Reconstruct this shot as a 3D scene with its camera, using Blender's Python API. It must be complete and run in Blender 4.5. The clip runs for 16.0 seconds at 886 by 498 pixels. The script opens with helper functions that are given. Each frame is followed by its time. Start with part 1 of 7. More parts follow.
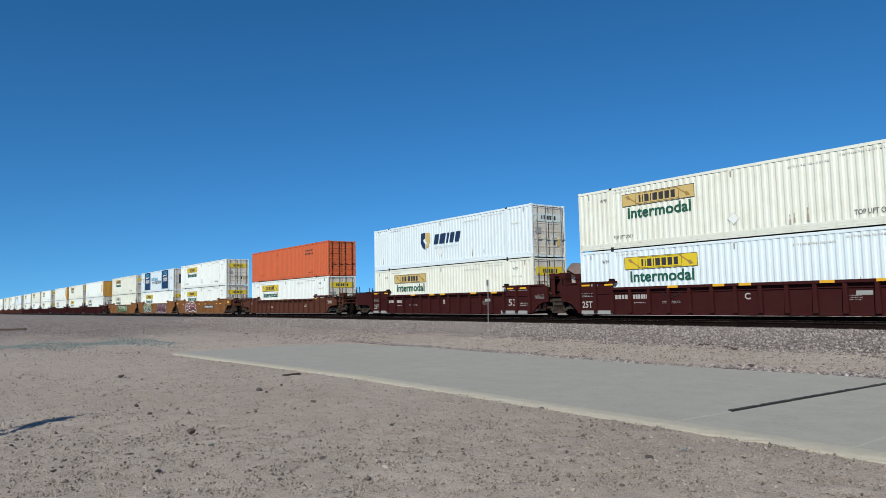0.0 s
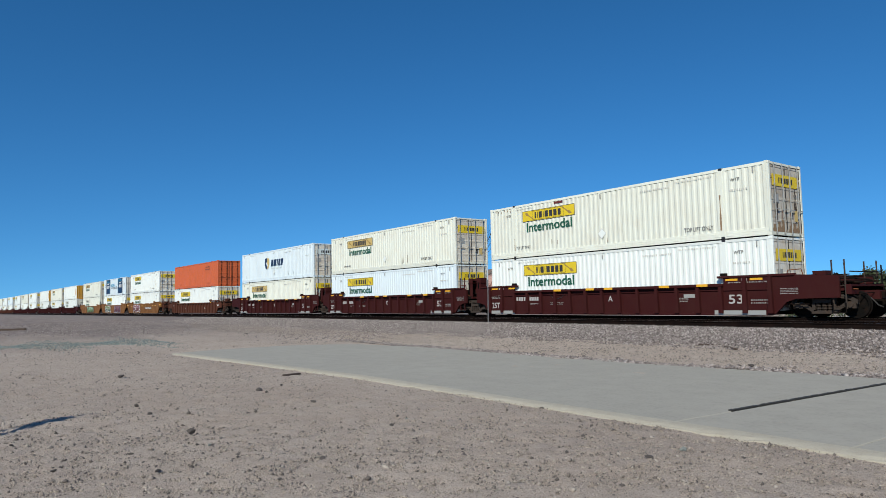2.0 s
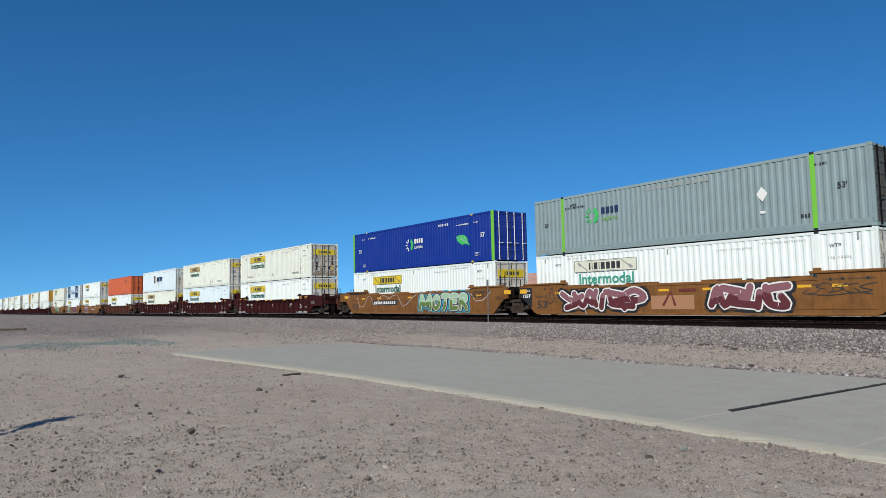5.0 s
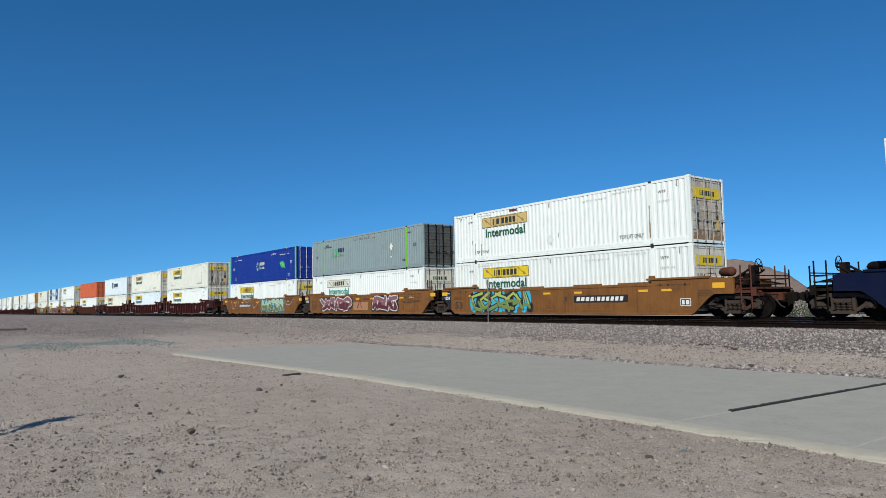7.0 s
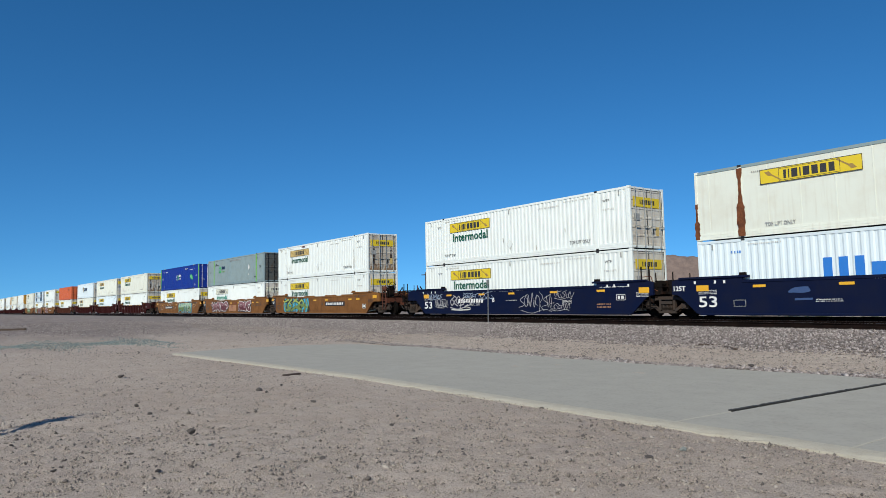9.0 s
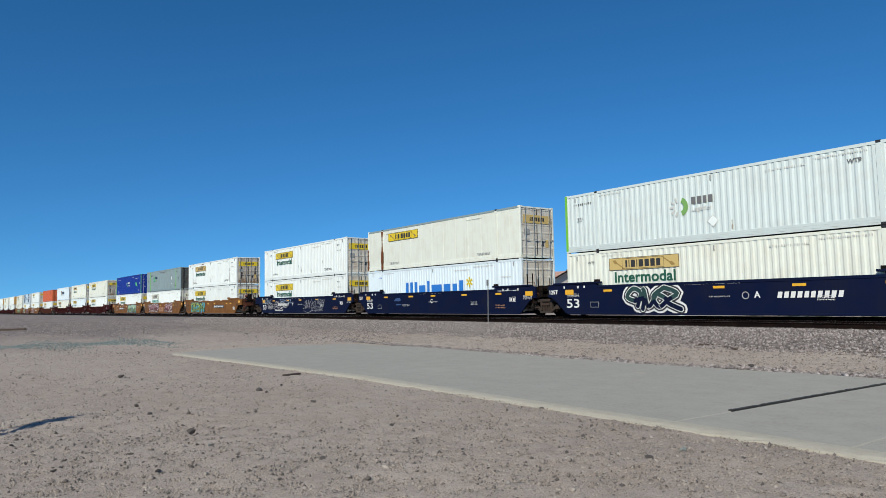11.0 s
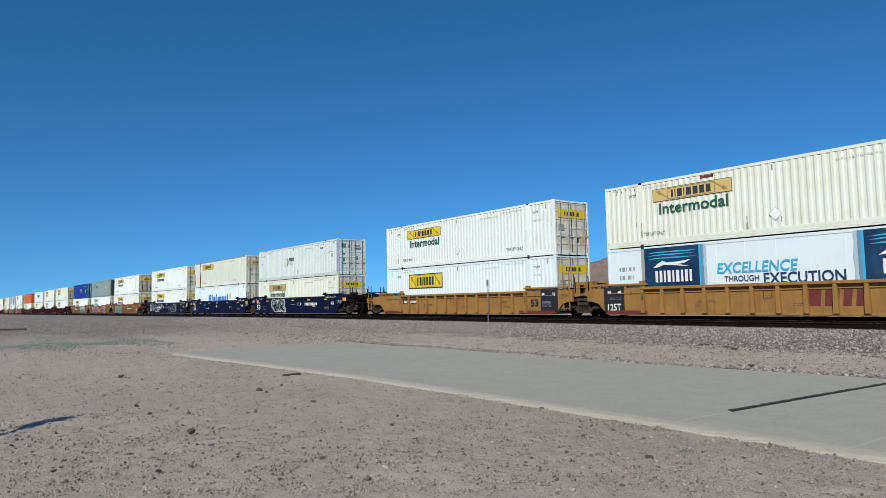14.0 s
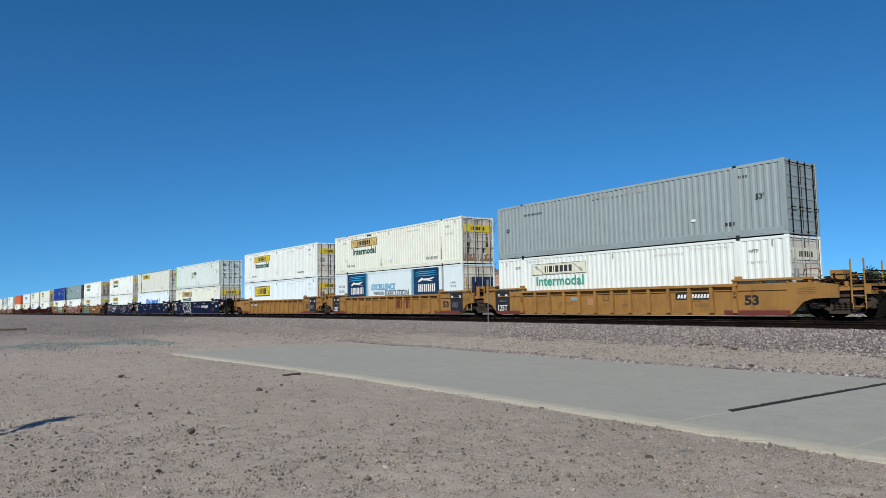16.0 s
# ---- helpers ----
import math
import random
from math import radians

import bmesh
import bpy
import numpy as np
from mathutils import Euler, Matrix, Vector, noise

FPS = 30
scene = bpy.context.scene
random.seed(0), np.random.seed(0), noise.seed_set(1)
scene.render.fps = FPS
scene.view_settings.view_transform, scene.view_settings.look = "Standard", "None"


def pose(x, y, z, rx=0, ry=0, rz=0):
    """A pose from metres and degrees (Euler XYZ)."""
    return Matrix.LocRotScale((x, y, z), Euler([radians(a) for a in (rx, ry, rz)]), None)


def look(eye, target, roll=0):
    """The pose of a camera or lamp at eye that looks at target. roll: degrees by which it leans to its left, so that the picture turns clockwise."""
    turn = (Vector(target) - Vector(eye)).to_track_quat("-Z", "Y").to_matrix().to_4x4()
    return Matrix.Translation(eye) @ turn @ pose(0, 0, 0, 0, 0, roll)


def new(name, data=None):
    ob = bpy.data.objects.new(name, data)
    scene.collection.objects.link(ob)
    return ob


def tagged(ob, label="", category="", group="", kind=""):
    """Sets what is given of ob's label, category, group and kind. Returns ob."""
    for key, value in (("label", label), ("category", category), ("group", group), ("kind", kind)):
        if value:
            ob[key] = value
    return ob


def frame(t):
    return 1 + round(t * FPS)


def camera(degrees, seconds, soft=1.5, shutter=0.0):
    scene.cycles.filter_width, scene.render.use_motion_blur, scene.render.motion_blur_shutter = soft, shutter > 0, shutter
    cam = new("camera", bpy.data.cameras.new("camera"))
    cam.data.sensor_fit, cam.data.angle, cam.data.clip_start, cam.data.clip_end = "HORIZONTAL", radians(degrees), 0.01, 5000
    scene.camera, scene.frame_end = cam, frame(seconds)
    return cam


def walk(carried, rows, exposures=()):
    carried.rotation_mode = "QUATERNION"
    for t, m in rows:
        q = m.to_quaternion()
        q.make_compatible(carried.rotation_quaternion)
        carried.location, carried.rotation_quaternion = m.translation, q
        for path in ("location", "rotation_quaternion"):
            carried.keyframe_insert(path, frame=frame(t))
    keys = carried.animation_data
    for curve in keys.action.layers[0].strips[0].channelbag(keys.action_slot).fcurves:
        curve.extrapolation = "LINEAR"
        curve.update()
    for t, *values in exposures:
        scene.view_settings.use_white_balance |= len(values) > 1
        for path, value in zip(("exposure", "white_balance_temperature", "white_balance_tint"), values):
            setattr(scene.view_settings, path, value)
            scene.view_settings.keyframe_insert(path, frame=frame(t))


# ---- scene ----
# The camera stands still beside a double-track line; x runs along the rails, y across them, the train leaves towards -x.
EYE = (0.0, 0.0, 1.6)
YAW, PITCH, ROLL = 52.953, 4.425, -1.158
cam = camera(66.91, 16.0, soft=0.6)
cam_pose = Matrix.Translation(EYE) @ pose(0, 0, 0, 0, 0, YAW) @ pose(0, 0, 0, 90 + PITCH, 0, 0) @ pose(0, 0, 0, 0, 0, ROLL)
walk(cam, [(0.0, cam_pose), (16.0, cam_pose)], exposures=[(0.0, 0.0), (16.0, 0.0)])

# ---- light ----
SUN_EL, SUN_AZ = radians(36), radians(148)
world = bpy.data.worlds.new("world")
scene.world = world
world.use_nodes = True
wn, wl = world.node_tree.nodes, world.node_tree.links
sky = wn.new("ShaderNodeTexSky")
sky.sky_type = 'NISHITA'
sky.sun_disc = False
sky.sun_elevation, sky.sun_rotation = SUN_EL, SUN_AZ
sky.altitude, sky.air_density, sky.dust_density, sky.ozone_density = 2100, 0.95, 0.0, 2.6
sat = wn.new("ShaderNodeHueSaturation")
sat.inputs["Saturation"].default_value = 1.10
sat.inputs["Value"].default_value = 1.0
deep = wn.new("ShaderNodeMix")          # a very clear, dry desert sky: deepen the blue
deep.data_type, deep.blend_type = 'RGBA', 'MULTIPLY'
deep.inputs[0].default_value = 1.0
deep.inputs[7].default_value = (0.535, 0.85, 1.03, 1)
# the dry air keeps the sky blue almost down to the horizon
tc = wn.new("ShaderNodeTexCoord")
lift = wn.new("ShaderNodeMapping")
lift.inputs["Scale"].default_value = (1, 1, 0.92)
lift.inputs["Location"].default_value = (0, 0, 0.085)
wl.new(tc.outputs["Generated"], lift.inputs["Vector"])
wl.new(lift.outputs[0], sky.inputs["Vector"])
wl.new(sky.outputs[0], deep.inputs[6])
wl.new(deep.outputs[2], sat.inputs["Color"])
wl.new(sat.outputs[0], wn["Background"].inputs["Color"])
wn["Background"].inputs["Strength"].default_value = 0.112

sun = new("sun", bpy.data.lights.new("sun", 'SUN'))
sun.data.energy, sun.data.angle, sun.data.color = 5.0, radians(0.53), (1.0, 0.955, 0.83)
to_sun = Vector((math.sin(SUN_AZ) * math.cos(SUN_EL), math.cos(SUN_AZ) * math.cos(SUN_EL), math.sin(SUN_EL)))
sun.matrix_world = look(to_sun * 50, (0, 0, 0))


# ---- materials ----
def nodes_of(name):
    m = bpy.data.materials.new(name)
    m.use_nodes = True
    return m, m.node_tree.nodes, m.node_tree.links, m.node_tree.nodes["Principled BSDF"]


def add_node(n, kind, **sets):
    nd = n.new("ShaderNode" + kind)
    for k, v in sets.items():
        nd.inputs[k].default_value = v
    return nd


def place_vec(n, l, scale=(1, 1, 1), shift=True):
    """Object coordinates, shifted by each object's own random number."""
    tc = n.new("ShaderNodeTexCoord")
    mp = n.new("ShaderNodeMapping")
    mp.inputs["Scale"].default_value = scale
    if shift:
        oi = n.new("ShaderNodeObjectInfo")
        mu = n.new("ShaderNodeMath")
        mu.operation = 'MULTIPLY'
        mu.inputs[1].default_value = 37.0
        l.new(oi.outputs["Random"], mu.inputs[0])
        l.new(mu.outputs[0], mp.inputs["Location"])
    l.new(tc.outputs["Object"], mp.inputs["Vector"])
    return mp.outputs[0]


def mix_col(n, l, fac, a, b):
    mx = n.new("ShaderNodeMix")
    mx.data_type = 'RGBA'
    for sock, val in ((mx.inputs["Factor"], fac), (mx.inputs["A"], a), (mx.inputs["B"], b)):
        if isinstance(val, bpy.types.NodeSocket):
            l.new(val, sock)
        elif isinstance(val, tuple):
            sock.default_value = (*val[:3], 1)
        else:
            sock.default_value = val
    # the colour sockets of the mix node
    for s, val in ((mx.inputs[6], a), (mx.inputs[7], b)):
        if isinstance(val, bpy.types.NodeSocket):
            l.new(val, s)
        else:
            s.default_value = (*val[:3], 1)
    if isinstance(fac, bpy.types.NodeSocket):
        l.new(fac, mx.inputs[0])
    else:
        mx.inputs[0].default_value = fac
    return mx.outputs[2]


def ramp(n, l, src, lo, hi, a=0.0, b=1.0):
    r = n.new("ShaderNodeMapRange")
    for k, v in (("From Min", lo), ("From Max", hi), ("To Min", a), ("To Max", b)):
        r.inputs[k].default_value = v
    l.new(src, r.inputs["Value"])
    return r.outputs[0]


def noise_tex(n, l, vec, scale, detail=4.0, rough=0.55):
    t = add_node(n, "TexNoise", Scale=scale, Detail=detail, Roughness=rough)
    l.new(vec, t.inputs["Vector"])
    return t.outputs["Fac"]


def paint(name, col, rough=0.45, grime=(0.25, 0.2, 0.15), amount=0.35, streak=0.5, vary=0.06, metal=0.0):
    """Weathered paint: vertical run-off streaks, blotches of dust, a tint of its own for each thing."""
    m, n, l, b = nodes_of(name)
    oi = n.new("ShaderNodeObjectInfo")
    base = mix_col(n, l, ramp(n, l, oi.outputs["Random"], 0, 1, 0, 1), tuple(c * (1 - vary) for c in col), tuple(min(1, c * (1 + vary)) for c in col))
    run = noise_tex(n, l, place_vec(n, l, (4.0, 4.0, 0.25)), 2.2, 5)
    blot = noise_tex(n, l, place_vec(n, l), 1.1, 6, 0.6)
    f1 = ramp(n, l, run, 0.52, 0.78, 0, amount * streak)
    f2 = ramp(n, l, blot, 0.45, 0.8, 0, amount)
    c1 = mix_col(n, l, f1, base, grime)
    c2 = mix_col(n, l, f2, c1, grime)
    l.new(c2, b.inputs["Base Color"])
    l.new(ramp(n, l, blot, 0.3, 0.7, rough - 0.08, rough + 0.2), b.inputs["Roughness"])
    b.inputs["Metallic"].default_value = metal
    b.inputs["Specular IOR Level"].default_value = 0.4 if rough < 0.6 else 0.10
    bp = add_node(n, "Bump", Strength=0.12, Distance=0.01)
    l.new(noise_tex(n, l, place_vec(n, l), 9.0, 3), bp.inputs["Height"])
    l.new(bp.outputs[0], b.inputs["Normal"])
    return m


def rusty(name, col, rust=(0.13, 0.055, 0.03), cover=0.5, rough=0.75):
    m, n, l, b = nodes_of(name)
    f = ramp(n, l, noise_tex(n, l, place_vec(n, l), 2.6, 8, 0.65), 0.62 - cover * 0.3, 0.78 - cover * 0.3)
    c = mix_col(n, l, f, col, rust)
    c2 = mix_col(n, l, ramp(n, l, noise_tex(n, l, place_vec(n, l), 30, 3), 0.4, 0.8, 0, 0.5), c, tuple(v * 0.45 for v in rust))
    l.new(c2, b.inputs["Base Color"])
    b.inputs["Roughness"].default_value = rough
    b.inputs["Specular IOR Level"].default_value = 0.05
    bp = add_node(n, "Bump", Strength=0.3, Distance=0.01)
    l.new(noise_tex(n, l, place_vec(n, l), 40, 3), bp.inputs["Height"])
    l.new(bp.outputs[0], b.inputs["Normal"])
    return m


def plain(name, col, rough=0.55, metal=0.0):
    """Small lettering and stickers: a thin worn film."""
    m, n, l, b = nodes_of(name)
    f = ramp(n, l, noise_tex(n, l, place_vec(n, l), 14, 4), 0.5, 0.8, 0, 0.25)
    l.new(mix_col(n, l, f, col, tuple(0.5 * c + 0.12 for c in col)), b.inputs["Base Color"])
    b.inputs["Roughness"].default_value, b.inputs["Metallic"].default_value = rough, metal
    return m


def stony(name, cols, scale=6.0, rough=0.92, bump=0.5, big=0.25):
    """Earth, gravel and stone: three colours mixed at two scales, with fine relief."""
    m, n, l, b = nodes_of(name)
    v = place_vec(n, l, shift=False)
    f1 = ramp(n, l, noise_tex(n, l, v, big, 5, 0.6), 0.35, 0.65)
    f2 = ramp(n, l, noise_tex(n, l, v, scale, 8, 0.7), 0.4, 0.7)
    c = mix_col(n, l, f1, cols[0], cols[1])
    c = mix_col(n, l, f2, c, cols[2])
    vo = add_node(n, "TexVoronoi", Scale=scale * 7)
    l.new(v, vo.inputs["Vector"])
    c = mix_col(n, l, ramp(n, l, vo.outputs["Distance"], 0.05, 0.5, 0.0, 0.45), c, tuple(min(1, x * 1.25) for x in cols[0]))
    l.new(c, b.inputs["Base Color"])
    b.inputs["Roughness"].default_value = rough
    bp = add_node(n, "Bump", Strength=bump, Distance=0.02)
    l.new(noise_tex(n, l, v, scale * 5, 8, 0.75), bp.inputs["Height"])
    l.new(bp.outputs[0], b.inputs["Normal"])
    return m


def earth(name, a, b, dark):
    """Bare gritty earth: broad patches, hand-sized mottling and grains of about a centimetre."""
    m, n, l, s = nodes_of(name)
    v = place_vec(n, l, shift=False)
    c = mix_col(n, l, ramp(n, l, noise_tex(n, l, v, 0.22, 6, 0.6), 0.35, 0.65), a, b)
    c = mix_col(n, l, ramp(n, l, noise_tex(n, l, v, 2.3, 7, 0.7), 0.45, 0.75, 0, 0.5), c, dark)
    grit = noise_tex(n, l, v, 55, 3, 0.7)
    c = mix_col(n, l, ramp(n, l, grit, 0.50, 0.68, 0, 0.75), c, tuple(x * 0.62 for x in dark))
    pale = noise_tex(n, l, v, 80, 2, 0.6)
    c = mix_col(n, l, ramp(n, l, pale, 0.58, 0.72, 0, 0.6), c, tuple(min(1, x * 1.35) for x in b))
    xyz = n.new("ShaderNodeSeparateXYZ")
    l.new(v, xyz.inputs[0])
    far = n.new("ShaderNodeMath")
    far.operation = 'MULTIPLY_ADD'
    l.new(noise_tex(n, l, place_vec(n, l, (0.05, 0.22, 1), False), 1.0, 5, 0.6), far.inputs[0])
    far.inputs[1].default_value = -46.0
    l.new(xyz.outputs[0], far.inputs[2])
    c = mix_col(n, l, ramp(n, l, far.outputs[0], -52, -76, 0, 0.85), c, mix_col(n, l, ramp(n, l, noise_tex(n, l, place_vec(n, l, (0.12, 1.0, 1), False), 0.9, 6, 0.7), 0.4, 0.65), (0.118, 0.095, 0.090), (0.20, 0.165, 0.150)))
    l.new(c, s.inputs["Base Color"])
    s.inputs["Roughness"].default_value = 0.95
    bp = add_node(n, "Bump", Strength=1.0, Distance=0.02)
    l.new(grit, bp.inputs["Height"])
    b2 = add_node(n, "Bump", Strength=0.6, Distance=0.04)
    l.new(noise_tex(n, l, v, 9, 6, 0.7), b2.inputs["Height"])
    l.new(b2.outputs[0], bp.inputs["Normal"])
    l.new(bp.outputs[0], s.inputs["Normal"])
    return m


def pebbled(name, cols, rough=0.9):
    """Loose stones: each piece takes a colour of its own."""
    m, n, l, b = nodes_of(name)
    g = n.new("ShaderNodeNewGeometry")
    cr = n.new("ShaderNodeValToRGB")
    cr.color_ramp.interpolation = 'LINEAR'
    e = cr.color_ramp.elements
    e[0].color, e[1].color = (*cols[0], 1), (*cols[-1], 1)
    for i, c in enumerate(cols[1:-1]):
        e.new((i + 1) / (len(cols) - 1)).color = (*c, 1)
    l.new(g.outputs["Random Per Island"], cr.inputs[0])
    f = ramp(n, l, noise_tex(n, l, place_vec(n, l, shift=False), 60, 4), 0.35, 0.75, 0, 0.35)
    l.new(mix_col(n, l, f, cr.outputs[0], (0.12, 0.1, 0.09)), b.inputs["Base Color"])
    b.inputs["Roughness"].default_value = rough
    return m


M = {
    "white": paint("white_paint", (0.675, 0.725, 0.700), amount=0.2, streak=0.9, grime=(0.39, 0.36, 0.31)),
    "cream": paint("cream_paint", (0.65, 0.680, 0.600), amount=0.30, streak=1.0, grime=(0.42, 0.36, 0.27)),
    "staindoor": paint("rust_stained_door_paint", (0.50, 0.47, 0.40), amount=0.95, streak=1.0, grime=(0.14, 0.08, 0.045)),
    "cool": paint("cool_white_paint", (0.610, 0.700, 0.735), amount=0.12),
    "palegrey": paint("pale_grey_paint", (0.53, 0.60, 0.585), amount=0.2),
    "grey": paint("grey_paint", (0.2125, 0.2805, 0.289), amount=0.25, grime=(0.102, 0.0935, 0.085)),
    "midgrey": paint("mid_grey_paint", (0.245, 0.300, 0.312), amount=0.35, streak=0.9, grime=(0.15, 0.16, 0.16)),
    "orange": paint("orange_paint", (0.527, 0.1105, 0.034), amount=0.3, grime=(0.255, 0.102, 0.068)),
    "blue": paint("blue_paint", (0.0034, 0.0255, 0.2295), amount=0.12, grime=(0.017, 0.051, 0.187)),
    "green": paint("green_paint", (0.136, 0.425, 0.034), amount=0.2),
    "maroon": paint("maroon_paint", (0.03655, 0.00765, 0.00765), rough=0.65, amount=0.5, grime=(0.0425, 0.0153, 0.0136)),
    "brown": paint("brown_paint", (0.080, 0.030, 0.019), rough=0.65, amount=0.45, grime=(0.04, 0.02, 0.016)),
    "tan": paint("tan_paint", (0.1913, 0.085, 0.0272), rough=0.6, amount=0.85, streak=0.9, grime=(0.085, 0.03825, 0.017)),
    "yellowtan": paint("yellow_tan_paint", (0.285, 0.152, 0.046), rough=0.6, amount=0.75, streak=0.9, grime=(0.15, 0.08, 0.032)),
    "navy": paint("navy_paint", (0.0024, 0.0060, 0.027), rough=0.6, amount=0.4, grime=(0.012, 0.013, 0.020)),
    "door": paint("stained_white_paint", (0.595, 0.578, 0.51), amount=0.6, streak=0.9, grime=(0.238, 0.1445, 0.085)),
    "amber": paint("amber_paint", (0.561, 0.2805, 0.017), amount=0.25),
    "steel": rusty("grimy_steel", (0.00765, 0.0068, 0.006375), rust=(0.0255, 0.0136, 0.00935), cover=0.35),
    "truck": rusty("cast_truck_steel", (0.046, 0.038, 0.033), rust=(0.062, 0.042, 0.032), cover=0.5),
    "darkdoor": rusty("rusted_dark_door", (0.085, 0.095, 0.092), rust=(0.07, 0.045, 0.03), cover=0.3),
    "roofdark": rusty("dark_roof_metal", (0.0255, 0.0221, 0.0204), rust=(0.051, 0.034, 0.0255), cover=0.3),
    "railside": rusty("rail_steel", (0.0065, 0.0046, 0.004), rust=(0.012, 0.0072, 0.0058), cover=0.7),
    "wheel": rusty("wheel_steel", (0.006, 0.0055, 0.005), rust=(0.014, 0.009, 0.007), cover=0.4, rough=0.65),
    "rust": rusty("rust", (0.17, 0.06375, 0.02975), rust=(0.085, 0.034, 0.02125), cover=0.5),
    "black": plain("black_film", (0.0102, 0.0102, 0.0119)),
    "signyellow": plain("yellow_film", (0.629, 0.4675, 0.0153)),
    "signtan": plain("faded_yellow_film", (0.51, 0.374, 0.136)),
    "signpale": plain("pale_film", (0.62, 0.62, 0.50)),
    "printnavy": paint("printed_navy_film", (0.0034, 0.0204, 0.06375), amount=0.55, streak=0.5, grime=(0.0102, 0.085, 0.187)),
    "fadeblue": plain("pale_blue_film", (0.102, 0.2125, 0.306)),
    "fadepale": plain("paler_blue_film", (0.323, 0.425, 0.476)),
    "scrolltan": plain("brown_film", (0.289, 0.187, 0.051)),
    "grime": plain("black_brown_grime", (0.045, 0.030, 0.020), 0.8),
    "dirtfoot": plain("brown_dirt", (0.22, 0.145, 0.085), 0.85),
    "fadedgreen": plain("faded_green_ink", (0.16, 0.33, 0.09)),
    "dirtrun": plain("dirty_run", (0.306, 0.272, 0.221), 0.8),
    "ink": plain("dark_ink", (0.0255, 0.0255, 0.0255)),
    "inkgreen": plain("green_ink", (0.0068, 0.08075, 0.04675)),
    "inkteal": plain("teal_ink", (0.0425, 0.2805, 0.204)),
    "inkblue": plain("blue_ink", (0.017, 0.1615, 0.527)),
    "inknavy": plain("navy_ink", (0.00425, 0.0238, 0.07225)),
    "rubblue": plain("rubbed_blue_paint", (0.030, 0.065, 0.165)),
    "inkcyan": plain("cyan_ink", (0.034, 0.323, 0.527)),
    "inkgrey": plain("grey_ink", (0.272, 0.2805, 0.272)),
    "inkdark": plain("dark_grey_ink", (0.13, 0.13, 0.13)),
    "inkred": plain("red_ink", (0.119, 0.0187, 0.0136)),
    "inkfaint": plain("faded_grey_ink", (0.51, 0.51, 0.476)),
    "inkdull": plain("dull_white_ink", (0.357, 0.3485, 0.34)),
    "inkwhite": plain("white_ink", (0.663, 0.663, 0.6375)),
    "reflector": plain("yellow_reflector", (0.68, 0.357, 0.017), 0.35),
    "leafgreen": plain("bright_green_ink", (0.0425, 0.408, 0.102)),
    "spraygreen": plain("green_spray", (0.1445, 0.204, 0.051)),
    "spraymint": plain("mint_spray", (0.306, 0.459, 0.306)),
    "spraysky": plain("sky_blue_spray", (0.0255, 0.357, 0.561)),
    "spraypink": plain("dusty_pink_spray", (0.21, 0.085, 0.10)),
    "sprayolive": plain("olive_spray", (0.1105, 0.17, 0.034)),
    "sprayred": plain("dark_red_spray", (0.0935, 0.0153, 0.0187)),
    "inkfaded": plain("faded_pinkish_paint", (0.34, 0.17, 0.085)),
    "spraymintpale": plain("pale_blue_patch", (0.153, 0.289, 0.34)),
    "sprayice": plain("pale_blue_spray", (0.289, 0.3655, 0.4675)),
    "palewash": plain("pale_lilac_spray", (0.40, 0.34, 0.32)),
    "spraydeep": plain("deep_green_spray", (0.0102, 0.0425, 0.03825)),
    "spraylime": plain("lime_spray", (0.323, 0.391, 0.085)),
    "bright": plain("worn_rail_top", (0.255, 0.238, 0.2295), 0.3, 0.9),
    "ground": earth("desert_ground", (0.372, 0.308, 0.258), (0.432, 0.368, 0.314), (0.216, 0.172, 0.140)),
    "ballastbed": stony("ballast_bed", ((0.1445, 0.1241, 0.1148), (0.187, 0.1615, 0.1496), (0.085, 0.07055, 0.06545)), 9.0, bump=0.9, big=0.5),
    "ballast": pebbled("ballast_stone", ((0.0765, 0.0646, 0.0612), (0.17, 0.1462, 0.1386), (0.2465, 0.2142, 0.204), (0.425, 0.3867, 0.3655))),
    "darkstone": pebbled("dark_sharp_stone", ((0.034, 0.0306, 0.0306), (0.085, 0.0748, 0.07225), (0.136, 0.1232, 0.119), (0.204, 0.1785, 0.1658))),
    "pebble": pebbled("pebble_stone", ((0.051, 0.0442, 0.0408), (0.136, 0.1148, 0.102), (0.238, 0.204, 0.1785), (0.289, 0.255, 0.221), (0.3655, 0.3315, 0.289))),
    "earthstone": pebbled("earth_coloured_stone", ((0.13, 0.11, 0.092), (0.24, 0.205, 0.17), (0.32, 0.28, 0.235), (0.36, 0.315, 0.265), (0.41, 0.365, 0.31))),
    "tealstone": pebbled("teal_grey_stone", ((0.068, 0.085, 0.085), (0.1275, 0.1785, 0.1785), (0.2125, 0.272, 0.2635), (0.17, 0.17, 0.153))),
    "rock": stony("dark_rock", ((0.0595, 0.051, 0.0476), (0.102, 0.08925, 0.08075), (0.03825, 0.034, 0.03145)), 12.0),
    "concrete": stony("worn_concrete", ((0.266, 0.257, 0.226), (0.304, 0.294, 0.260), (0.230, 0.222, 0.194)), 2.0, bump=0.08, big=0.35),
    "lip": stony("pale_concrete_edge", ((0.323, 0.3017, 0.2465), (0.357, 0.3357, 0.2805), (0.2635, 0.238, 0.1913)), 6.0, bump=0.4),
    "tie": stony("weathered_timber", ((0.0765, 0.05525, 0.0425), (0.1105, 0.085, 0.068), (0.0425, 0.034, 0.0255)), 8.0),
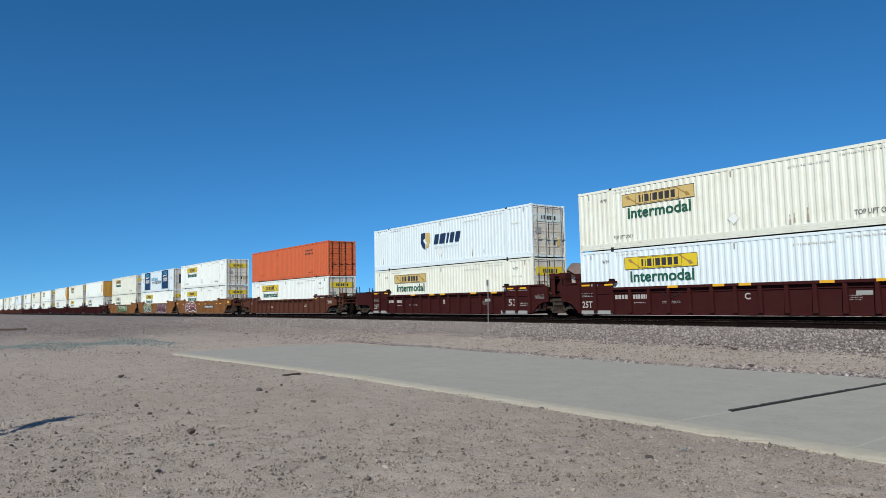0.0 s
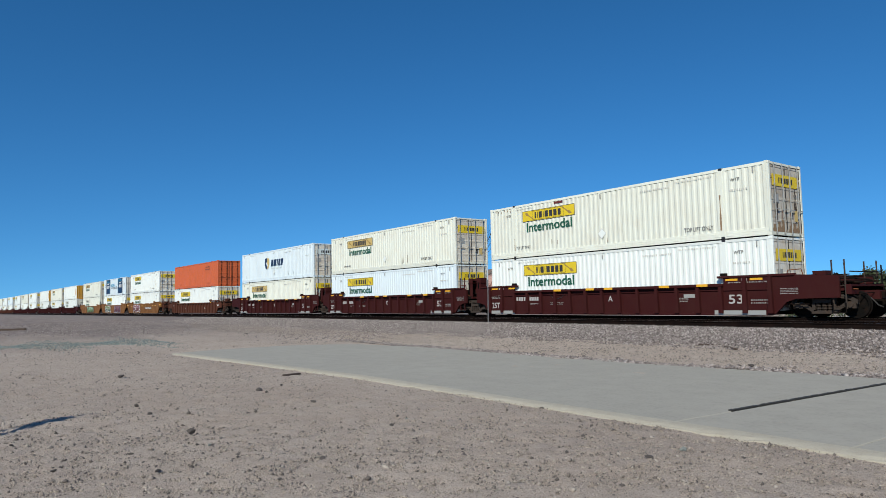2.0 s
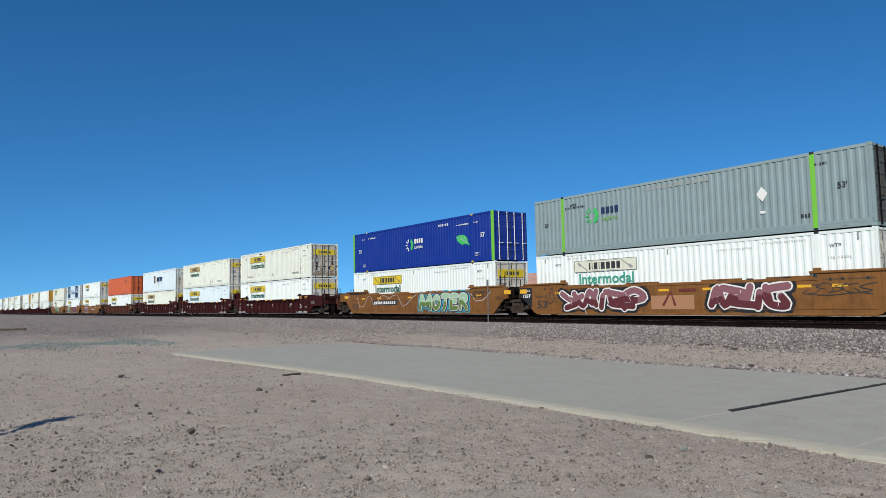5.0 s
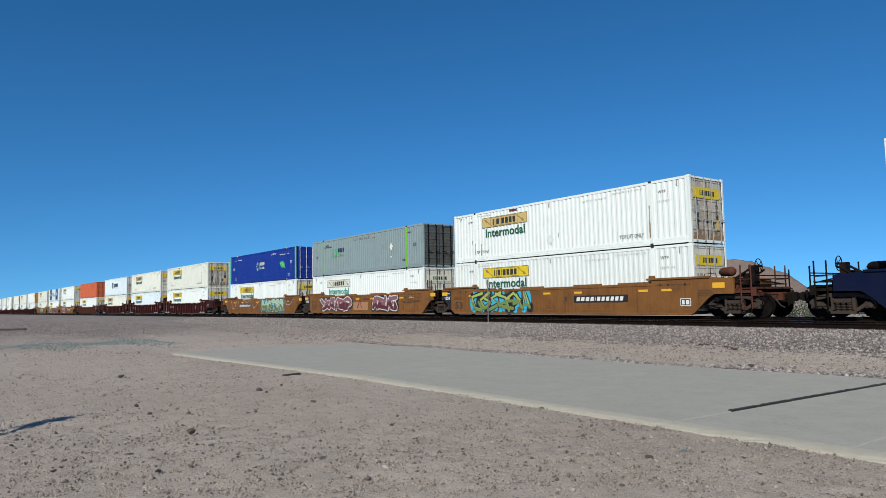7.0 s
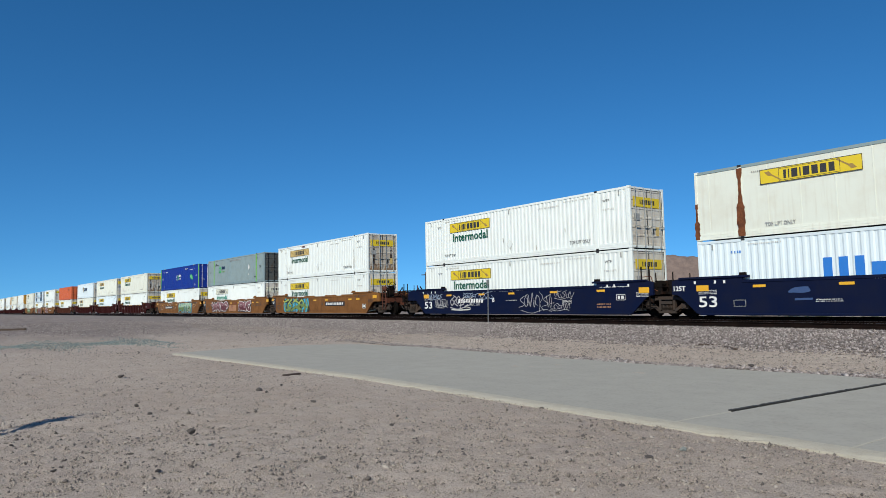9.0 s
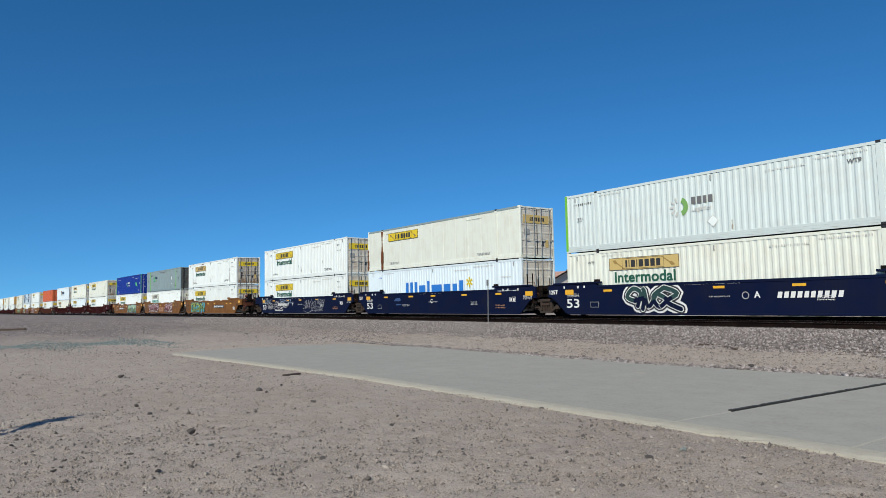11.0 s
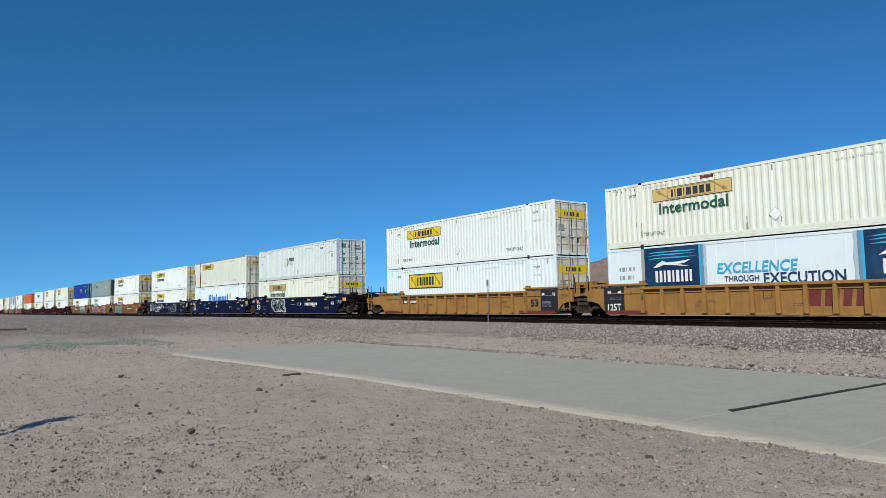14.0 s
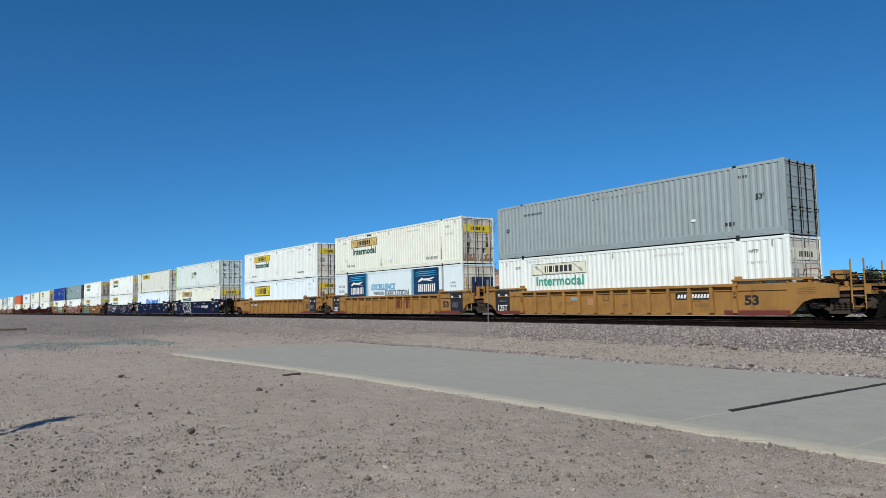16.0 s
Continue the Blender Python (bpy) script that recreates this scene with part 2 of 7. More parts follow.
    "mountain": stony("bare_rock_slope", ((0.125, 0.092, 0.080), (0.175, 0.131, 0.112), (0.068, 0.050, 0.044)), 0.09, bump=1.0, big=0.02),
    "bark": stony("grey_bark", ((0.04675, 0.0391, 0.034), (0.07225, 0.0612, 0.0527), (0.02975, 0.0255, 0.0221)), 9.0),
    "leaf": pebbled("dusty_leaves", ((0.0153, 0.0323, 0.0102), (0.02975, 0.05525, 0.017), (0.051, 0.08075, 0.02975))),
    "salmon": stony("sunbaked_salmon_roofing", ((0.36, 0.19, 0.145), (0.52, 0.42, 0.37), (0.24, 0.115, 0.085)), 1.6, bump=0.6, big=0.7),
    "stucco": paint("pale_stucco", (0.527, 0.493, 0.425), rough=0.85, amount=0.3),
    "glass": plain("dark_window_glass", (0.0255, 0.02975, 0.034), 0.12),
    "galv": plain("galvanised_post", (0.238, 0.238, 0.2295), 0.5, 0.6),
    "rubber": plain("black_rubber", (0.017, 0.017, 0.017), 0.8),
    "wood": stony("dry_wood", ((0.051, 0.034, 0.0255), (0.0765, 0.05525, 0.0425), (0.02975, 0.02125, 0.017)), 10.0),
}

# ---- the line of the track, and how far the train has gone ----
TRACK_Y, NEAR_Y = 26.51, 22.40       # centres of the train's track and of the empty near track
RAIL_Z = 0.70                        # top of the rails
TOP_Z = 6.73                         # roof of a full stack
LEN, WID, HGT = 16.154, 2.591, 2.89  # a 53-foot container


def gone(t):
    return 13.276 * t + 0.01897 * (t - 8) ** 2 + 0.00019 * (t - 8) ** 3


def bend(x):
    """Sideways and downward shift of the line at x, and its heading in degrees."""
    def at(q):
        u = max(0.0, -q - 50)
        return -0.0168 * u * u / (u + 25), -0.0022 * min(u, 450)
    y, z = at(x)
    return y, z, math.degrees(math.atan2(at(x + 4)[0] - at(x - 4)[0], 8))


# ---- mesh helpers ----
def box(bm, x0, x1, y0, y1, z0, z1):
    vs = [bm.verts.new((x, y, z)) for x in (x0, x1) for y in (y0, y1) for z in (z0, z1)]
    for f in ((0, 1, 3, 2), (4, 6, 7, 5), (0, 4, 5, 1), (2, 3, 7, 6), (0, 2, 6, 4), (1, 5, 7, 3)):
        bm.faces.new([vs[i] for i in f])
    return vs


def boxes(*rows):
    bm = bmesh.new()
    for r in rows:
        box(bm, *r)
    return bm


def soft_box(x0, x1, y0, y1, z0, z1, r=0.012, seg=1):
    bm = boxes((x0, x1, y0, y1, z0, z1))
    bmesh.ops.bevel(bm, geom=list(bm.edges), offset=r, segments=seg, affect='EDGES', profile=0.6)
    return bm


def tube(bm, a, b, r0, r1=None, n=8, caps=True):
    a, b = Vector(a), Vector(b)
    r1 = r0 if r1 is None else r1
    d = (b - a).normalized()
    u = d.orthogonal().normalized()
    w = d.cross(u)
    ring = []
    for c, r in ((a, r0), (b, r1)):
        ring.append([bm.verts.new(c + (u * math.cos(2 * math.pi * i / n) + w * math.sin(2 * math.pi * i / n)) * r) for i in range(n)])
    for i in range(n):
        j = (i + 1) % n
        bm.faces.new((ring[0][i], ring[0][j], ring[1][j], ring[1][i]))
    if caps:
        bm.faces.new(ring[0][::-1])
        bm.faces.new(ring[1])
    return ring


def prism(bm, pts, y0, y1):
    """A polygon in the x-z plane, given counter-clockwise as seen from -y, extruded from y0 to y1."""
    a = [bm.verts.new((x, y0, z)) for x, z in pts]
    b = [bm.verts.new((x, y1, z)) for x, z in pts]
    bm.faces.new(a)
    bm.faces.new(b[::-1])
    for i in range(len(pts)):
        j = (i + 1) % len(pts)
        bm.faces.new((a[j], a[i], b[i], b[j]))


def lathe(bm, prof, axis_y=True, n=24, centre=(0, 0, 0)):
    """Turn a profile of (radius, along) round the y axis."""
    rings = []
    for r, y in prof:
        rings.append([bm.verts.new((centre[0] + r * math.cos(2 * math.pi * i / n), centre[1] + y, centre[2] + r * math.sin(2 * math.pi * i / n))) for i in range(n)])
    for p, q in zip(rings, rings[1:]):
        for i in range(n):
            j = (i + 1) % n
            bm.faces.new((p[i], q[i], q[j], p[j]))
    bm.faces.new(rings[0])
    bm.faces.new(rings[-1][::-1])


SHARED = {}


def mesh_of(key, build, material, smooth=False):
    """One mesh for all the alike parts."""
    if key not in SHARED:
        bm = build() if callable(build) else build
        bmesh.ops.recalc_face_normals(bm, faces=list(bm.faces))
        me = bpy.data.meshes.new(str(key[0]) if isinstance(key, tuple) else str(key))
        bm.to_mesh(me)
        bm.free()
        me.materials.append(M[material])
        if smooth:
            me.polygons.foreach_set("use_smooth", [True] * len(me.polygons))
        SHARED[key] = me
    return SHARED[key]


def part(name, bm, material, parent, label="", key=None, at=(0, 0, 0), turn=(0, 0, 0), smooth=False, kind=""):
    """Link a bmesh (or the function that makes it, with a key to share it) as one mesh under a thing."""
    if key is None:
        key = (name, len(SHARED))
    me = mesh_of((key, material), bm, material, smooth)
    ob = new(name, me)
    ob.parent = parent
    ob.matrix_basis = pose(*at, *turn)
    return tagged(ob, label, kind=kind)


def thing(name, m, label, category, group="", kind=""):
    ob = new(name)
    ob.empty_display_size = 0.3
    ob.matrix_basis = m
    return tagged(ob, label, category, group, kind)


def solid(name, bm, material, m=None, label="", category="", group="", kind="", smooth=False):
    bmesh.ops.recalc_face_normals(bm, faces=list(bm.faces))
    me = bpy.data.meshes.new(name)
    bm.to_mesh(me)
    bm.free()
    me.materials.append(M[material])
    if smooth:
        me.polygons.foreach_set("use_smooth", [True] * len(me.polygons))
    ob = new(name, me)
    if m is not None:
        ob.matrix_basis = m
    return tagged(ob, label, category, group, kind)


LETTERS = {}


def word_mesh(text, height, squeeze, material, bold=0.0, shear=0.0):
    key = (text, height, squeeze, material, bold, shear)
    if key not in LETTERS:
        cu = bpy.data.curves.new("lettering", 'FONT')
        cu.body, cu.size, cu.align_x = text, height / 0.69, 'LEFT'
        cu.offset, cu.shear, cu.resolution_u = bold, shear, 3
        tmp = bpy.data.objects.new("lettering", cu)
        me = bpy.data.meshes.new_from_object(tmp)
        bpy.data.objects.remove(tmp)
        me.transform(Matrix.Diagonal((squeeze, 1, 1, 1)))
        me.materials.clear()
        me.materials.append(M[material])
        LETTERS[key] = me
    return LETTERS[key]


def words(text, x, z, height, material, parent, y, width=None, bold=0.004, shear=0.0, end=False, label=""):
    """Lettering on a side (facing -y), or with end on the +x face; x and z give the lower left."""
    me = word_mesh(text, height, 1.0, material, bold, shear)
    w = max(v.co.x for v in me.vertices)
    k = width / w if width else 1.0
    ob = new("lettering", me if not width else word_mesh(text, height, k, material, bold, shear))
    ob.parent = parent
    ob.matrix_basis = pose(y, x, z, 90, 0, 90) if end else pose(x, y, z, 90, 0, 0)
    return tagged(ob, label) if label else ob


def bars_bm(pieces, end=False):
    """Flat bars (x0, x1, z0, z1), 3 mm thick, facing -y (or +x)."""
    bm = bmesh.new()
    for x0, x1, z0, z1 in pieces:
        if end:
            box(bm, -0.001, 0.002, x0, x1, z0, z1)
        else:
            box(bm, x0, x1, -0.002, 0.001, z0, z1)
    return bm


def glyph_bars(width, height, pattern):
    """A row of bars of uneven widths that stands for a mark that is not spelled out."""
    tot = sum(pattern) + 0.35 * (len(pattern) - 1)
    out, x = [], 0.0
    for p in pattern:
        w = p / tot * width
        out.append((x, x + w, 0.0, height))
        x += w + 0.35 / tot * width
    return out


def polys_bm(polys, end=False):
    """Flat shapes from outlines in x-z, facing -y."""
    bm = bmesh.new()
    for k, pts in enumerate(polys):
        prism(bm, pts, -0.002, 0.001)
    return bm


# ---- ground ----
def smooth01(a, b, v):
    t = np.clip((v - a) / (b - a), 0, 1)
    return t * t * (3 - 2 * t)


def bend_z(x):
    return -0.0022 * np.clip(-x - 50, 0, 450)


def bend_y(x):
    u = np.clip(-x - 50, 0, None)
    return -0.0168 * u * u / (u + 25)


RIPPLES = [(random.uniform(0.3, 5.5), random.uniform(0, 6.28), random.uniform(0, 6.28)) for _ in range(26)]


def ground_z(x, y):
    """Height of the earth: flat yard, a low rise to the ballast, gentle unevenness."""
    x, y = np.asarray(x, float), np.asarray(y, float)
    yy = y - bend_y(x)
    z = 0.16 * smooth01(14.0, 18.0, yy) + 0.14 * smooth01(30, 60, yy) + bend_z(x)
    fine = sum(np.sin(x * k * math.cos(a) + y * k * math.sin(a) + p) / (1 + k * 1.6) for k, a, p in RIPPLES)
    return z + 0.014 * fine * np.clip(1.2 - np.hypot(x, y) / 90, 0.15, 1)


def sheet(name, xs, ys, zf, material, label, kind="structure", category="", smooth=True):
    gx, gy = np.meshgrid(xs, ys)
    gz = zf(gx, gy)
    co = np.stack([gx, gy, gz], -1).reshape(-1, 3)
    nx, ny = len(xs), len(ys)
    i = (np.arange(ny - 1)[:, None] * nx + np.arange(nx - 1)[None, :]).reshape(-1)
    faces = np.stack([i, i + 1, i + nx + 1, i + nx], -1)
    me = bpy.data.meshes.new(name)
    me.from_pydata(co.tolist(), [], faces.tolist())
    me.materials.append(M[material])
    if smooth:
        me.polygons.foreach_set("use_smooth", [True] * len(me.polygons))
    return tagged(new(name, me), label, category, kind=kind)


def stretch(a, b, step, far, grow=1.18):
    mid = list(np.arange(a, b, step))
    lo, s = [], step
    v = a
    while v > -far:
        s *= grow
        v -= s
        lo.append(v)
    hi, s, v = [], step, mid[-1]
    while v < far:
        s *= grow
        v += s
        hi.append(v)
    return np.array(lo[::-1] + mid + hi)


# edges of the concrete pad
def front_y(x):
    return 7.17 + 0.0035 * (x + 12.3) + np.minimum(0, x + 12.8) * 0.072


def back_y(x):
    return 13.1 + 0.11 * np.maximum(0, x + 10.6) + 0.02 * np.maximum(0, -10.6 - x)


def left_x(y):
    """The rounded far end of the pad."""
    return -24.05 + 0.32 * np.maximum(0, 8.0 - y) + 0.62 * np.maximum(0, y - 10.6) + 0.9 * np.maximum(0, y - 12.3)


# rough skin of the earth near the eye: small lumps on top of the gentle waves
def lumpy_ground(x, y):
    z = ground_z(x, y)
    r = np.random.default_rng(3).normal(0, 1, x.shape)
    near = np.clip(1.3 - np.hypot(x + 8, y - 6) / 24, 0, 1)
    z = z + r * 0.011 * near
    # the earth is trodden level along the front of the concrete
    k = np.exp(-((y - front_y(x) + 0.05) / 0.40) ** 2) * ((x > -24.5) & (x < 8))
    return z * (1 - k) + k * (-0.014 + 0.005 * r)


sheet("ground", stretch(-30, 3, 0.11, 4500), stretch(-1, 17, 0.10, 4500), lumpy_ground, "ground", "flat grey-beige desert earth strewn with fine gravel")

LINE_X = np.concatenate([np.arange(-760, -60, 10), np.arange(-60, 340, 10)])


def along(name, profile, material, label, kind="structure", category="", wiggle=0.0):
    """A cross-section of (y, z) carried along the line of the track."""
    bm = bmesh.new()
    rows = []
    rng = random.Random(5)
    for x in LINE_X:
        dy, dz = float(bend_y(x)), float(bend_z(x))
        rows.append([bm.verts.new((x, y + dy + rng.uniform(-wiggle, wiggle), z + dz)) for y, z in profile])
    for a, b in zip(rows, rows[1:]):
        for i in range(len(profile) - 1):
            bm.faces.new((a[i], b[i], b[i + 1], a[i + 1]))
    return solid(name, bm, material, None, label, category, kind=kind)


along("ballast_bed", [(17.6, 0.05), (18.6, 0.24), (20.6, 0.50), (TRACK_Y + 2.0, 0.50), (TRACK_Y + 4.6, 0.0)], "ballastbed",
      "raised bed of crushed pinkish-grey ballast under both tracks", wiggle=0.12)

for cy, word in ((NEAR_Y, "empty near track"), (TRACK_Y, "track under the train")):
    for side in (-0.7525, 0.7525):
        y = cy + side
        z = RAIL_Z
        prof = [(y - 0.07, z - 0.172), (y - 0.07, z - 0.158), (y - 0.012, z - 0.14), (y - 0.010, z - 0.05), (y - 0.036, z - 0.035), (y - 0.036, z - 0.006), (y - 0.028, z),
                (y + 0.028, z), (y + 0.036, z - 0.006), (y + 0.036, z - 0.035), (y + 0.010, z - 0.05), (y + 0.012, z - 0.14), (y + 0.07, z - 0.158), (y + 0.07, z - 0.172)]
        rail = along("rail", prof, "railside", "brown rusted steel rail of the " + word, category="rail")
        rail.data.materials.append(M["bright"])
        for f in rail.data.polygons:
            if f.normal.z > 0.99 and f.center.z > z - 0.01 + float(bend_z(f.center.x)):
                f.material_index = 1

# sleepers: those of the near stretch are pieces of their own
tie_bm = lambda: soft_box(-0.115, 0.115, -1.295, 1.295, -0.18, 0.0, 0.012)
for cy, a, b in ((NEAR_Y, -62, 8), (TRACK_Y, -62, 8)):
    bed = thing("sleepers", pose(0, cy, 0), "weathered timber sleepers half sunk in ballast", "sleepers", kind="structure")
    rng = random.Random(int(cy))
    x = a
    while x < b:
        part("sleeper", tie_bm, "tie", bed, key="sleeper", at=(x + rng.uniform(-0.03, 0.03), float(bend_y(x)) + rng.uniform(-0.04, 0.04), RAIL_Z - 0.172 + float(bend_z(x)) + rng.uniform(-0.006, 0.0)))
        x += 0.54


# ---- loose stones ----
ICO_T = (1 + 5 ** 0.5) / 2
ICO = np.array([(-1, ICO_T, 0), (1, ICO_T, 0), (-1, -ICO_T, 0), (1, -ICO_T, 0), (0, -1, ICO_T), (0, 1, ICO_T), (0, -1, -ICO_T), (0, 1, -ICO_T), (ICO_T, 0, -1), (ICO_T, 0, 1), (-ICO_T, 0, -1), (-ICO_T, 0, 1)]) / 1.902
ICO_F = np.array([(0, 11, 5), (0, 5, 1), (0, 1, 7), (0, 7, 10), (0, 10, 11), (1, 5, 9), (5, 11, 4), (11, 10, 2), (10, 7, 6), (7, 1, 8), (3, 9, 4), (3, 4, 2), (3, 2, 6), (3, 6, 8), (3, 8, 9), (4, 9, 5), (2, 4, 11), (6, 2, 10), (8, 6, 7), (9, 8, 1)])
OCT = np.array([(1, 0, 0), (-1, 0, 0), (0, 1, 0), (0, -1, 0), (0, 0, 1), (0, 0, -1)], float)
OCT_F = np.array([(0, 2, 4), (2, 1, 4), (1, 3, 4), (3, 0, 4), (2, 0, 5), (1, 2, 5), (3, 1, 5), (0, 3, 5)])


def stones(name, x, y, z, size, material, label, seed=1, base=(OCT, OCT_F), flat=(0.45, 0.9), jag=0.28, sunk=0.15):
    """Very many loose stones in one mesh."""
    rng = np.random.default_rng(seed)
    v0, f0 = base
    n, k = len(x), len(v0)
    v = v0[None] * (1 + rng.uniform(-jag, jag, (n, k, 1)))
    sc = np.stack([rng.uniform(0.8, 1.35, n), rng.uniform(0.7, 1.1, n), rng.uniform(*flat, n)], -1) * np.asarray(size)[:, None]
    v = v * sc[:, None, :]
    a = rng.uniform(0, 2 * math.pi, n)
    ca, sa = np.cos(a)[:, None], np.sin(a)[:, None]
    vx, vy = v[..., 0] * ca - v[..., 1] * sa, v[..., 0] * sa + v[..., 1] * ca
    tilt = rng.uniform(-0.35, 0.35, (n, 1))
    vz = v[..., 2] + vx * tilt
    co = np.stack([vx + np.asarray(x)[:, None], vy + np.asarray(y)[:, None], vz + (np.asarray(z) + sc[:, 2] * (1 - 2 * sunk) * 0.5)[:, None]], -1).reshape(-1, 3)
    fc = (f0[None] + (np.arange(n) * k)[:, None, None]).reshape(-1, 3)
    me = bpy.data.meshes.new(name)
    me.vertices.add(len(co))
    me.vertices.foreach_set("co", co.ravel())
    me.loops.add(fc.size)
    me.loops.foreach_set("vertex_index", fc.ravel().astype(np.int32))
    me.polygons.add(len(fc))
    me.polygons.foreach_set("loop_start", np.arange(0, fc.size, 3, dtype=np.int32))
    me.materials.append(M[material])
    me.update(calc_edges=True)
    return tagged(new(name, me), label, "stones", kind="stuff")


def slab_free(x, y):
    """True where no concrete lies."""
    return ~((x > left_x(y)) & (y > front_y(x)) & (y < back_y(x)))


def fan(n, d0, d1, seed):
    """Places spread over the yard, thicker near its road end."""
    rng = np.random.default_rng(seed)
    d = d0 * (d1 / d0) ** rng.uniform(0, 1, n)
    a = np.radians(rng.uniform(16, 92, n))
    x, y = -d * np.sin(a), d * np.cos(a)
    keep = slab_free(x, y) & (y < 17.9)
    return x[keep], y[keep], rng


x, y, rng = fan(82000, 3.6, 70, 11)
stones("gravel", x, y, ground_z(x, y), np.clip(rng.lognormal(-5.3, 0.45, len(x)), 0.002, 0.013), "pebble", "fine beige gravel scattered over the earth", 12, flat=(0.5, 1.2), jag=0.4)
x, y, rng = fan(46000, 3.6, 24, 15)
stones("gravel", x, y, ground_z(x, y), np.clip(rng.lognormal(-5.0, 0.38, len(x)), 0.004, 0.018), "earthstone", "earth-coloured grit and small stones over the yard", 16, (ICO, ICO_F), flat=(0.4, 0.95), jag=0.45, sunk=0.35)
x, y, rng = fan(19000, 6.0, 42, 17)
stones("gravel", x, y, ground_z(x, y), np.clip(rng.lognormal(-4.5, 0.42, len(x)) * (0.75 + 0.012 * np.hypot(x, y)), 0.006, 0.04), "pebble", "scattered dark and pale stones over the yard", 18, flat=(0.5, 1.0), jag=0.45)
x, y, rng = fan(12000, 3.7, 60, 21)
stones("gravel", x, y, ground_z(x, y), np.clip(rng.lognormal(-4.9, 0.48, len(x)), 0.005, 0.030), "pebble", "small mixed stones scattered over the earth", 22, (ICO, ICO_F), flat=(0.5, 1.15), jag=0.38)
rng = np.random.default_rng(31)
y = rng.uniform(0.5, 8.4, 3600)
x = -34.6 + 0.22 * y + rng.normal(0, 2.3, len(y)) * (0.7 + 0.5 * np.sin(y * 1.9))
stones("gravel", x, y, ground_z(x, y), rng.uniform(0.015, 0.045, len(x)), "tealstone", "patch of bluish-grey crushed stone on the earth", 32)
rng = np.random.default_rng(36)
x = -5.5 - 22 * rng.uniform(0, 1, 8000) ** 1.3
y = rng.uniform(0.2, 6.2, len(x))
ok = slab_free(x, y) & (np.sin(x * 0.7 + 1.3 * np.sin(y)) + rng.uniform(-1, 1, len(x)) > 0.1)
stones("gravel", x[ok], y[ok], ground_z(x[ok], y[ok]), np.clip(rng.lognormal(-4.72, 0.45, len(x)), 0.004, 0.028)[ok], "darkstone", "sharp dark gravel scattered over the earth", 37, flat=(0.5, 1.0), jag=0.45)
rng = np.random.default_rng(38)
x = -25 - 65 * rng.uniform(0, 1, 24000) ** 1.4
y = rng.uniform(0.5, 18.0, len(x)) + bend_y(x)
ok = np.sin(x * 0.21 + 1.1 * np.sin(y * 0.5)) + (-x - 40) / 12 + (y - 9) / 9 + rng.uniform(-1, 1, len(x)) > 0
stones("gravel", x[ok], y[ok], ground_z(x[ok], y[ok]), np.clip(rng.lognormal(-3.75, 0.35, len(x)), 0.012, 0.05)[ok], "ballast", "dark gravel spread over the far yard", 39, flat=(0.6, 1.2), jag=0.45)
# windrow of coarse gravel along the back of the concrete, and the foot of the ballast
rng = np.random.default_rng(41)
x = -26 + 30 * rng.uniform(0, 1, 9000) ** 0.7
y = back_y(x) + 0.06 + np.abs(rng.normal(0, 0.38, len(x)))
stones("gravel", x, y, ground_z(x, y) + 0.03 * np.exp(-((y - back_y(x) - 0.25) / 0.2) ** 2), 0.012 + 0.045 * rng.uniform(0, 1, len(x)) ** 2, "ballast", "windrow of coarse gravel along the concrete", 42)
rng = np.random.default_rng(45)
x = 5 - 60 * rng.uniform(0, 1, 26000) ** 1.15
y = rng.uniform(14.6, 18.2, len(x)) + bend_y(x)
ok = slab_free(x, y)
stones("gravel", x[ok], y[ok], ground_z(x[ok], y[ok]), rng.uniform(0.006, 0.026, len(x))[ok], "pebble", "loose gravel on the strip beside the ballast", 46)
rng = np.random.default_rng(51)
n = 105000
x = 6 - 74 * rng.uniform(0, 1, n) ** 1.25
yy = 17.0 + 4.45 * rng.uniform(0, 1, n) ** 0.72
zz = np.interp(yy, [16.6, 17.6, 18.6, 20.6, 30], [0.14, 0.14, 0.26, 0.50, 0.50]) + rng.uniform(-0.02, 0.01, n) + bend_z(x)
stones("ballast_stones", x, yy + bend_y(x), zz, rng.uniform(0.014, 0.044, n), "ballast", "crushed pinkish-grey ballast stones on the track shoulder", 52, flat=(0.6, 1.0))

# single rocks that stand out
ROCKS = [(1, -16.67, 3.37, 0.15, 0.5), (2, -8.78, 2.60, 0.085, 1.0), (3, -12.03, 4.78, 0.10, 0.7), (4, -11.77, 4.82, 0.06, 0.7), (5, -10.02, 4.89, 0.085, 0.6), (6, -8.1, 1.75, 0.07, 0.35), (7, -6.95, 1.75, 0.06, 0.7),
         (8, -4.16, 6.19, 0.08, 0.5), (9, -7.45, 4.73, 0.055, 0.7), (10, -8.0, 5.18, 0.055, 0.6), (11, -6.36, 3.2, 0.07, 0.6), (12, -4.17, 5.63, 0.07, 0.4), (13, -3.57, 6.30, 0.05, 0.5), (14, -11.76, 2.62, 0.075, 0.8), (15, -10.7, 2.57, 0.075, 0.6),
         (16, -7.76, 5.18, 0.05, 0.4), (17, -7.73, 0.97, 0.06, 0.5), (18, -9.49, 0.75, 0.05, 0.5), (19, -12.69, 5.5, 0.05, 0.8), (20, -7.78, 14.23, 0.16, 0.6), (21, -8.1, 14.3, 0.10, 0.4), (22, -11.2, 14.0, 0.10, 0.8), (23, -36.0, 13.6, 0.12, 0.6),
         (24, -7.9, 2.55, 0.04, 0.8), (25, -7.5, 1.75, 0.045, 0.5), (26, -3.2, 5.9, 0.045, 0.4), (27, -5.75, 4.55, 0.055, 0.4), (28, -4.85, 5.2, 0.05, 0.5)]


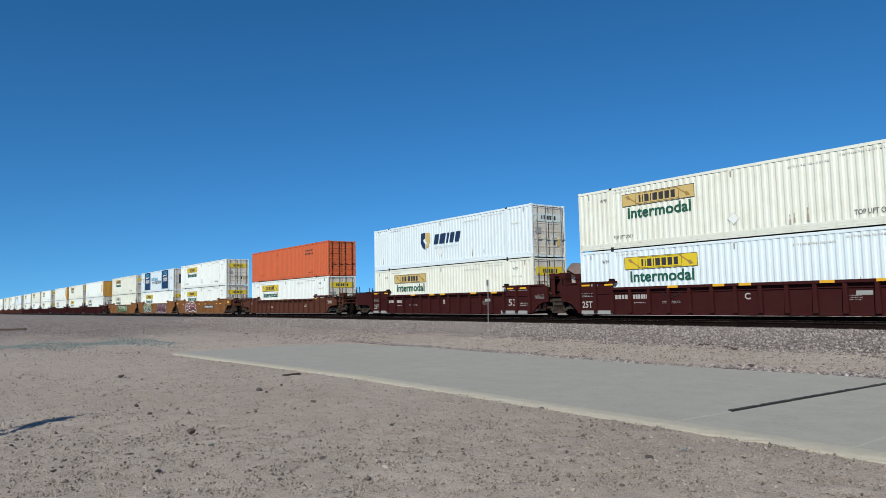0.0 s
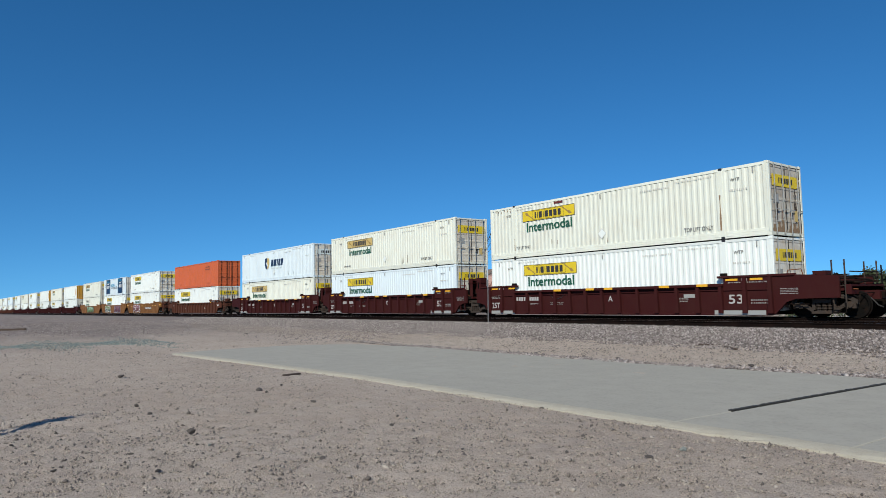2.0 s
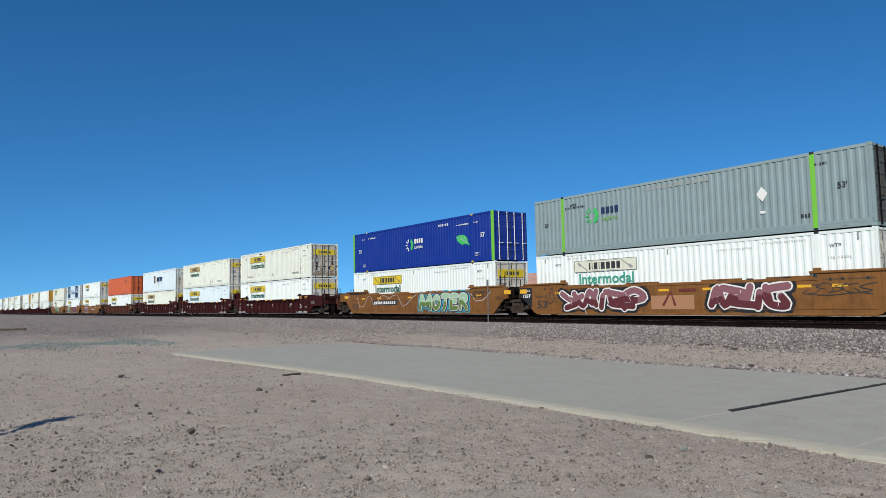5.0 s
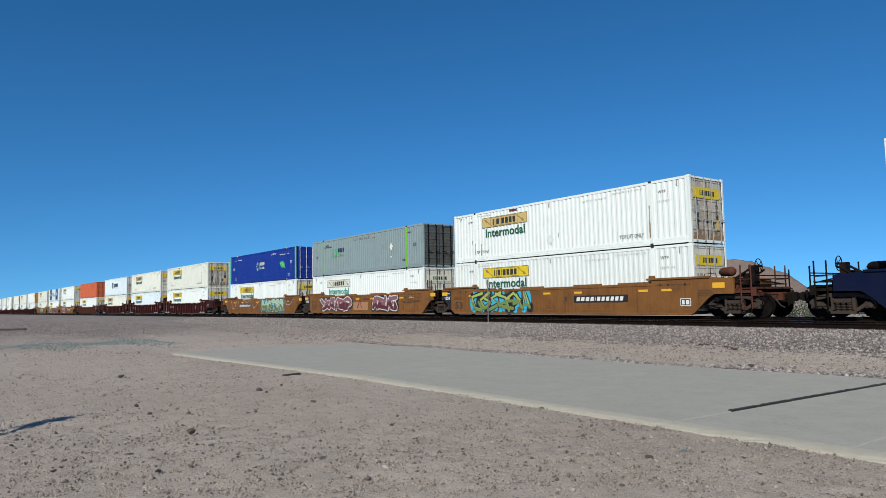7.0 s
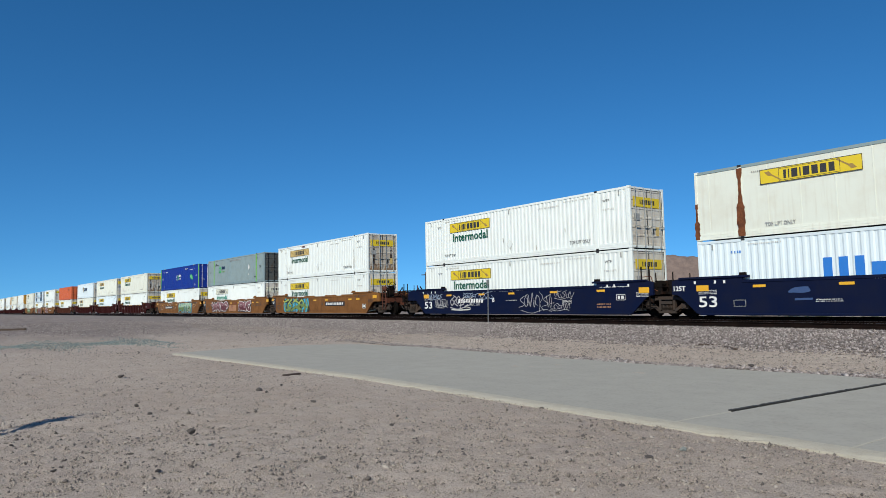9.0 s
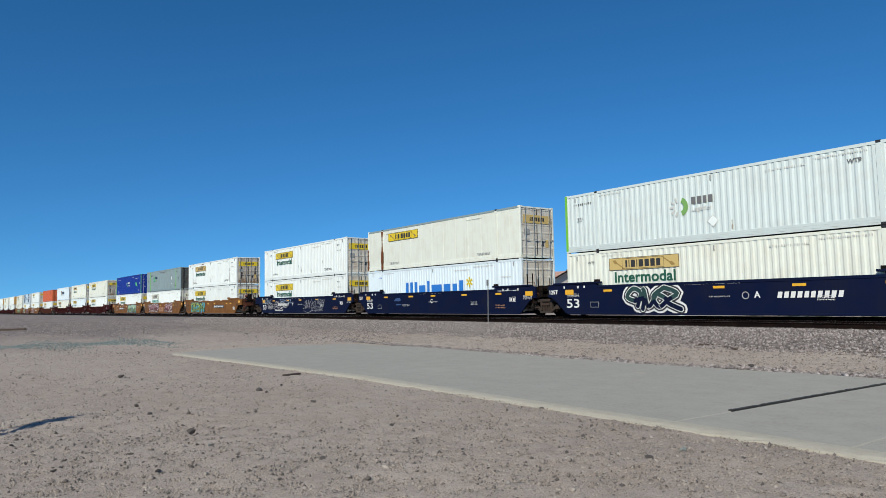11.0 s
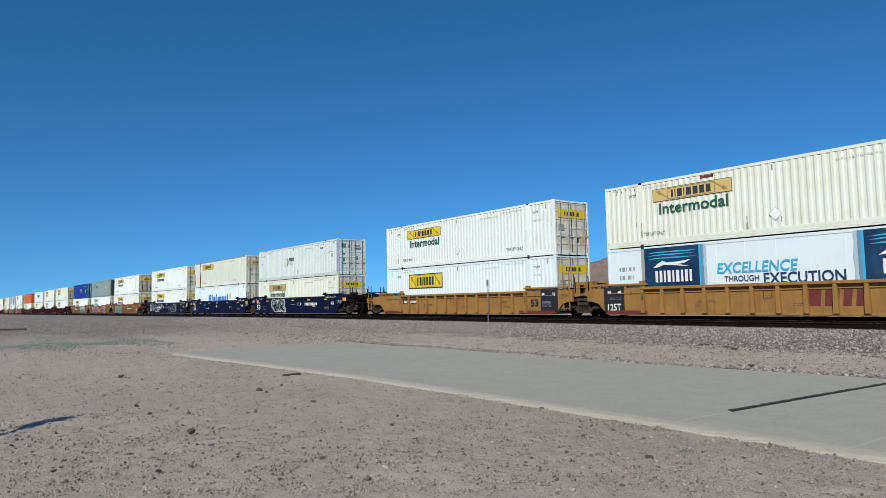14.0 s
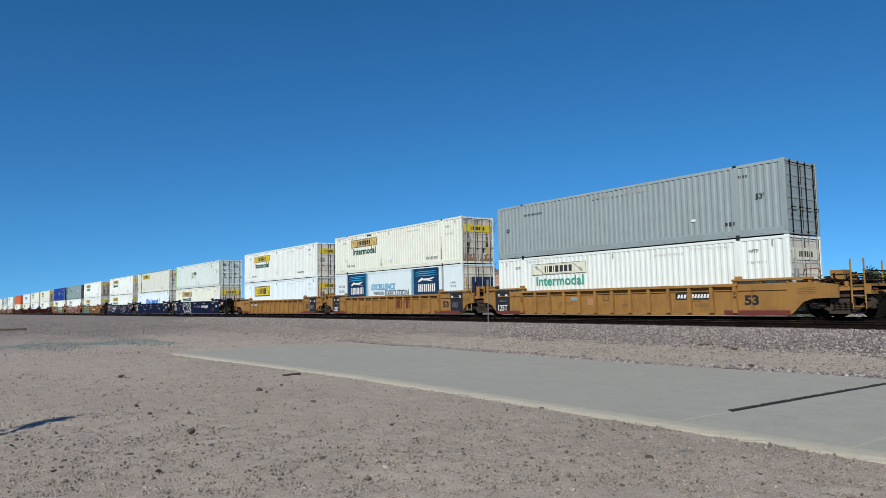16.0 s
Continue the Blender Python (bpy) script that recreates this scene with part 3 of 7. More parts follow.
def rock_bm(seed, flat):
    rng = random.Random(seed)
    bm = bmesh.new()
    bmesh.ops.create_icosphere(bm, subdivisions=1, radius=1.0)
    off = Vector((rng.uniform(0, 50), rng.uniform(0, 50), rng.uniform(0, 50)))
    for v in bm.verts:
        k = 1 + 0.7 * noise.noise(v.co * 1.4 + off) + 0.35 * noise.noise(v.co * 3.1 + off)
        v.co = Vector((v.co.x * 1.25, v.co.y * 0.9, v.co.z * flat)) * k
    return bm


for i, (key, x, y, r, flat) in enumerate(ROCKS):
    hue = key in (8, 16, 24)
    solid("rock", rock_bm(i, flat), "tealstone" if hue else "rock", pose(x, y, float(ground_z(x, y)) + r * flat * 0.45, 0, 0, i * 53) @ Matrix.Scale(r * 0.5, 4),
          "bluish-grey stone lying on bare earth" if hue else "dark angular rock lying on bare earth", "rock", "loose rocks")
for x, y, r, ln, what in ((-14.2, 6.40, 112, 0.50, "plank"), (-12.6, 18.2, 30, 0.7, "plank"), (-10.1, 17.4, -40, 0.9, "plank"), (-10.9, 18.0, 42, 0.9, "plank")):
    bm = soft_box(-ln / 2, ln / 2, -0.05, 0.05, 0, 0.04, 0.008)
    solid(what, bm, "wood", pose(x, y, float(ground_z(x, y)) - 0.002, 2, 1, r), "dark weathered scrap of wood lying on the earth", "wood scrap", "wood scraps")


solid("timber", soft_box(-1.7, 1.7, -0.10, 0.10, 0, 0.17, 0.012), "wood", pose(-62.3, 4.1, float(ground_z(-62.3, 4.1)) - 0.01, 0, 0, 62), "dark old railway timber lying on the gravel", "timber")


# ---- concrete pad ----
def quad_slab(pts, z0, z1, r=0.02):
    bm = bmesh.new()
    a = [bm.verts.new((x, y, z1)) for x, y in pts]
    b = [bm.verts.new((x, y, z0)) for x, y in pts]
    bm.faces.new(a)
    bm.faces.new(b[::-1])
    for i in range(len(pts)):
        j = (i + 1) % len(pts)
        bm.faces.new((a[j], a[i], b[i], b[j]))
    bmesh.ops.recalc_face_normals(bm, faces=list(bm.faces))
    bmesh.ops.bevel(bm, geom=[e for e in bm.edges if all(v.co.z > z1 - 0.01 for v in e.verts)], offset=r, segments=2, affect='EDGES', profile=0.5)
    return bm


pad = thing("pavement", pose(0, 0, 0), "long flat pad of worn grey concrete in panels", "concrete pad", kind="structure")
PZ = 0.035
JOINTS = [(-23.6, -19.6), (-5.10, -4.66), (-3.06, -2.80), (6.0, 6.5)]
for (f0, b0), (f1, b1) in zip(JOINTS, JOINTS[1:]):
    g = 0.004
    outline = [(f0 + g, front_y(f0) + 0.25), (-9.0, front_y(-9.0) + 0.25), (f1 - g, front_y(f1) + 0.25), (b1 - g, back_y(b1)), (b0 + g, back_y(b0))]
    if f0 > -20:
        outline.pop(1)
    else:
        outline[1:1] = [(x, front_y(x) + 0.25) for x in (-16.0, -12.8)]
        outline += [(left_x(y), y) for y in (12.75, 12.3, 11.5, 10.6, 9.0, 8.0, 7.2)]
    part("panel", quad_slab(outline, -0.15, PZ), "concrete", pad, key=("panel", f0))
    # the paler, rounded and chipped edge beam
    bm = bmesh.new()
    n = max(4, int((f1 - f0) / 0.25))
    rng = random.Random(int(f0 * 7) + 99)
    rows = []
    for i in range(n + 1):
        x = f0 + (f1 - f0) * i / n
        w = rng.uniform(-0.012, 0.012)
        fy = front_y(x)
        prof = [(fy - 0.05 + 2 * w, -0.12), (fy - 0.02 + 2 * w, PZ - 0.032 + w), (fy + 0.05 + w, PZ - 0.008), (fy + 0.13, PZ + 0.002), (fy + 0.247, PZ + 0.003), (fy + 0.247, -0.12)]
        rows.append([bm.verts.new((x, yy, z)) for yy, z in prof])
    for a, b in zip(rows, rows[1:]):
        for i in range(5):
            bm.faces.new((a[i], b[i], b[i + 1], a[i + 1]))
    bm.faces.new(rows[0])
    bm.faces.new(rows[-1][::-1])
    part("edge_beam", bm, "lip", pad, "pale chipped edge of the concrete", key=("edge_beam", f0), smooth=False)
# the black strip that stands up in the first joint, ragged at its foot
bm = bmesh.new()
rng = random.Random(8)
for i in range(60):
    t0, t1 = i / 60, (i + 1) / 60
    x0, x1 = -5.04 + 0.36 * t0, -5.04 + 0.36 * t1
    y0, y1 = 8.62 + 5.0 * t0, 8.62 + 5.0 * t1
    box(bm, x0 - 0.028 - rng.uniform(0, 0.014), x1 + 0.018, y0, y1, PZ - 0.03, PZ + 0.012 + rng.uniform(0, 0.008))
part("joint_strip", bm, "rubber", pad, "black rubber strip standing in a joint")

# ---- marker post by the rails ----
post = thing("marker_post", pose(-23.9, 20.6, 0.49, 0, 1.5, 0), "thin grey steel marker post standing in the ballast", "marker post")
bm = bmesh.new()
tube(bm, (0, 0, -0.3), (0, 0, 1.98), 0.024, 0.022, 8)
part("pole", bm, "galv", post)
part("sign_plate", soft_box(-0.07, 0.07, -0.035, -0.02, 1.78, 2.06, 0.004), "galv", post, "small grey plate")

# ---- unseen stems added beside the view to cast a long forked shadow ----
for x, y, size in ((-9.80, -0.77, 1.0),):
    dry = thing("shadow_stems", pose(x, y, float(ground_z(x, y)), 0, 0, 0) @ Matrix.Scale(size, 4), "thin unseen stems added beside the view to cast a forked shadow", "dry plant")
    for r0, pts in ((0.078, ((0, 0, -0.1), (0.03, 0, 0.7), (-0.02, 0, 1.3), (0.03, 0, 1.75), (-0.02, 0.02, 2.05), (0, 0, 2.36))), (0.066, ((0.55, -0.05, -0.1), (0.44, 0, 0.6), (0.33, 0, 1.25), (0.16, 0, 1.6), (0.02, 0, 1.95))),
                    (0.05, ((0.10, 0, 1.62), (0.14, 0.04, 1.8), (0.07, 0.05, 2.06))), (0.05, ((-0.02, 0, 1.5), (-0.13, 0.02, 1.72), (-0.10, 0, 1.98)))):
        bm = bmesh.new()
        for i, (a, b) in enumerate(zip(pts, pts[1:])):
            tube(bm, a, b, r0 * (1 - 0.09 * i), r0 * (0.91 - 0.09 * i), 6)
        part("stem", bm, "bark", dry)


# ---- containers ----
X0, X1 = -LEN / 2, LEN / 2
Y0, Y1 = -WID / 2, WID / 2
POST40 = 6.096                       # the inner lifting posts, 40 feet apart


def corrugated(sgn):
    """One ribbed side sheet; sgn -1 faces -y."""
    bm = bmesh.new()
    pitch, xs = 0.278, []
    x = X0 + 0.10
    prof = ((0.0, 0.0), (0.24, 0.0), (0.44, 0.025), (0.74, 0.025), (0.94, 0.0))
    while x < X1 - 0.10 - pitch:
        for p, d in prof:
            xs.append((x + p * pitch, d))
        x += pitch
    xs.append((X1 - 0.10, 0.0))
    lo, hi = [], []
    for x, d in xs:
        y = sgn * (WID / 2 - 0.008 - d)
        lo.append(bm.verts.new((x, y, 0.29)))
        hi.append(bm.verts.new((x, y, HGT - 0.12)))
    for i in range(len(xs) - 1):
        bm.faces.new((lo[i], lo[i + 1], hi[i + 1], hi[i]))
    return bm


def plain_side(sgn):
    """Smooth sheet sides with narrow upright seams."""
    bm = bmesh.new()
    xs, x = [(X0 + 0.1, 0.02)], X0 + 0.62
    while x < X1 - 0.3:
        xs += [(x - 0.022, 0.02), (x - 0.018, 0.010), (x + 0.018, 0.010), (x + 0.022, 0.02)]
        x += 1.22
    xs.append((X1 - 0.1, 0.02))
    lo = [bm.verts.new((x, sgn * (WID / 2 - d), 0.29)) for x, d in xs]
    hi = [bm.verts.new((x, sgn * (WID / 2 - d), HGT - 0.12)) for x, d in xs]
    for k in range(len(xs) - 1):
        bm.faces.new((lo[k], lo[k + 1], hi[k + 1], hi[k]))
    return bm


def end_wall():
    bm = bmesh.new()
    ys, y = [], Y0 + 0.12
    while y < Y1 - 0.3:
        for p, d in ((0.0, 0.0), (0.35, 0.0), (0.45, 0.035), (0.88, 0.035), (0.98, 0.0)):
            ys.append((y + p * 0.29, d))
        y += 0.29
    ys.append((Y1 - 0.12, 0.0))
    lo = [bm.verts.new((X0 + 0.02 + d, y, 0.15)) for y, d in ys]
    hi = [bm.verts.new((X0 + 0.02 + d, y, HGT - 0.11)) for y, d in ys]
    for i in range(len(ys) - 1):
        bm.faces.new((lo[i + 1], lo[i], hi[i], hi[i + 1]))
    return bm


def door_leaf(sgn):
    """One door: a pressed sheet with seven cross ridges."""
    a, b = (Y0 + 0.11, -0.008) if sgn < 0 else (0.008, Y1 - 0.11)
    x = X1 - 0.035
    prof = [(x - 0.05, 0.15)]
    for z in (0.15, 0.55, 0.95, 1.38, 1.82, 2.24, HGT - 0.22):
        prof += [(x - 0.012, z - 0.012), (x + 0.004, z + 0.01), (x + 0.004, z + 0.09), (x - 0.012, z + 0.112)]
    prof[1] = (x - 0.012, 0.15)
    prof += [(x - 0.05, prof[-1][1])]
    bm = bmesh.new()
    p = [bm.verts.new((u, a, w)) for u, w in prof]
    q = [bm.verts.new((u, b, w)) for u, w in prof]
    for k in range(len(prof)):
        m = (k + 1) % len(prof)
        bm.faces.new((p[k], p[m], q[m], q[k]))
    bm.faces.new(p)
    bm.faces.new(q[::-1])
    return bm


def lock_rod():
    bm = bmesh.new()
    tube(bm, (0, 0, 0.06), (0, 0, HGT - 0.05), 0.021, n=6)
    for z in (0.10, 0.75, 1.05, 2.0, HGT - 0.12):
        box(bm, -0.035, 0.018, -0.035, 0.035, z - 0.022, z + 0.022)
    box(bm, 0.012, 0.03, -0.02, 0.28, 1.02, 1.055)
    return bm


def top_rail(sgn):
    y = sgn * (WID / 2 - 0.05)
    return boxes((X0 + 0.09, X1 - 0.09, y - 0.05, y + 0.05, HGT - 0.13, HGT - 0.02))


def bottom_rail(sgn):
    y = sgn * (WID / 2 - 0.045)
    bm = boxes((X0 + 0.09, X1 - 0.09, y - 0.045, y + 0.045, 0.028, 0.30))
    yo = sgn * (WID / 2)
    box(bm, X0 + 0.3, X1 - 0.3, min(yo, yo + sgn * 0.006), max(yo, yo + sgn * 0.006), 0.20, 0.225)
    x = X0 + 0.7
    while x < X1 - 0.7:
        box(bm, x, x + 0.30, min(yo, yo + sgn * 0.012), max(yo, yo + sgn * 0.012), 0.10, 0.135)
        x += 0.62
    return bm


def corner_post():
    return soft_box(-0.06, 0.06, -0.06, 0.06, 0.12, HGT - 0.12, 0.012)


def lift_post():
    return soft_box(-0.085, 0.085, -0.014, 0.05, 0.10, HGT - 0.10, 0.006)


def casting():
    bm = soft_box(-0.09, 0.09, -0.081, 0.081, -0.059, 0.059, 0.012)
    box(bm, -0.035, 0.035, -0.083, -0.07, -0.025, 0.025)
    return bm


def roof():
    bm = bmesh.new()
    xs, x = [], X0 + 0.08
    while x < X1 - 0.4:
        xs += [(x, 0.0), (x + 0.12, 0.0), (x + 0.16, 0.02), (x + 0.33, 0.02), (x + 0.37, 0.0)]
        x += 0.42
    xs.append((X1 - 0.08, 0.0))
    a = [bm.verts.new((x, Y0 + 0.05, HGT - 0.03 + d * 0.6)) for x, d in xs]
    b = [bm.verts.new((x, Y1 - 0.05, HGT - 0.03 + d * 0.6)) for x, d in xs]
    for i in range(len(xs) - 1):
        bm.faces.new((a[i], a[i + 1], b[i + 1], b[i]))
    return bm


def floor_bm():
    bm = boxes((X0 + 0.1, X1 - 0.1, Y0 + 0.1, Y1 - 0.1, 0.12, 0.16))
    for i in range(26):
        x = X0 + 0.5 + i * 0.6
        box(bm, x, x + 0.06, Y0 + 0.1, Y1 - 0.1, 0.02, 0.12)
    return bm


MARK = [0.45, 0.2, 1.0, 0.2, 1.05, 1.0, 1.0, 0.9]   # widths of the dark strokes on the yellow panels


def logo_panel(c, side_y, x, z, w, h, film, ink="ink", border=False, end=False):
    """The yellow company panel: film, rim, two scroll shapes and a row of dark bars."""
    at = (X1 + 0.0, x, z) if end else (x, side_y, z)
    p = part("logo_panel", lambda: bars_bm([(0, w, 0, h)], end), film, c, key=("logo_panel", w, h, end), at=at)
    t = 0.06 if border else 0.02
    rim = [(0, w, 0, t), (0, w, h - t, h), (0, t, t, h - t), (w - t, w, t, h - t)]
    out = (0.004, 0, 0) if end else (0, -0.004, 0)
    part("rim", lambda: bars_bm(rim, end), "black" if border else ink, p, key=("rim", w, h, end, border), at=out)
    gl = [(w * 0.25 + a * 1.0, w * 0.25 + b, h * 0.20 + c0, h * 0.20 + d) for a, b, c0, d in glyph_bars(w * 0.5, h * 0.58, MARK)]
    part("mark", lambda: bars_bm(gl, end), ink, p, key=("mark", w, h, end), at=out)
    if not end:
        sc = [[(w * 0.05, h * 0.80), (w * 0.09, h * 0.52), (w * 0.12, h * 0.52), (w * 0.22, h * 0.10), (w * 0.24, h * 0.10), (w * 0.13, h * 0.60), (w * 0.10, h * 0.84)],
              [(w * 0.95, h * 0.20), (w * 0.91, h * 0.48), (w * 0.88, h * 0.48), (w * 0.78, h * 0.90), (w * 0.76, h * 0.90), (w * 0.87, h * 0.40), (w * 0.90, h * 0.16)]]
        part("frame_line", lambda: bars_bm([(w * 0.2, w * 0.8, h * 0.09, h * 0.09 + 0.014), (w * 0.2, w * 0.8, h * 0.89, h * 0.89 + 0.014), (w * 0.2, w * 0.2 + 0.014, h * 0.12, h * 0.88), (w * 0.8 - 0.014, w * 0.8, h * 0.12, h * 0.88)]), ink if film != "signpale" else "inkgrey", p, key=("frame_line", w, h), at=out)
        part("scroll", lambda: polys_bm(sc), "inkgrey" if film == "signpale" else "scrolltan", p, key=("scroll", w, h), at=out)
    return p


SIDE_Y = Y0 - 0.004


def container(label, body, decals, posts=None, rail=None, sheet_kind="rib", castings="black", ends=None, doors=None, mark_end=None, bands=None):
    """A 53-foot domestic container; origin at the middle of its foot."""
    c = thing("shipping_container", pose(0, 0, 0), label, "container", "containers on the train")
    posts, rail, ends = posts or body, rail or body, ends or body
    for s, nm in ((-1, "side_wall"), (1, "side_wall")):
        if sheet_kind == "rib":
            part(nm, lambda: corrugated(s), body, c, key=("rib_side", s))
        else:
            part(nm, lambda: plain_side(s), body, c, key=("plain_side", s))
        part("top_rail", lambda: top_rail(s), rail, c, key=("top_rail", s))
        part("bottom_rail", lambda: bottom_rail(s), body, c, key=("bottom_rail", s))
        for x in (-POST40, POST40):
            part("lifting_post", lift_post, posts, c, key="lifting_post", at=(x, s * (WID / 2), 0), turn=(0, 0, 0 if s < 0 else 180))
        for x in (X0 + 0.06, X1 - 0.06):
            part("corner_post", corner_post, ends, c, key="corner_post", at=(x, s * (WID / 2 - 0.06), 0))
        for z in (0.059, HGT - 0.059):
            for x in (X0 + 0.09, -POST40, POST40, X1 - 0.09):
                inner = abs(x) < 7
                part("corner_casting", casting, castings if inner else body, c, key="corner_casting", at=(x, s * (WID / 2 - 0.078), z), turn=(0, 0, 0 if s < 0 else 180))
    part("front_wall", end_wall, ends, c, key="front_wall")
    part("roof", roof, body, c, key="roof")
    part("floor_frame", floor_bm, "steel", c, key="floor_frame")
    part("door_header", lambda: boxes((X1 - 0.12, X1 - 0.01, Y0 + 0.1, Y1 - 0.1, HGT - 0.115, HGT - 0.03)), ends, c, key="door_header")
    part("door_sill", lambda: boxes((X1 - 0.12, X1 - 0.01, Y0 + 0.1, Y1 - 0.1, 0.03, 0.145)), ends, c, key="door_sill")
    for s in (-1, 1):
        d = part("door", lambda: door_leaf(s), doors or ("door" if ends in ("white", "cream", "cool") else ends), c, key=("door", s))
        for y in ((0.28, 0.92) if s > 0 else (-0.92, -0.28)):
            part("lock_rod", lock_rod, "inkwhite" if body == "blue" else "inkgrey" if body not in ("grey", "midgrey", "orange") else "steel", d, key="lock_rod", at=(X1 + 0.022, y, 0))
    part("gasket", lambda: boxes(*[(X1 - 0.07, X1 - 0.022, y - 0.016, y + 0.016, 0.15, HGT - 0.12) for y in (Y0 + 0.118, 0.0, Y1 - 0.118)], (X1 - 0.07, X1 - 0.022, Y0 + 0.12, Y1 - 0.12, HGT - 0.135, HGT - 0.112)), "rubber", c, "black rubber door seal", key="gasket")
    if bands:
        for x0, x1 in ((X0 - 0.002, X0 + 0.20), (X1 - 0.24, X1 + 0.002)):
            part("end_band", lambda: boxes((x0, x1, Y0 - 0.006, Y0 + 0.02, 0.02, HGT - 0.01)), bands, c, "bright green corner band", key=("end_band", x0))
    if mark_end:
        p = part("logo_panel", lambda: bars_bm([(0, 2.1, 0, 0.46)], True), mark_end, c, key="end_panel", at=(X1 - 0.012, -1.05, 1.94))
        part("mark", lambda: bars_bm([(0.5 + a, 0.5 + b, 0.12, 0.34) for a, b, _, _ in glyph_bars(1.1, 0.22, MARK)], True), "ink", p, key="end_mark", at=(0.004, 0, 0))
        part("placard", lambda: bars_bm([(0, 0.42, 0, 0.32)], True), "inkgrey", c, key="door_placard", at=(X1 - 0.020, -1.0, 1.30))
        part("sticker", lambda: bars_bm([(0, 0.24, 0, 0.42)], True), "signtan", c, key="door_sticker", at=(X1 - 0.020, 0.62, 0.62))
        part("sticker", lambda: bars_bm([(0, 0.14, 0, 0.26)], True), "ink", c, key="door_sticker2", at=(X1 - 0.020, 0.35, 0.70))
    for d in decals:
        d(c)
    return c


def small_lines(x, z, w, h, rows, ink="inkgrey", seed=0):
    """Small print that cannot be read: rows of short bars."""
    def go(c, y=None):
        rng = random.Random(seed + int(w * 100))
        bars = []
        for r in range(rows):
            u = 0.0
            zz = h * (rows - 1 - r) * 1.7 if rows > 1 else 0.0
            while u < w:
                q = rng.uniform(0.35, 0.75) * h if rng.random() < 0.8 else 0.15 * h
                bars.append((u, min(w, u + q), zz, zz + h))
                u += q + rng.uniform(0.25, 0.7) * h
        part("small_print", lambda: bars_bm([(p, q, b0 + 0.12 * (b1 - b0), b1 - 0.12 * (b1 - b0)) for p, q, b0, b1 in bars]), ink, c, key=("small_print", w, h, rows, seed), at=(x, SIDE_Y if y is None else y, z), kind="stuff")
    return go


def company(film, ink="ink", text="inkgreen", x=-5.43, z=1.91, w=3.72, h=0.57, border=False, word=True):
    def go(c):
        logo_panel(c, SIDE_Y, x, z, w, h, film, ink, border)
        if word:
            words("Intermodal", x + 0.26, z - 0.55, 0.46, text, c, SIDE_Y - 0.001, width=w - 0.45, bold=0.016)
    return go


def fittings(top=True, seed=0, ink="inkfaint"):
    """What most of the white boxes carry: small print, vent slots, a placard diamond."""
    def go(c):
        small_lines(-5.9, 2.60, 1.3, 0.07, 1, ink, seed)(c)
        small_lines(4.0, 2.58, 1.75, 0.08, 1, ink, seed + 1)(c)
        small_lines(2.2, 2.44, 1.5, 0.085, 1, ink, seed + 2)(c)
        small_lines(6.45, 1.88, 0.75, 0.10, 1, ink, seed + 3)(c)
        for x, z in ((-0.08, 2.60), (7.46, 2.62), (-7.4, 2.6)):
            part("vent", lambda: soft_box(-0.03, 0.03, -0.012, 0.004, -0.11, 0.11, 0.004), "inkgrey", c, key="vent", at=(x, SIDE_Y, z))
        d = part("placard_holder", lambda: polys_bm([[(0, -0.26), (0.26, 0), (0, 0.26), (-0.26, 0)]]), "inkfaint", c, key="placard", at=(-0.05, SIDE_Y, 0.80))
        part("placard", lambda: polys_bm([[(0, -0.23), (0.23, 0), (0, 0.23), (-0.23, 0)]]), "white", d, key="placard_face", at=(0, -0.004, 0))
        if top:
            words("TOP LIFT ONLY", 4.35, 0.44, 0.17, "inkdark", c, SIDE_Y, width=1.35, bold=0.004)
            words("TOP LIFT ONLY", -5.98, 0.48, 0.14, "inkdark", c, SIDE_Y, width=1.10, bold=0.003)
            words("WTP", -6.72, 2.28, 0.13, "inkdark", c, SIDE_Y, bold=0.002)
            words("WTP", 6.5, 2.28, 0.13, "inkdark", c, SIDE_Y, bold=0.002)
        rng = random.Random(seed * 3 + 1)
        for k in range(rng.randint(1, 4)):
            v = rng.randint(0, 3)
            part("stain", lambda: rust_bm(0.012 + 0.006 * v, 0.28 + 0.14 * v, 60 + v), "dirtrun", c, "dirty run down the ribs", key=("run", v), at=(rng.uniform(-7.2, 7.4), SIDE_Y + 0.001, 0.26 + rng.uniform(0, 0.1)))
        for k in range(rng.randint(0, 2)):
            part("scrape", lambda: bars_bm([(0, 0.035, 0, 0.22)]), "dirtrun", c, key="scrape", at=(rng.uniform(-7, 7), SIDE_Y, rng.uniform(0.42, 1.1)))
    return go


def patch(material, pieces, name="patch", z=0.0, x=0.0, label=""):
    return lambda c: part(name, lambda: bars_bm(pieces), material, c, label, key=(name, material, str(pieces)), at=(x, SIDE_Y - 0.003, z))


def shapes(material, polys, name="emblem", x=0.0, z=0.0, lift=0.004):
    return lambda c: part(name, lambda: polys_bm(polys), material, c, key=(name, material, str(polys)), at=(x, SIDE_Y - lift, z))


def text(body, x, z, h, material, width=None, shear=0.0, bold=0.006):
    return lambda c: words(body, x, z, h, material, c, SIDE_Y - 0.004, width, bold, shear)


def leaning(width, height, pattern, lean=0.3):
    """Slanted bars for a bold italic mark."""
    return [[(a, z0), (b, z0), (b + lean * height, z1), (a + lean * height, z1)] for a, b, z0, z1 in glyph_bars(width, height, pattern)]


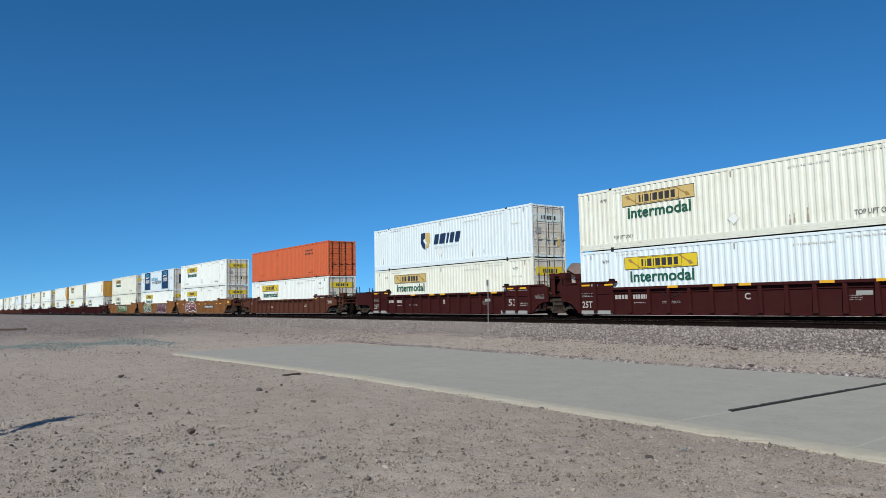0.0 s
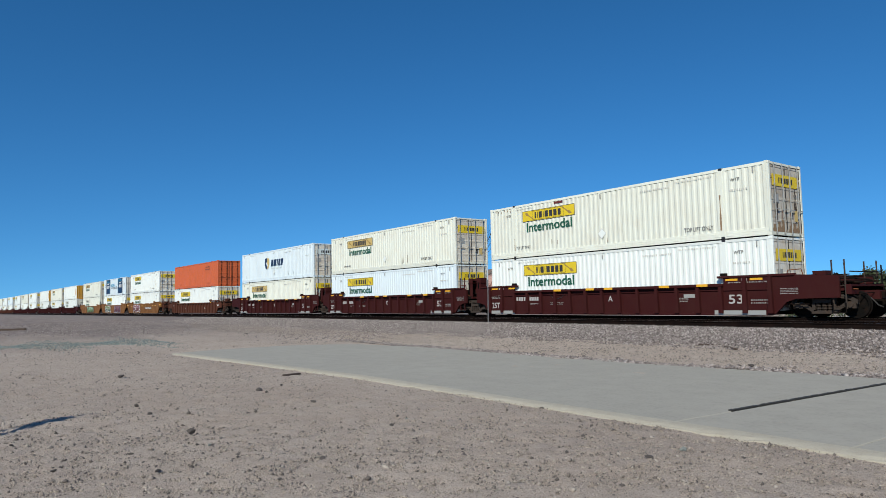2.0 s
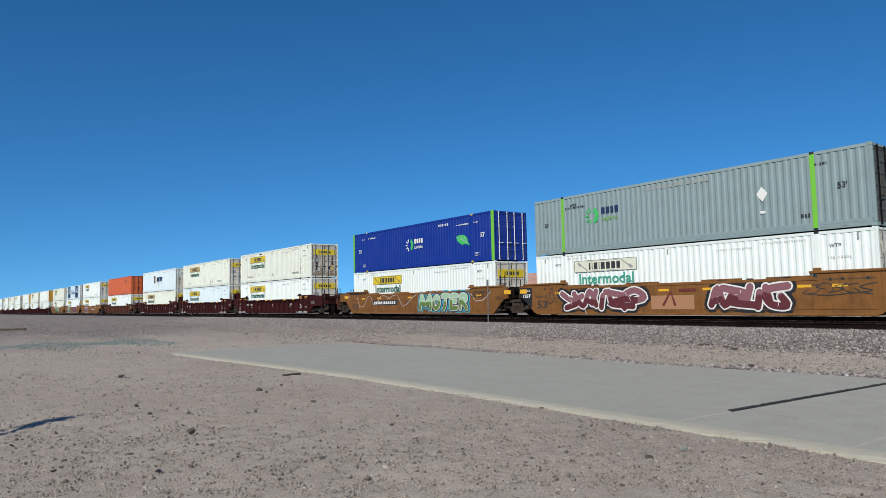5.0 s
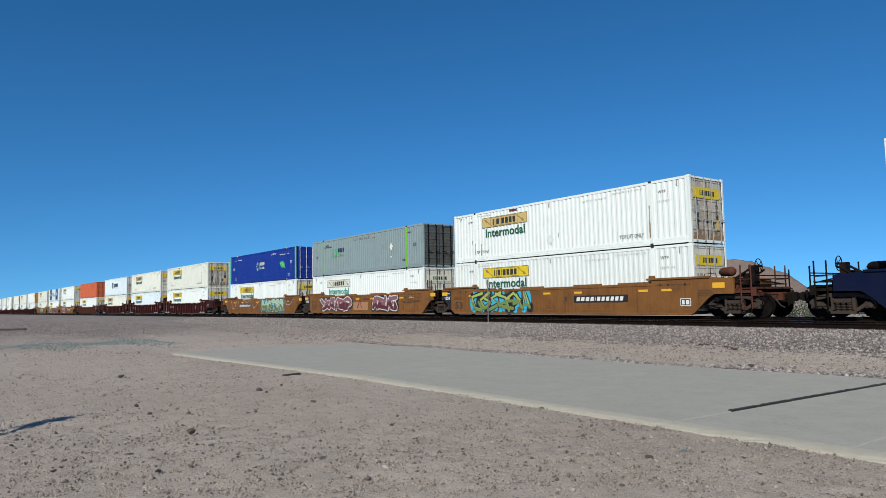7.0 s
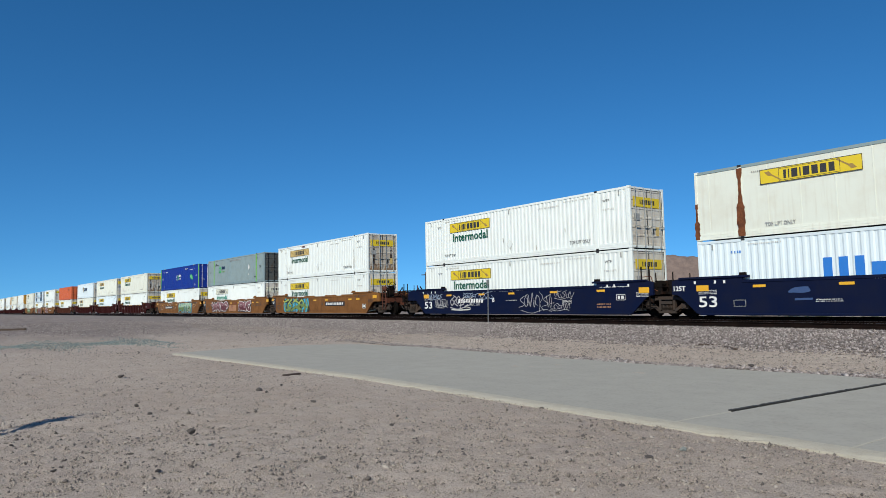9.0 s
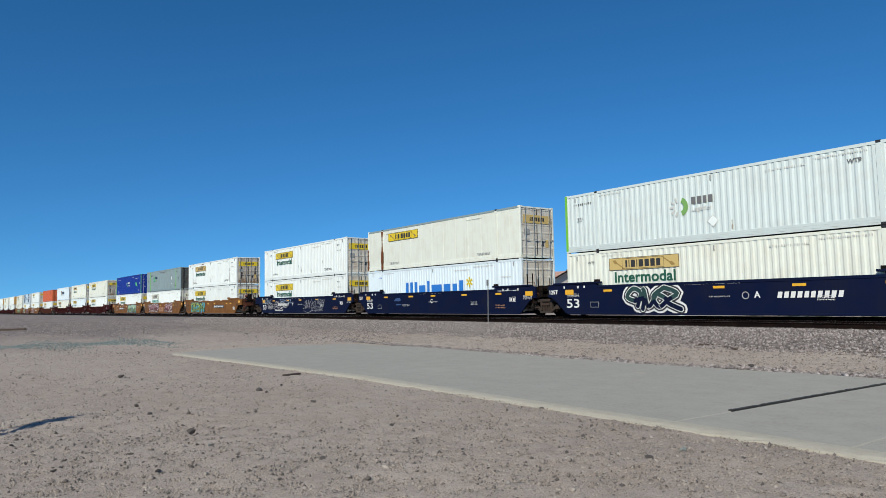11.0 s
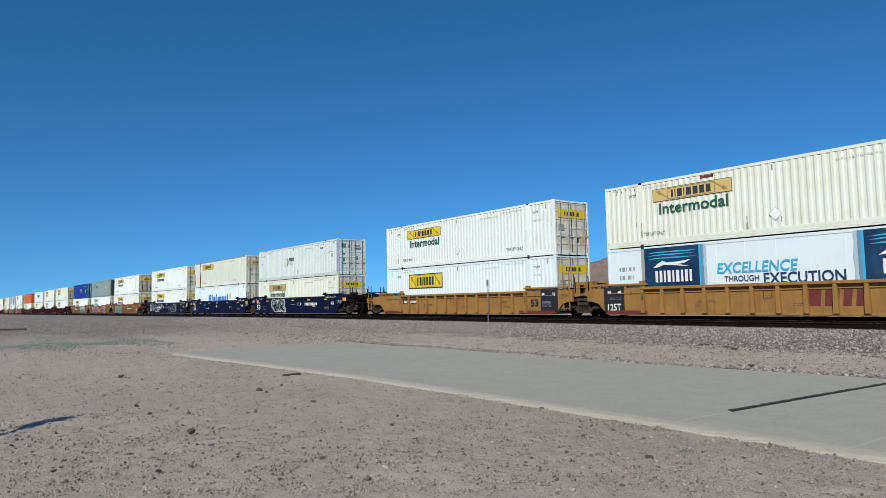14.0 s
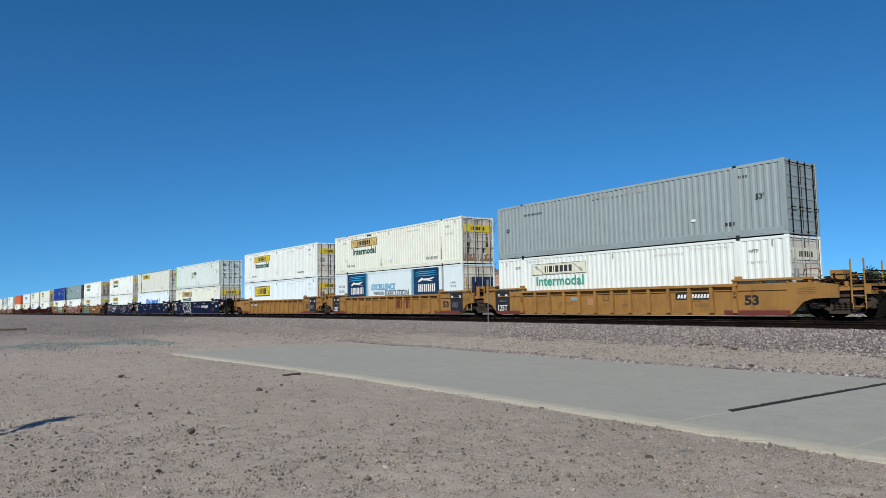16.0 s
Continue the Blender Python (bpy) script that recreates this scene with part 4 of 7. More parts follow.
def worn(c):
    """Rust and dirt of an old box: streaked doors, bleeding posts."""
    for k, (y, z, h, w) in enumerate(((-0.82, 0.75, 1.0, 0.016), (-0.75, 0.55, 1.35, 0.024), (-0.68, 0.9, 0.8, 0.014), (0.66, 0.95, 0.75, 0.014), (0.73, 0.5, 1.4, 0.026), (0.80, 0.8, 0.9, 0.018), (-0.35, 0.3, 0.7, 0.012), (0.3, 0.35, 0.6, 0.014))):
        part("stain", lambda: rust_bm(w, h, 20 + k), "grime" if k < 6 else "rust", c, "dark streak down the door", key=("door_stain", k), at=(X1 - 0.022, y, z), turn=(0, 0, 90))
    part("stain", lambda: rust_bm(0.022, 1.5, 31), "dirtfoot", c, "rust bleeding down the post", key="post_stain", at=(POST40 - 0.05, SIDE_Y - 0.018, 0.30))
    part("stain", lambda: rust_bm(0.016, 0.7, 32), "dirtfoot", c, "rust bleeding down the post", key="post_stain2", at=(-POST40 + 0.03, SIDE_Y - 0.018, 0.35))
    for k, y in enumerate((-0.98, -0.62, -0.3, 0.28, 0.62, 0.96)):
        part("stain", lambda: rust_bm(0.095, 0.34 + 0.09 * (k % 3), 80 + k), "dirtfoot", c, "brown dirt at the foot of the door", key=("door_foot", k), at=(X1 - 0.020, y, 0.10), turn=(0, 0, 90))
    part("patch", lambda: bars_bm([(0, 0.6, 0, 0.11)]), "inkred", c, "small red painted patch", key="red_patch", at=(-3.1, SIDE_Y, 2.62))
    for k in range(7):
        part("scrape", lambda: bars_bm([(0, 0.03, 0, 0.09)]), "rust", c, key="rust_dot", at=(-7.6 + 0.24 * k, SIDE_Y, 2.66 - 0.05 * (k % 3)))


def white_box(film="signyellow", body="white", seed=0, text_ink="inkgreen", ink="ink", extra=(), top=True, **kw):
    word = {"signyellow": "a yellow company panel", "signtan": "a faded yellow company panel", "signpale": "a pale outlined company panel"}[film]
    tone = {"white": "White", "cream": "Cream-white", "cool": "Cool white"}[body]
    return container(tone + " ribbed steel container with " + word, body, [company(film, ink, text_ink, **{k: v for k, v in kw.items() if k in ("x", "z", "w", "h", "border", "word")}), fittings(top, seed), *extra],
                     doors="staindoor" if worn in extra else None, mark_end="signyellow" if film != "signpale" else "signpale")


def shield_box():
    sh = [[(0.05, 1.05), (0.0, 0.45), (0.2, 0.12), (0.5, -0.02), (0.5, 0.35), (0.22, 0.62), (0.5, 0.72), (0.5, 1.08)]]
    sh2 = [[(0.55, 1.08), (0.55, 0.55), (0.75, 0.4), (0.55, 0.2), (0.55, -0.02), (0.9, 0.2), (1.05, 0.5), (1.02, 1.02)]]
    return container("White ribbed steel container with dark slanted company mark", "cool", [
        fittings(False, 7), shapes("inknavy", sh, x=-2.22, z=1.12), shapes("signtan", sh2, x=-2.22, z=1.12), shapes("inknavy", leaning(2.6, 0.62, [1, 1.3, 0.45, 0.9, 1], 0.25), x=-0.78, z=1.36),
        small_lines(-0.7, 1.08, 2.3, 0.16, 1, "palegrey", 71)], mark_end="palegrey")


def orange_box():
    return container("Orange-red ribbed steel container, slightly faded", "orange", [small_lines(3.9, 1.95, 1.5, 0.16, 2, "ink", 81), small_lines(-5.7, 0.5, 0.6, 0.08, 1, "ink", 82), small_lines(4.6, 0.4, 0.8, 0.07, 1, "ink", 83),
                                                                                patch("ink", [(0, 0.06, 0, 0.25), (0, 0.06, -1.2, -1.05)], "vent", 2.2, -1.9)], mark_end=None)


def ray_emblem():
    """Five short rays on one side, a thick arc on the other."""
    ray = [[(math.cos(a) * 0.2 - math.sin(a) * 0.03, math.sin(a) * 0.2 + math.cos(a) * 0.03), (math.cos(a) * 0.2 + math.sin(a) * 0.03, math.sin(a) * 0.2 - math.cos(a) * 0.03),
            (math.cos(a) * 0.42 + math.sin(a) * 0.05, math.sin(a) * 0.42 - math.cos(a) * 0.05), (math.cos(a) * 0.42 - math.sin(a) * 0.05, math.sin(a) * 0.42 + math.cos(a) * 0.05)] for a in (1.9, 2.5, 3.14, 3.8, 4.4)]
    arc = []
    for i in range(6):
        a0, a1 = -1.2 + i * 0.4, -0.8 + i * 0.4
        arc.append([(0.2 * math.cos(a0), 0.2 * math.sin(a0)), (0.42 * math.cos(a0), 0.42 * math.sin(a0)), (0.42 * math.cos(a1), 0.42 * math.sin(a1)), (0.2 * math.cos(a1), 0.2 * math.sin(a1))])
    return ray, arc


def blue_box():
    ray, arc = ray_emblem()
    leaf = [[(-0.62, 0.28), (-0.5, 0.0), (-0.1, -0.25), (0.35, -0.22), (0.72, -0.36), (0.5, -0.1), (0.42, 0.18), (0.1, 0.34), (-0.3, 0.36)]]
    return container("Deep blue ribbed container with bright green corner posts", "blue", [
        shapes("inkwhite", ray, x=-0.5, z=1.53), shapes("leafgreen", arc, x=-0.45, z=1.53), shapes("inkwhite", [[(a, c0), (b, c0), (b, d), (a, d)] for a, b, c0, d in glyph_bars(0.95, 0.3, [1, 1, 0.8, 1])], x=0.1, z=1.58),
        text("Logistics", 0.1, 1.24, 0.22, "inkwhite", 0.95), shapes("leafgreen", leaf, x=5.22, z=1.36), shapes("spraymint", [[(-0.5, 0.22), (0.5, -0.2), (0.52, -0.17), (-0.48, 0.25)], [(-0.2, 0.3), (0.05, 0.02), (0.08, 0.04), (-0.16, 0.31)], [(0.1, 0.28), (0.28, -0.06), (0.31, -0.04), (0.14, 0.29)]], x=5.22, z=1.36, lift=0.008, name="leaf_vein"), small_lines(2.8, 2.40, 1.0, 0.18, 1, "inkwhite", 91), small_lines(4.6, 2.28, 1.3, 0.1, 1, "inkwhite", 92),
        small_lines(-5.9, 2.35, 1.1, 0.1, 1, "inkwhite", 93), text("53'", 6.88, 1.45, 0.24, "inkwhite"), text("53'", -7.2, 1.42, 0.24, "inkwhite"), small_lines(6.3, 2.3, 0.4, 0.1, 1, "inkwhite", 94),
        small_lines(6.35, 0.35, 0.4, 0.08, 2, "inkwhite", 95), small_lines(-6.6, 0.35, 0.35, 0.08, 2, "inkwhite", 96), small_lines(-6.7, 2.35, 0.35, 0.1, 1, "inkwhite", 97)],
        ends="blue", castings="signyellow", bands="green")


def grey_box(stripes=False, seed=3):
    deco = [small_lines(-5.9, 2.2, 1.3, 0.12, 1, "ink", seed), text("53'", 6.9, 1.45, 0.2, "ink"), text("53'", -7.35, 1.45, 0.18, "ink"), small_lines(5.6, 0.5, 0.4, 0.18, 1, "ink", seed + 2),
            small_lines(6.1, 2.35, 0.5, 0.11, 1, "ink", seed + 3), small_lines(-1.2, 2.45, 3.2, 0.22, 1, "inkgrey", seed + 4), patch("inkwhite", [(0, 0.2, 0, 0.1)], "sticker", 0.85, 4.1)]
    if stripes:
        ray, arc = ray_emblem()
        deco += [shapes("inkwhite", [[(0, -0.3), (0.22, 0), (0, 0.3), (-0.22, 0)]], x=4.2, z=1.6), shapes("leafgreen", ray + arc, x=-4.2, z=1.72), shapes("inknavy", [[(a, 0), (b, 0), (b, 0.32), (a, 0.32)] for a, b, _, _ in glyph_bars(1.0, 0.32, [1, 1, 0.8, 1])], x=-3.62, z=1.74),
                 text("Logistics", -3.62, 1.44, 0.18, "fadedgreen", 0.95), text("WTP", -5.6, 2.3, 0.14, "ink")]
    return container("Grey ribbed container with " + ("bright green lifting posts" if stripes else "dark grey small print"), "grey" if stripes else "midgrey", deco, posts="green" if stripes else None, doors="darkdoor" if stripes else None)


def pale_box():
    ray, arc = ray_emblem()
    c = container("Pale grey-green ribbed container with green end posts", "palegrey", [
        shapes("inkfaint", ray, x=-1.62, z=1.55), shapes("fadedgreen", arc, x=-1.57, z=1.55), shapes("inkdark", [[(a, c0), (b, c0), (b, d), (a, d)] for a, b, c0, d in glyph_bars(0.98, 0.30, [1, 1, 0.8, 1])], x=-1.0, z=1.60),
        text("Logistics", -1.0, 1.30, 0.18, "inkfaint", 0.9), text("53'", 6.95, 1.55, 0.22, "inkgrey"), text("53'", -7.3, 1.5, 0.2, "inkgrey"), small_lines(-7.5, 2.3, 1.1, 0.12, 1, "inkdark", 5), text("WTP", 5.1, 2.25, 0.15, "inkdark"), fittings(False, 9)])
    part("lettering", lambda: bars_bm([(0, 0.4, 0, 0.3), (0.6, 0.75, 0, 0.24), (1.2, 1.7, 0.1, 0.2), (1.2, 1.8, -0.12, -0.02), (0.1, 0.3, -0.55, -0.45), (1.3, 1.5, -0.95, -0.7), (0.15, 0.3, -1.05, -0.8)], True), "inkdark", c, key="door_print", at=(X1 - 0.026, -0.95, 2.2))
    part("end_band", lambda: boxes((X0 - 0.003, X0 + 0.14, Y0 - 0.006, Y0 + 0.02, 0.1, HGT - 0.02)), "green", c, "bright green corner band", key="end_band_front")
    part("end_band", lambda: boxes((X1 - 0.14, X1 + 0.003, Y0 - 0.006, Y0 + 0.02, 0.1, HGT - 0.02)), "green", c, "bright green corner band", key="end_band")
    return c


def rust_bm(half, top, seed):
    """A ragged upright stain, widest at the foot."""
    rng = random.Random(seed)
    n = 26
    left, right = [], []
    for k in range(n + 1):
        z = 0.06 + (top - 0.06) * k / n
        w = half * (1.9 if k < 13 else 1.0 if k < 16 else 1.25 if k > 22 else 0.75) * rng.uniform(0.75, 1.1)
        left.append((-w, z))
        right.append((w * rng.uniform(0.85, 1.1), z))
    return polys_bm([right + left[::-1]])


def seam_box():
    def go(c):
        logo_panel(c, SIDE_Y - 0.01, -5.26, 1.97, 3.6, 0.56, "signyellow")
        small_lines(-5.6, 2.5, 1.5, 0.06, 1, "inkgrey", 15)(c)
        small_lines(3.4, 2.5, 1.5, 0.06, 1, "inkgrey", 16)(c)
        words("TOP LIFT ONLY", -5.16, 0.36, 0.14, "inkgrey", c, SIDE_Y - 0.01, width=1.15)
        words("TOP LIFT ONLY", 4.4, 0.36, 0.14, "inkgrey", c, SIDE_Y - 0.01, width=1.15)
        part("patch", lambda: rust_bm(0.09, 2.75, 3), "rust", c, "large rust patch down the post", key="rust_post", at=(-POST40, SIDE_Y - 0.016, 0))
        part("patch", lambda: rust_bm(0.06, 1.55, 4), "rust", c, "rusted corner", key="rust_corner", at=(X0 + 0.06, SIDE_Y - 0.002, 0))
    return container("White smooth-sided container with rusted lifting posts", "cream", [go], rail="grey", sheet_kind="plain", mark_end="signtan")


def blue_word_box():
    spark = [[(0.05 * math.cos(a) - 0.05 * math.sin(a), 0.05 * math.sin(a) + 0.05 * math.cos(a)), (0.3 * math.cos(a) - 0.06 * math.sin(a), 0.3 * math.sin(a) + 0.06 * math.cos(a)), (0.3 * math.cos(a) + 0.06 * math.sin(a), 0.3 * math.sin(a) - 0.06 * math.cos(a)),
              (0.05 * math.cos(a) + 0.05 * math.sin(a), 0.05 * math.sin(a) - 0.05 * math.cos(a))] for a in [math.pi / 6 + i * math.pi / 3 for i in range(6)]]
    big = [[(x, 0.0), (x + 0.30, 0.0), (x + 0.30, 0.85), (x, 0.85)] for x in (0.0, 0.52, 1.04)]
    rest = [[(a, 0), (b, 0), (b, k), (a, k)] for (a, b, _, _), k in zip(glyph_bars(4.6, 0.6, [1.1, 0.4, 1.7, 1.1, 0.7, 0.6]), (0.62, 0.88, 0.62, 0.62, 0.62, 0.80))]
    return container("White ribbed container with large bright blue mark", "cool", [shapes("inkblue", big, x=-3.15, z=1.08), shapes("inkblue", rest, x=-1.6, z=1.08), shapes("signyellow", spark, x=3.6, z=1.75),
                                                                           small_lines(-6.6, 2.3, 0.4, 0.12, 1, "inkblue", 23), fittings(False, 24)])


def panel_box():
    def go(c):
        for x, w in ((-6.0, 2.70), (2.89, 2.80)):
            part("printed_panel", lambda: bars_bm([(0, w, 0, 2.5)]), "printnavy", c, "printed dark blue panel", key=("printed_panel", w), at=(x, SIDE_Y - 0.003, 0.3))
            for q, (film, wide) in enumerate((("fadepale", 0.34), ("fadeblue", 0.20), ("inkcyan", 0.08))):
                rg = random.Random(q + int(x))
                tooth = [(wide * rg.uniform(0.85, 1.0), 2.5 * i / 24) for i in range(25)]
                edge = [(-0.02, z) for _, z in tooth][::-1] + tooth
                if x > 0:
                    edge = [(-a, z) for a, z in edge][::-1]
                part("faded_edge", lambda: polys_bm([edge]), film, c, key=("faded_edge", q, w), at=(x + (w if x < 0 else 0), SIDE_Y - 0.0045 - 0.001 * q, 0.3))
            part("swoosh", lambda: polys_bm([[(0.04 * w, z), (0.3 * w, z + 0.02), (k * w, z + 0.01), (0.96 * w, z + 0.05), (0.6 * w, z + 0.07), (0.2 * w, z + 0.06)] for z, k in ((2.14, 0.7), (2.28, 0.5), (2.40, 0.8))]), "inkcyan", c, key=("swoosh", w), at=(x, SIDE_Y - 0.007, 0.15))
            peak = [[(0.16 * w, 1.76), (0.24 * w, 1.92), (0.34 * w, 2.06), (0.42 * w, 1.98), (0.6 * w, 1.99), (0.86 * w, 2.06), (0.74 * w, 1.92), (0.62 * w, 1.88), (0.84 * w, 1.76), (0.52 * w, 1.85), (0.36 * w, 1.88), (0.28 * w, 1.80)]]
            part("emblem", lambda: polys_bm(peak), "inkwhite", c, key=("peak", w), at=(x, SIDE_Y - 0.008, 0.15))
            part("mark", lambda: bars_bm([(0.2 * w + a, 0.2 * w + b, c0, d) for a, b, c0, d in glyph_bars(0.66 * w, 0.5, [0.5, 0.5, 0.35, 0.6, 0.35, 0.6, 0.4, 0.5, 0.4])]), "inkwhite", c, key=("panelmark", w), at=(x, SIDE_Y - 0.008, 1.28))
        words("EXCELLENCE", -2.57, 1.55, 0.40, "inkcyan", c, SIDE_Y - 0.004, width=3.25, bold=0.012, shear=0.15)
        words("THROUGH", -2.23, 1.20, 0.22, "inknavy", c, SIDE_Y - 0.004, width=1.42, bold=0.004)
        words("EXECUTION", -0.66, 1.08, 0.40, "inknavy", c, SIDE_Y - 0.004, width=2.95, bold=0.01)
        small_lines(-7.4, 1.45, 0.85, 0.22, 2, "inkgrey", 33)(c)
        small_lines(6.9, 1.5, 0.55, 0.13, 2, "inkgrey", 34)(c)
    c = container("White container printed with dark blue end panels", "cool", [go], posts="inkgrey", sheet_kind="plain")
    part("printed_panel", lambda: bars_bm([(0, 1.7, 0, 1.2)], True), "inknavy", c, key="end_print", at=(X1 - 0.03, -0.55, 0.9))
    return c


def amber_end_box(seed):
    c = container("White container with amber-painted doors and end", "white", [fittings(True, seed), patch("amber", [(0, 0.7, 0, 1.3)], "emblem", 0.9, 6.6)], ends="amber")
    return c


# ---- well cars; origin on the rail top at the middle of the well ----
SIDE = 1.47                          # outer face of the well's side
TRUCK_X = 9.727                      # trucks, shared between units of one car
CAR_END = 11.35


def side_profile(mid, raised, left_outer, right_outer, open_top=False):
    """Outline of a well's side: deep between the trucks, cut away over them."""
    if open_top:
        raised = mid + 0.012
    out = 9.9 if mid > 1.4 else 9.75 if open_top else 10.4
    el = -out if left_outer else -9.25
    er = out if right_outer else 9.25
    if mid > 1.4:
        cut = [(7.95, 0.14), (8.12, 0.18), (8.72, 0.74), (8.98, 0.93), (9.1, 0.96)]
        return [(-x, z) for x, z in cut[:1]] + cut + [(er, 0.96), (er, raised - 0.12), (8.9, raised - 0.03), (8.2, raised - 0.01), (6.1, raised - 0.01), (6.1, mid),
                (-6.1, mid), (-6.1, raised - 0.01), (-8.2, raised - 0.01), (-8.9, raised - 0.03), (el, raised - 0.12), (el, 0.96)] + [(-x, z) for x, z in cut[:0:-1]]
    return [(-7.95, 0.14), (7.95, 0.14), (8.12, 0.16), (8.32, 0.36), (8.55, 0.60), (8.9, 0.72), (er, 0.74), (er, raised - 0.12), (8.9, raised - 0.03), (8.2, raised - 0.01), (6.1, raised - 0.01), (6.1, mid),
            (-6.1, mid), (-6.1, raised - 0.01), (-8.2, raised - 0.01), (-8.9, raised - 0.03), (el, raised - 0.12), (el, 0.74), (-8.9, 0.72), (-8.55, 0.60), (-8.32, 0.36), (-8.12, 0.16)]


def side_sill(mid, raised, lo, ro, sgn, open_top):
    bm = bmesh.new()
    y = sgn * SIDE
    prism(bm, side_profile(mid, raised, lo, ro, open_top), min(y, y - sgn * 0.10), max(y, y - sgn * 0.10))
    return bm


def chord(x0, x1, z0, z1, sgn, out=0.045):
    y = sgn * (SIDE + out)
    yi = sgn * (SIDE - 0.14)
    bm = boxes((x0, x1, min(y, yi), max(y, yi), z0, z1))
    bmesh.ops.bevel(bm, geom=list(bm.edges), offset=0.012, segments=1, affect='EDGES')
    return bm


def side_post(z0, z1, w=0.13):
    bm = bmesh.new()
    prism(bm, [(-w / 2 - 0.03, z0), (w / 2 + 0.03, z0), (w / 2, z1), (-w / 2, z1)], -0.135, 0.0)
    return bm


def wheelset():
    bm = bmesh.new()
    for s in (-1, 1):
        prof = [(0.09, -0.08), (0.13, -0.08), (0.13, -0.03), (0.40, -0.01), (0.42, -0.065), (0.478, -0.065), (0.482, 0.04), (0.51, 0.055), (0.51, 0.075), (0.43, 0.08), (0.40, 0.03), (0.13, 0.03), (0.09, 0.06)]
        n = 28
        rings = [[bm.verts.new((r * math.cos(2 * math.pi * i / n), s * (0.755 - y) if s > 0 else -(0.755 - y), r * math.sin(2 * math.pi * i / n))) for i in range(n)] for r, y in prof]
        for p, q in zip(rings, rings[1:]):
            for i in range(n):
                j = (i + 1) % n
                bm.faces.new((p[i], q[i], q[j], p[j]))
        # three cast lightening marks on the plate, so that the turning shows
        for k in range(3):
            a = k * 2.094
            tube(bm, (0.27 * math.cos(a), s * 0.77, 0.27 * math.sin(a)), (0.27 * math.cos(a), s * 0.80, 0.27 * math.sin(a)), 0.05, 0.045, 6)
    tube(bm, (0, -1.05, 0), (0, 1.05, 0), 0.082, n=12)
    for s in (-1, 1):
        tube(bm, (0, s * 1.02, 0), (0, s * 1.13, 0), 0.13, 0.12, 10)
    return bm


def side_frame(sgn):
    """Cast truck side: bowed top chord, sloping tension members, open windows and a nest of springs."""
    bm = bmesh.new()
    y0, y1 = sorted((sgn * 1.04, sgn * 1.20))
    prism(bm, [(-1.12, 0.50), (-0.86, 0.66), (-0.42, 0.76), (0.42, 0.76), (0.86, 0.66), (1.12, 0.50), (1.12, 0.62), (0.88, 0.80), (0.42, 0.90), (-0.42, 0.90), (-0.88, 0.80), (-1.12, 0.62)], y0, y1)
    for q in (-1, 1):
        lean = [(q * 0.78, 0.46), (q * 0.36, 0.20), (q * 0.36, 0.32), (q * 0.72, 0.58)]
        prism(bm, lean if q < 0 else lean[::-1], y0 + 0.01, y1 - 0.01)
        box(bm, min(q * 0.30, q * 0.40), max(q * 0.30, q * 0.40), y0 + 0.005, y1 - 0.005, 0.30, 0.78)
        box(bm, q * 0.89 - 0.17, q * 0.89 + 0.17, y0 - 0.02, y1 + 0.02, 0.36, 0.60)
        tube(bm, (q * 0.89, sgn * 1.20, 0.482), (q * 0.89, sgn * 1.27, 0.482), 0.12, 0.10, 10)
    box(bm, -0.42, 0.42, y0 - 0.02, y1 + 0.04, 0.17, 0.27)
    for x in (-0.19, 0.0, 0.19):
        for k in range(5):
            tube(bm, (x, sgn * 1.14, 0.28 + k * 0.055), (x, sgn * 1.14, 0.31 + k * 0.055), 0.085, n=8)
    box(bm, -0.28, 0.28, min(sgn * 1.0, sgn * 1.24), max(sgn * 1.0, sgn * 1.24), 0.56, 0.70)
    return bm


SPINNING = []


def truck(car, x):
    t = part("truck", lambda: boxes((-0.22, 0.22, -1.0, 1.0, 0.56, 0.86), (-0.32, 0.32, -0.35, 0.35, 0.70, 0.98)), "truck", car, key="truck", at=(x, 0, 0))
    for s in (-1, 1):
        part("side_frame", lambda: side_frame(s), "truck", t, key=("side_frame", s))
    for dx in (-0.89, 0.89):
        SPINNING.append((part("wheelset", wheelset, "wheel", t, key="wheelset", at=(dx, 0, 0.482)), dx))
    # plain dark plates added to hide the lit ground between the wheels
    for y in (-0.59, 0.59):
        part("equaliser_plate", lambda: boxes((-1.0, 1.0, -0.03, 0.03, 0.28, 0.80), (-0.3, 0.3, -0.05, 0.05, 0.2, 0.9)), "steel", t, key="equaliser_plate", at=(0, y, 0))
    for dx in (-0.42, 0.42):
        part("brake_beam", lambda: boxes((-0.05, 0.05, -0.72, 0.72, 0.30, 0.38), (-0.09, 0.09, -0.80, -0.70, 0.22, 0.52), (-0.09, 0.09, 0.70, 0.80, 0.22, 0.52)), "steel", t, key="brake_beam", at=(dx, 0, 0))
    return t


def ladder(h, w=0.42, rungs=4):
    bm = bmesh.new()
    for x in (-w / 2, w / 2):
        tube(bm, (x, 0, 0), (x, 0, h), 0.030, n=6)
    for i in range(rungs):
        z = 0.08 + i * 0.36
        tube(bm, (-w / 2, 0, z), (w / 2, 0, z), 0.018, n=6)
    return bm


